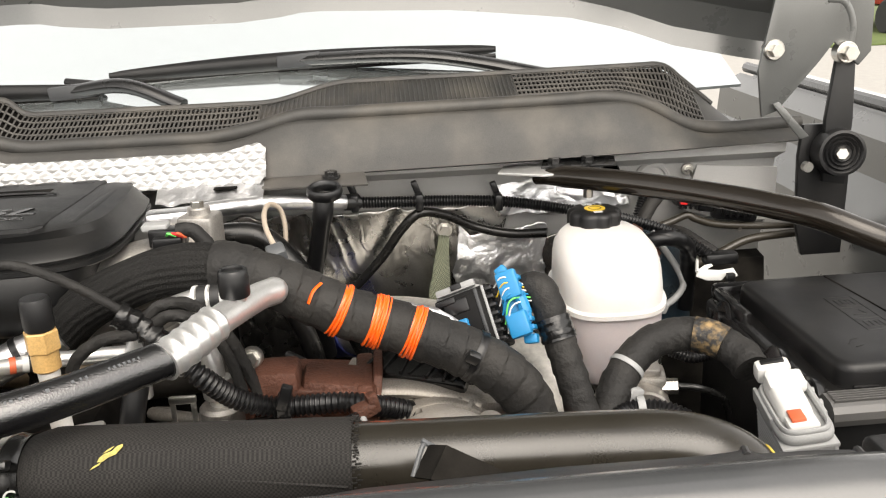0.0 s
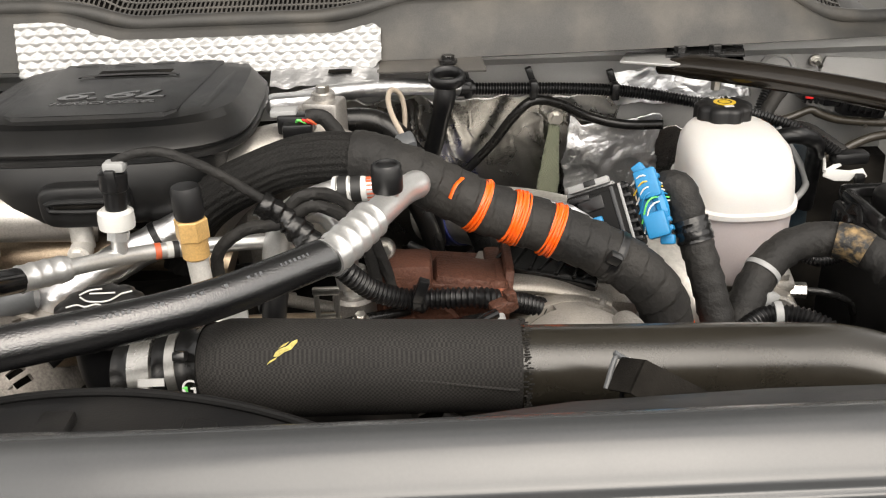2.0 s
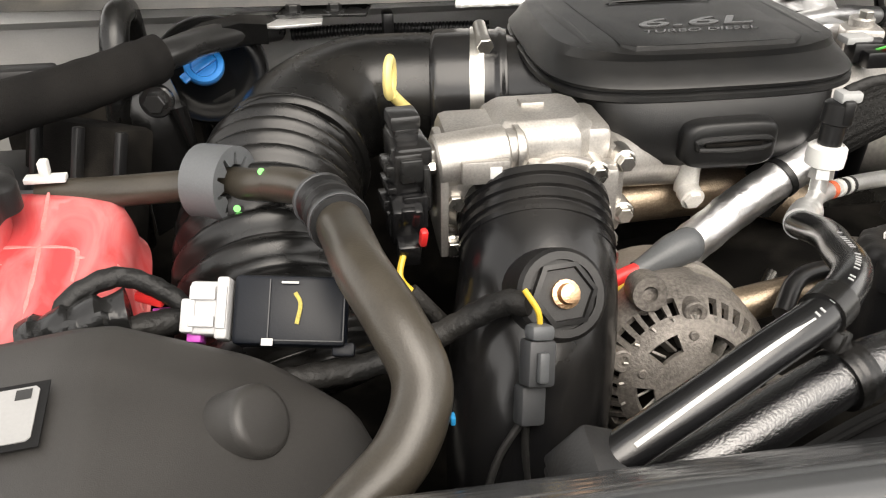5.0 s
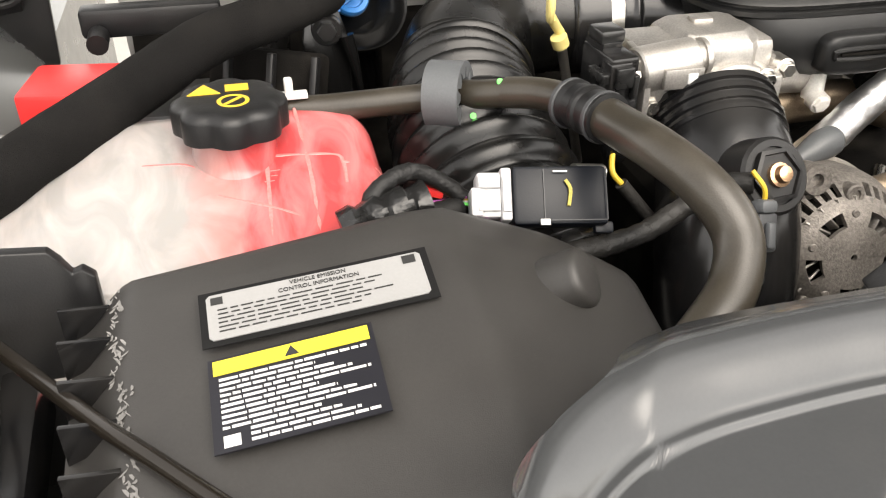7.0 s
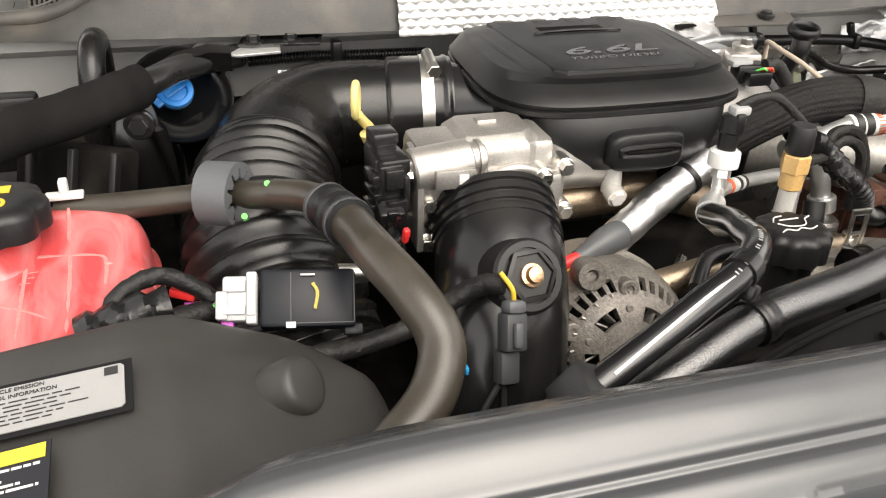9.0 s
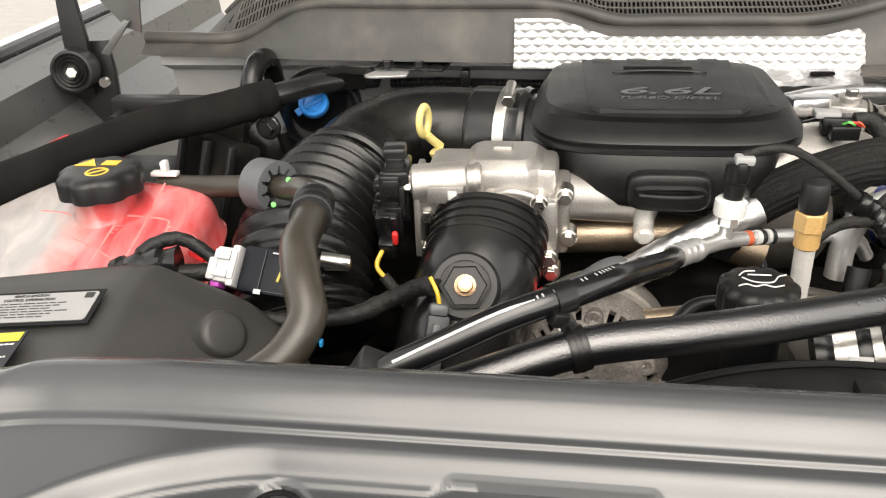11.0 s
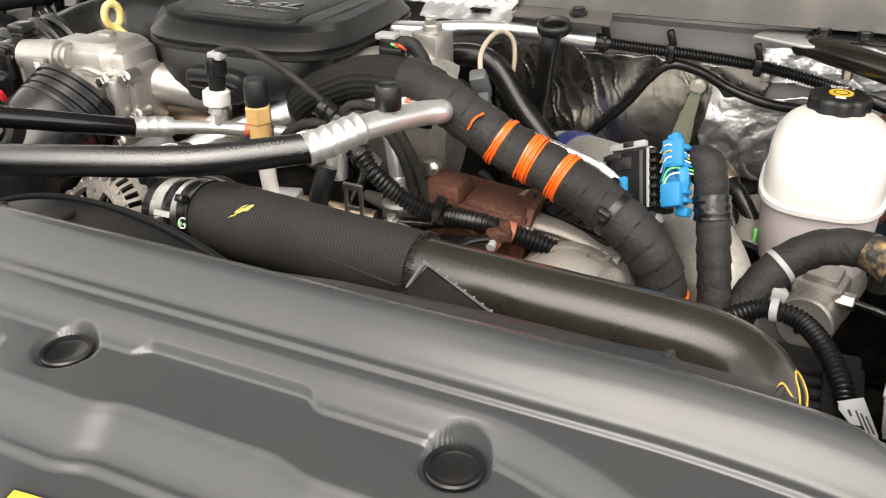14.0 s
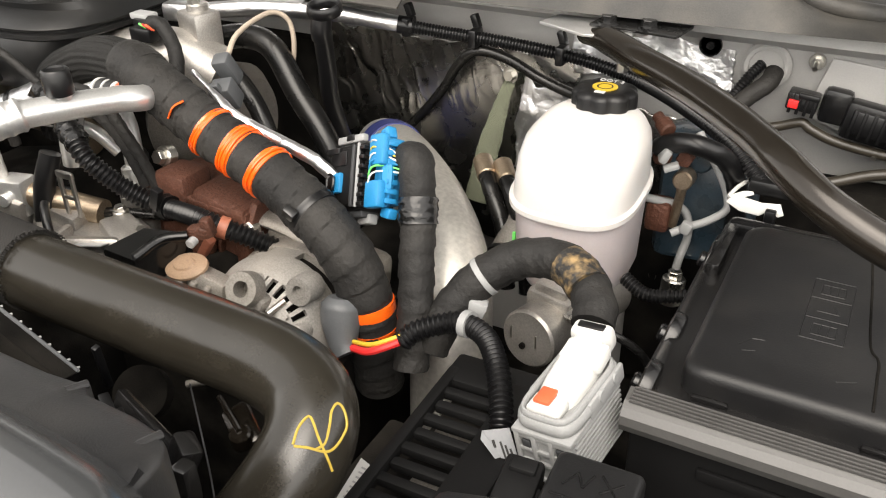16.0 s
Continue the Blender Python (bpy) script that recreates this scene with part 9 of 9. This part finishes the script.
fh = thing("firewall_hose", (0.50, 1.28, 1.24), "slim grey rubber hose along the firewall", "hose")
part("hose", sweep([(0.400, 1.275, 1.225), (0.430, 1.280, 1.242), (0.468, 1.286, 1.252), (0.495, 1.286, 1.262), (0.508, 1.284, 1.256), (0.540, 1.284, 1.245), (0.600, 1.284, 1.238), (0.68, 1.284, 1.235)], 0.0062, 12, 0.004), RUBBER, fh)
part("hose", sweep([(0.500, 1.250, 1.190), (0.545, 1.270, 1.198), (0.600, 1.280, 1.216), (0.68, 1.282, 1.222)], 0.0070, 12, 0.004), RUBBER, fh)
wc = thing("white_clip", (0.49, 1.1, 1.23), "torn white plastic guard round a black plug behind the fuse box", "connector")
part("shell", merge(prism([(-0.034, -0.006), (-0.031, 0.010), (-0.018, 0.022), (-0.008, 0.024), (-0.006, 0.018), (-0.016, 0.010), (0.004, 0.006), (0.024, 0.010), (0.030, -0.010), (0.024, -0.016), (0.012, -0.008), (0.004, -0.020), (-0.018, -0.018)], 0.003, frame_of(V(0.482, 1.122, 1.221), (1, 0, 0), (0.05, 0.45, 0.9)) @ Matrix.Diagonal((0.98, 0.58, 1, 1)), 0.001), sweep([(0.450, 1.119, 1.226), (0.456, 1.135, 1.232), (0.466, 1.160, 1.234)], 0.0024, 8, 0.003)), WHITE_PL, wc)
part("plug", merge(rbox((0.492, 1.140, 1.238), (0.050, 0.024, 0.018), 0.005), rbox((0.498, 1.112, 1.214), (0.012, 0.010, 0.018), 0.002)), CONDUIT, wc)
part("loom", sweep([(0.488, 1.15, 1.24), (0.470, 1.17, 1.252), (0.455, 1.20, 1.26), (0.445, 1.23, 1.255)], 0.010, 12, 0.004, wrapped(0.06, 0.012)), TAPE, wc)

# ---- passenger side: washer filler, pillar pipe, bracket ----
wf = thing("washer_filler", (-0.965, 1.18, 1.2), "blue washer fluid cap in a black funnel bracket", "cap")
wa = V(0.10, -0.78, 0.62).normalized()
part("funnel", lathe([(0.030, -0.012), (0.046, 0.0), (0.062, 0.016), (0.066, 0.018), (0.067, 0.014), (0.062, -0.004), (0.050, -0.03), (0.040, -0.08)], 36, aim(V(-0.955, 1.172, 1.318), wa)), GLOSSBLK, wf, "glossy black funnel around the cap")
part("cap", lathe([(0.012, 0), (0.021, 0.002), (0.0235, 0.006), (0.0235, 0.014), (0.022, 0.017), (0.016, 0.0165), (0.014, 0.013), (0.002, 0.013)], 28, aim(V(-0.962, 1.166, 1.326), wa)), CAPBLUE, wf, "bright blue cap")
part("tab", place(merge(rbox((-0.020, -0.012, 0.012), (0.016, 0.012, 0.006), 0.002, (0, 0, 35)), rbox((0, 0, 0.015), (0.030, 0.008, 0.004), 0.001, (0, 0, 30))), aim(V(-0.962, 1.166, 1.326), wa)), CAPBLUE, wf)
part("neck", sweep([(-0.955, 1.185, 1.30), (-0.950, 1.205, 1.26), (-0.945, 1.22, 1.18)], 0.034, 22, 0.008), GLOSSBLK, wf)
part("shroud", loft([[V(x, y - 0.02 * q, z + h * q) for q, h in ((0.0, 0.0), (1.0, -0.006), (1.0, -0.030), (0.0, -0.036))] for x, y, z in ((-1.03, 1.085, 1.358), (-0.995, 1.115, 1.374), (-0.955, 1.150, 1.385), (-0.915, 1.182, 1.385), (-0.885, 1.205, 1.376))]), GLOSSBLK, wf, "glossy black arm over the filler", sharp=50)
br2 = thing("side_bracket", (-1.0, 1.07, 1.2), "black stamped steel bracket with flange bolt", "bracket")
part("plate", prism([(-0.028, -0.14), (0.018, -0.12), (0.024, 0.005), (0.014, 0.040), (-0.022, 0.042), (-0.032, 0.0)], 0.006, frame_of(V(-1.003, 1.072, 1.312), (1, 0.25, 0), (0, 0.2, 1)), 0.002), GLOSSBLK, br2)
part("rib", sweep([(-0.982, 1.062, 1.318), (-0.973, 1.055, 1.28), (-0.966, 1.05, 1.235)], 0.009, 10, 0.006, lambda s, n, w: 1.1 - 0.9 * s / n), GLOSSBLK, br2)
part("bolt", merge(rod((-1.003, 1.070, 1.325), (-1.004, 1.060, 1.3255), 0.0185, 24, 0.002), hexnut((-1.004, 1.062, 1.3255), (-1.005, 1.051, 1.326), 0.0115)), BLACK_METAL, br2)
pp = thing("pillar_pipe", (-1.055, 1.16, 1.1), "black rubber-covered pipe hooping up at the firewall", "pipe")
part("pipe", sweep([(-1.062, 1.12, 1.12), (-1.060, 1.13, 1.25), (-1.056, 1.145, 1.345), (-1.054, 1.165, 1.380), (-1.052, 1.195, 1.390), (-1.052, 1.235, 1.375), (-1.052, 1.26, 1.30)], 0.0165, 18, 0.006), BELLOWS, pp)
filler_gap = thing("gap_block", (-1.10, 1.02, 1.1), "near-black ribbed block standing in for the dark void beside the washer filler", "duct")
# Added block in DARK, painting the void beside the filler.
part("body", rbox((-1.085, 1.02, 1.235), (0.13, 0.05, 0.17), 0.008, (-20, 0, -30)), DARK, filler_gap)
for k in range(3):
    part("rib", rbox((-1.13 + 0.045 * k, 1.0 - 0.022 * k, 1.25), (0.008, 0.012, 0.16), 0.002, (-20, 0, -30)), PLASTIC, filler_gap)
bt = thing("battery", (-1.25, 1.0, 1.1), "battery under a black lid with a red terminal cover", "battery")
part("case", rbox((-1.23, 0.995, 1.185), (0.20, 0.20, 0.17), 0.008), PLASTIC, bt)
part("lid", rbox((-1.20, 0.94, 1.258), (0.24, 0.09, 0.02), 0.006, (8, 0, -6)), DGREY_PL, bt)
part("terminal_cover", rbox((-1.275, 0.998, 1.292), (0.10, 0.09, 0.050), 0.006, (0, 0, -8)), RED, bt, "red plastic terminal cover")
part("holder", merge(rbox((-1.20, 1.14, 1.33), (0.16, 0.03, 0.035), 0.006), rod((-1.26, 1.12, 1.32), (-1.26, 1.09, 1.318), 0.012, 14)), PLASTIC, bt)
rd = thing("cable_run", (-1.2, 0.5, 1.25), "thin black release cable lying over the air box rim", "cable")
part("cable", sweep([(-1.36, 0.70, 1.262), (-1.275, 0.585, 1.272), (-1.225, 0.515, 1.282), (-1.19, 0.470, 1.288), (-1.10, 0.37, 1.292), (-1.0, 0.30, 1.295)], 0.0058, 12, 0.01), BROWN_METAL, rd)

# ---- passenger-side small hoses and loom along the firewall ----
ph = thing("firewall_conduit", (-0.75, 1.27, 1.3), "thin corrugated conduit behind the intake elbow", "cable")
part("conduit", conduit([(-0.86, 1.262, 1.335), (-0.78, 1.265, 1.337), (-0.70, 1.262, 1.336), (-0.60, 1.26, 1.335)], 0.0085, 0.0046, 12), CONDUIT, ph)
part("clip", rbox((-0.735, 1.25, 1.345), (0.014, 0.024, 0.036), 0.003), CONDUIT, ph)

wh = thing("wheel_hub", (0.16, 0.60, 1.10), "dark round pulley deep below the charge pipe", "pulley")
part("disc", lathe([(0.002, 0), (0.028, 0.0), (0.030, 0.004), (0.030, 0.02), (0.02, 0.022)], 32, aim(V(0.039, 0.622, 1.15), (0.30, -0.65, 0.70)) @ Matrix.Diagonal((0.86, 0.86, 1, 1))), DARK, wh)
gl = thing("grey_lug", (0.25, 0.54, 1.12), "small dark cast bracket under the charge pipe", "bracket")
part("casting", merge(rbox((0.182, 0.596, 1.192), (0.040, 0.024, 0.010), 0.004, (20, 20, -30)), rod((0.190, 0.586, 1.185), (0.192, 0.582, 1.202), 0.009, 16, 0.002), sweep([(0.150, 0.606, 1.203), (0.175, 0.592, 1.203), (0.192, 0.582, 1.203)], 0.0026, 8, 0.004)), BROWN_METAL, gl)
wx = thing("bay_wire", (0.16, 0.57, 1.19), "thin grey wire hanging deep beside the charge pipe", "wire")
part("wire", sweep([(0.118, 0.606, 1.205), (0.150, 0.580, 1.200), (0.201, 0.538, 1.198), (0.22, 0.52, 1.18)], 0.0007, 6, 0.006), DGREY_PL, wx)
lt = thing("latch_bracket", (0.16, 0.515, 1.2), "black stamped bracket with clips under the radiator cover", "bracket")
part("plate", merge(rbox((0.165, 0.515, 1.225), (0.11, 0.010, 0.05), 0.003, (-30, 0, -18)), rbox((0.205, 0.512, 1.235), (0.025, 0.018, 0.045), 0.005, (-20, 10, -30)), rbox((0.228, 0.495, 1.235), (0.014, 0.014, 0.05), 0.003)), PLASTIC_SAT, lt)
part("tab", merge(rbox((0.128, 0.520, 1.250), (0.030, 0.008, 0.006), 0.001, (0, 0, -30)), rbox((0.144, 0.513, 1.251), (0.016, 0.014, 0.006), 0.001, (0, 0, -30))), CONDUIT, lt)
part("post", rbox((0.081, 0.556, 1.245), (0.005, 0.006, 0.05), 0.001, (10, 10, 0)), CONDUIT, lt)

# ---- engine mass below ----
eb = thing("engine_block", (-0.25, 0.92, 0.78), "engine block and heads deep in the bay, shade painted near-black", "engine")
# Plain blocks fill the unseen depth; DARK puts the shade into their colour.
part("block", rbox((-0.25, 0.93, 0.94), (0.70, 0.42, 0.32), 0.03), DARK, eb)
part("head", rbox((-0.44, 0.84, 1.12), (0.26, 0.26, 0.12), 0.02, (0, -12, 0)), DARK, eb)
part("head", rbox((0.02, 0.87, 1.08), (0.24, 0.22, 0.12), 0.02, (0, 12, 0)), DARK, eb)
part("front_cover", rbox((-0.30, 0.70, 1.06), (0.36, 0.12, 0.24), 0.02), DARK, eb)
part("turbo", rod((-0.36, 1.08, 1.20), (-0.22, 1.10, 1.20), 0.085, 28, 0.02), CAST_DULL, eb)
rn = random.Random(11)
for k in range(26):
    a = V(rn.uniform(-0.55, 0.0), rn.uniform(0.70, 0.95), rn.uniform(1.10, 1.17))
    b_ = a + V(rn.uniform(-0.10, 0.10), rn.uniform(-0.05, 0.05), rn.uniform(-0.02, 0.05))
    c_ = b_ + V(rn.uniform(-0.08, 0.08), rn.uniform(-0.05, 0.05), rn.uniform(-0.05, 0.02))
    part("small_pipe", sweep([a, b_, c_], rn.choice((0.004, 0.006, 0.008)), 10, 0.006), rn.choice((CONDUIT, BELLOWS, CAST_DULL, STEEL)), eb)

# ---- far background: parked car beyond the fender ----
pk = thing("parked_car", (11.9, 17.0, 0.0), "red parked car with a pale bumper beyond the yard", "car")
part("body", merge(rbox((12.4, 19.6, 0.95), (2.2, 4.4, 0.75), 0.2), rbox((12.4, 20.0, 1.5), (1.9, 2.4, 0.6), 0.2)), REDCAR, pk)
part("bumper", rbox((12.4, 17.35, 0.72), (2.2, 0.2, 0.35), 0.08), LIGHTCAR, pk)
for sx in (-1, 1):
    part("wheel", rod((12.4 + sx * 1.0, 18.2, 0.38), (12.4 + sx * 1.2, 18.2, 0.38), 0.38, 28, 0.05), TYRE, pk)
    part("wheel", rod((12.4 + sx * 1.0, 21.0, 0.38), (12.4 + sx * 1.2, 21.0, 0.38), 0.38, 28, 0.05), TYRE, pk)
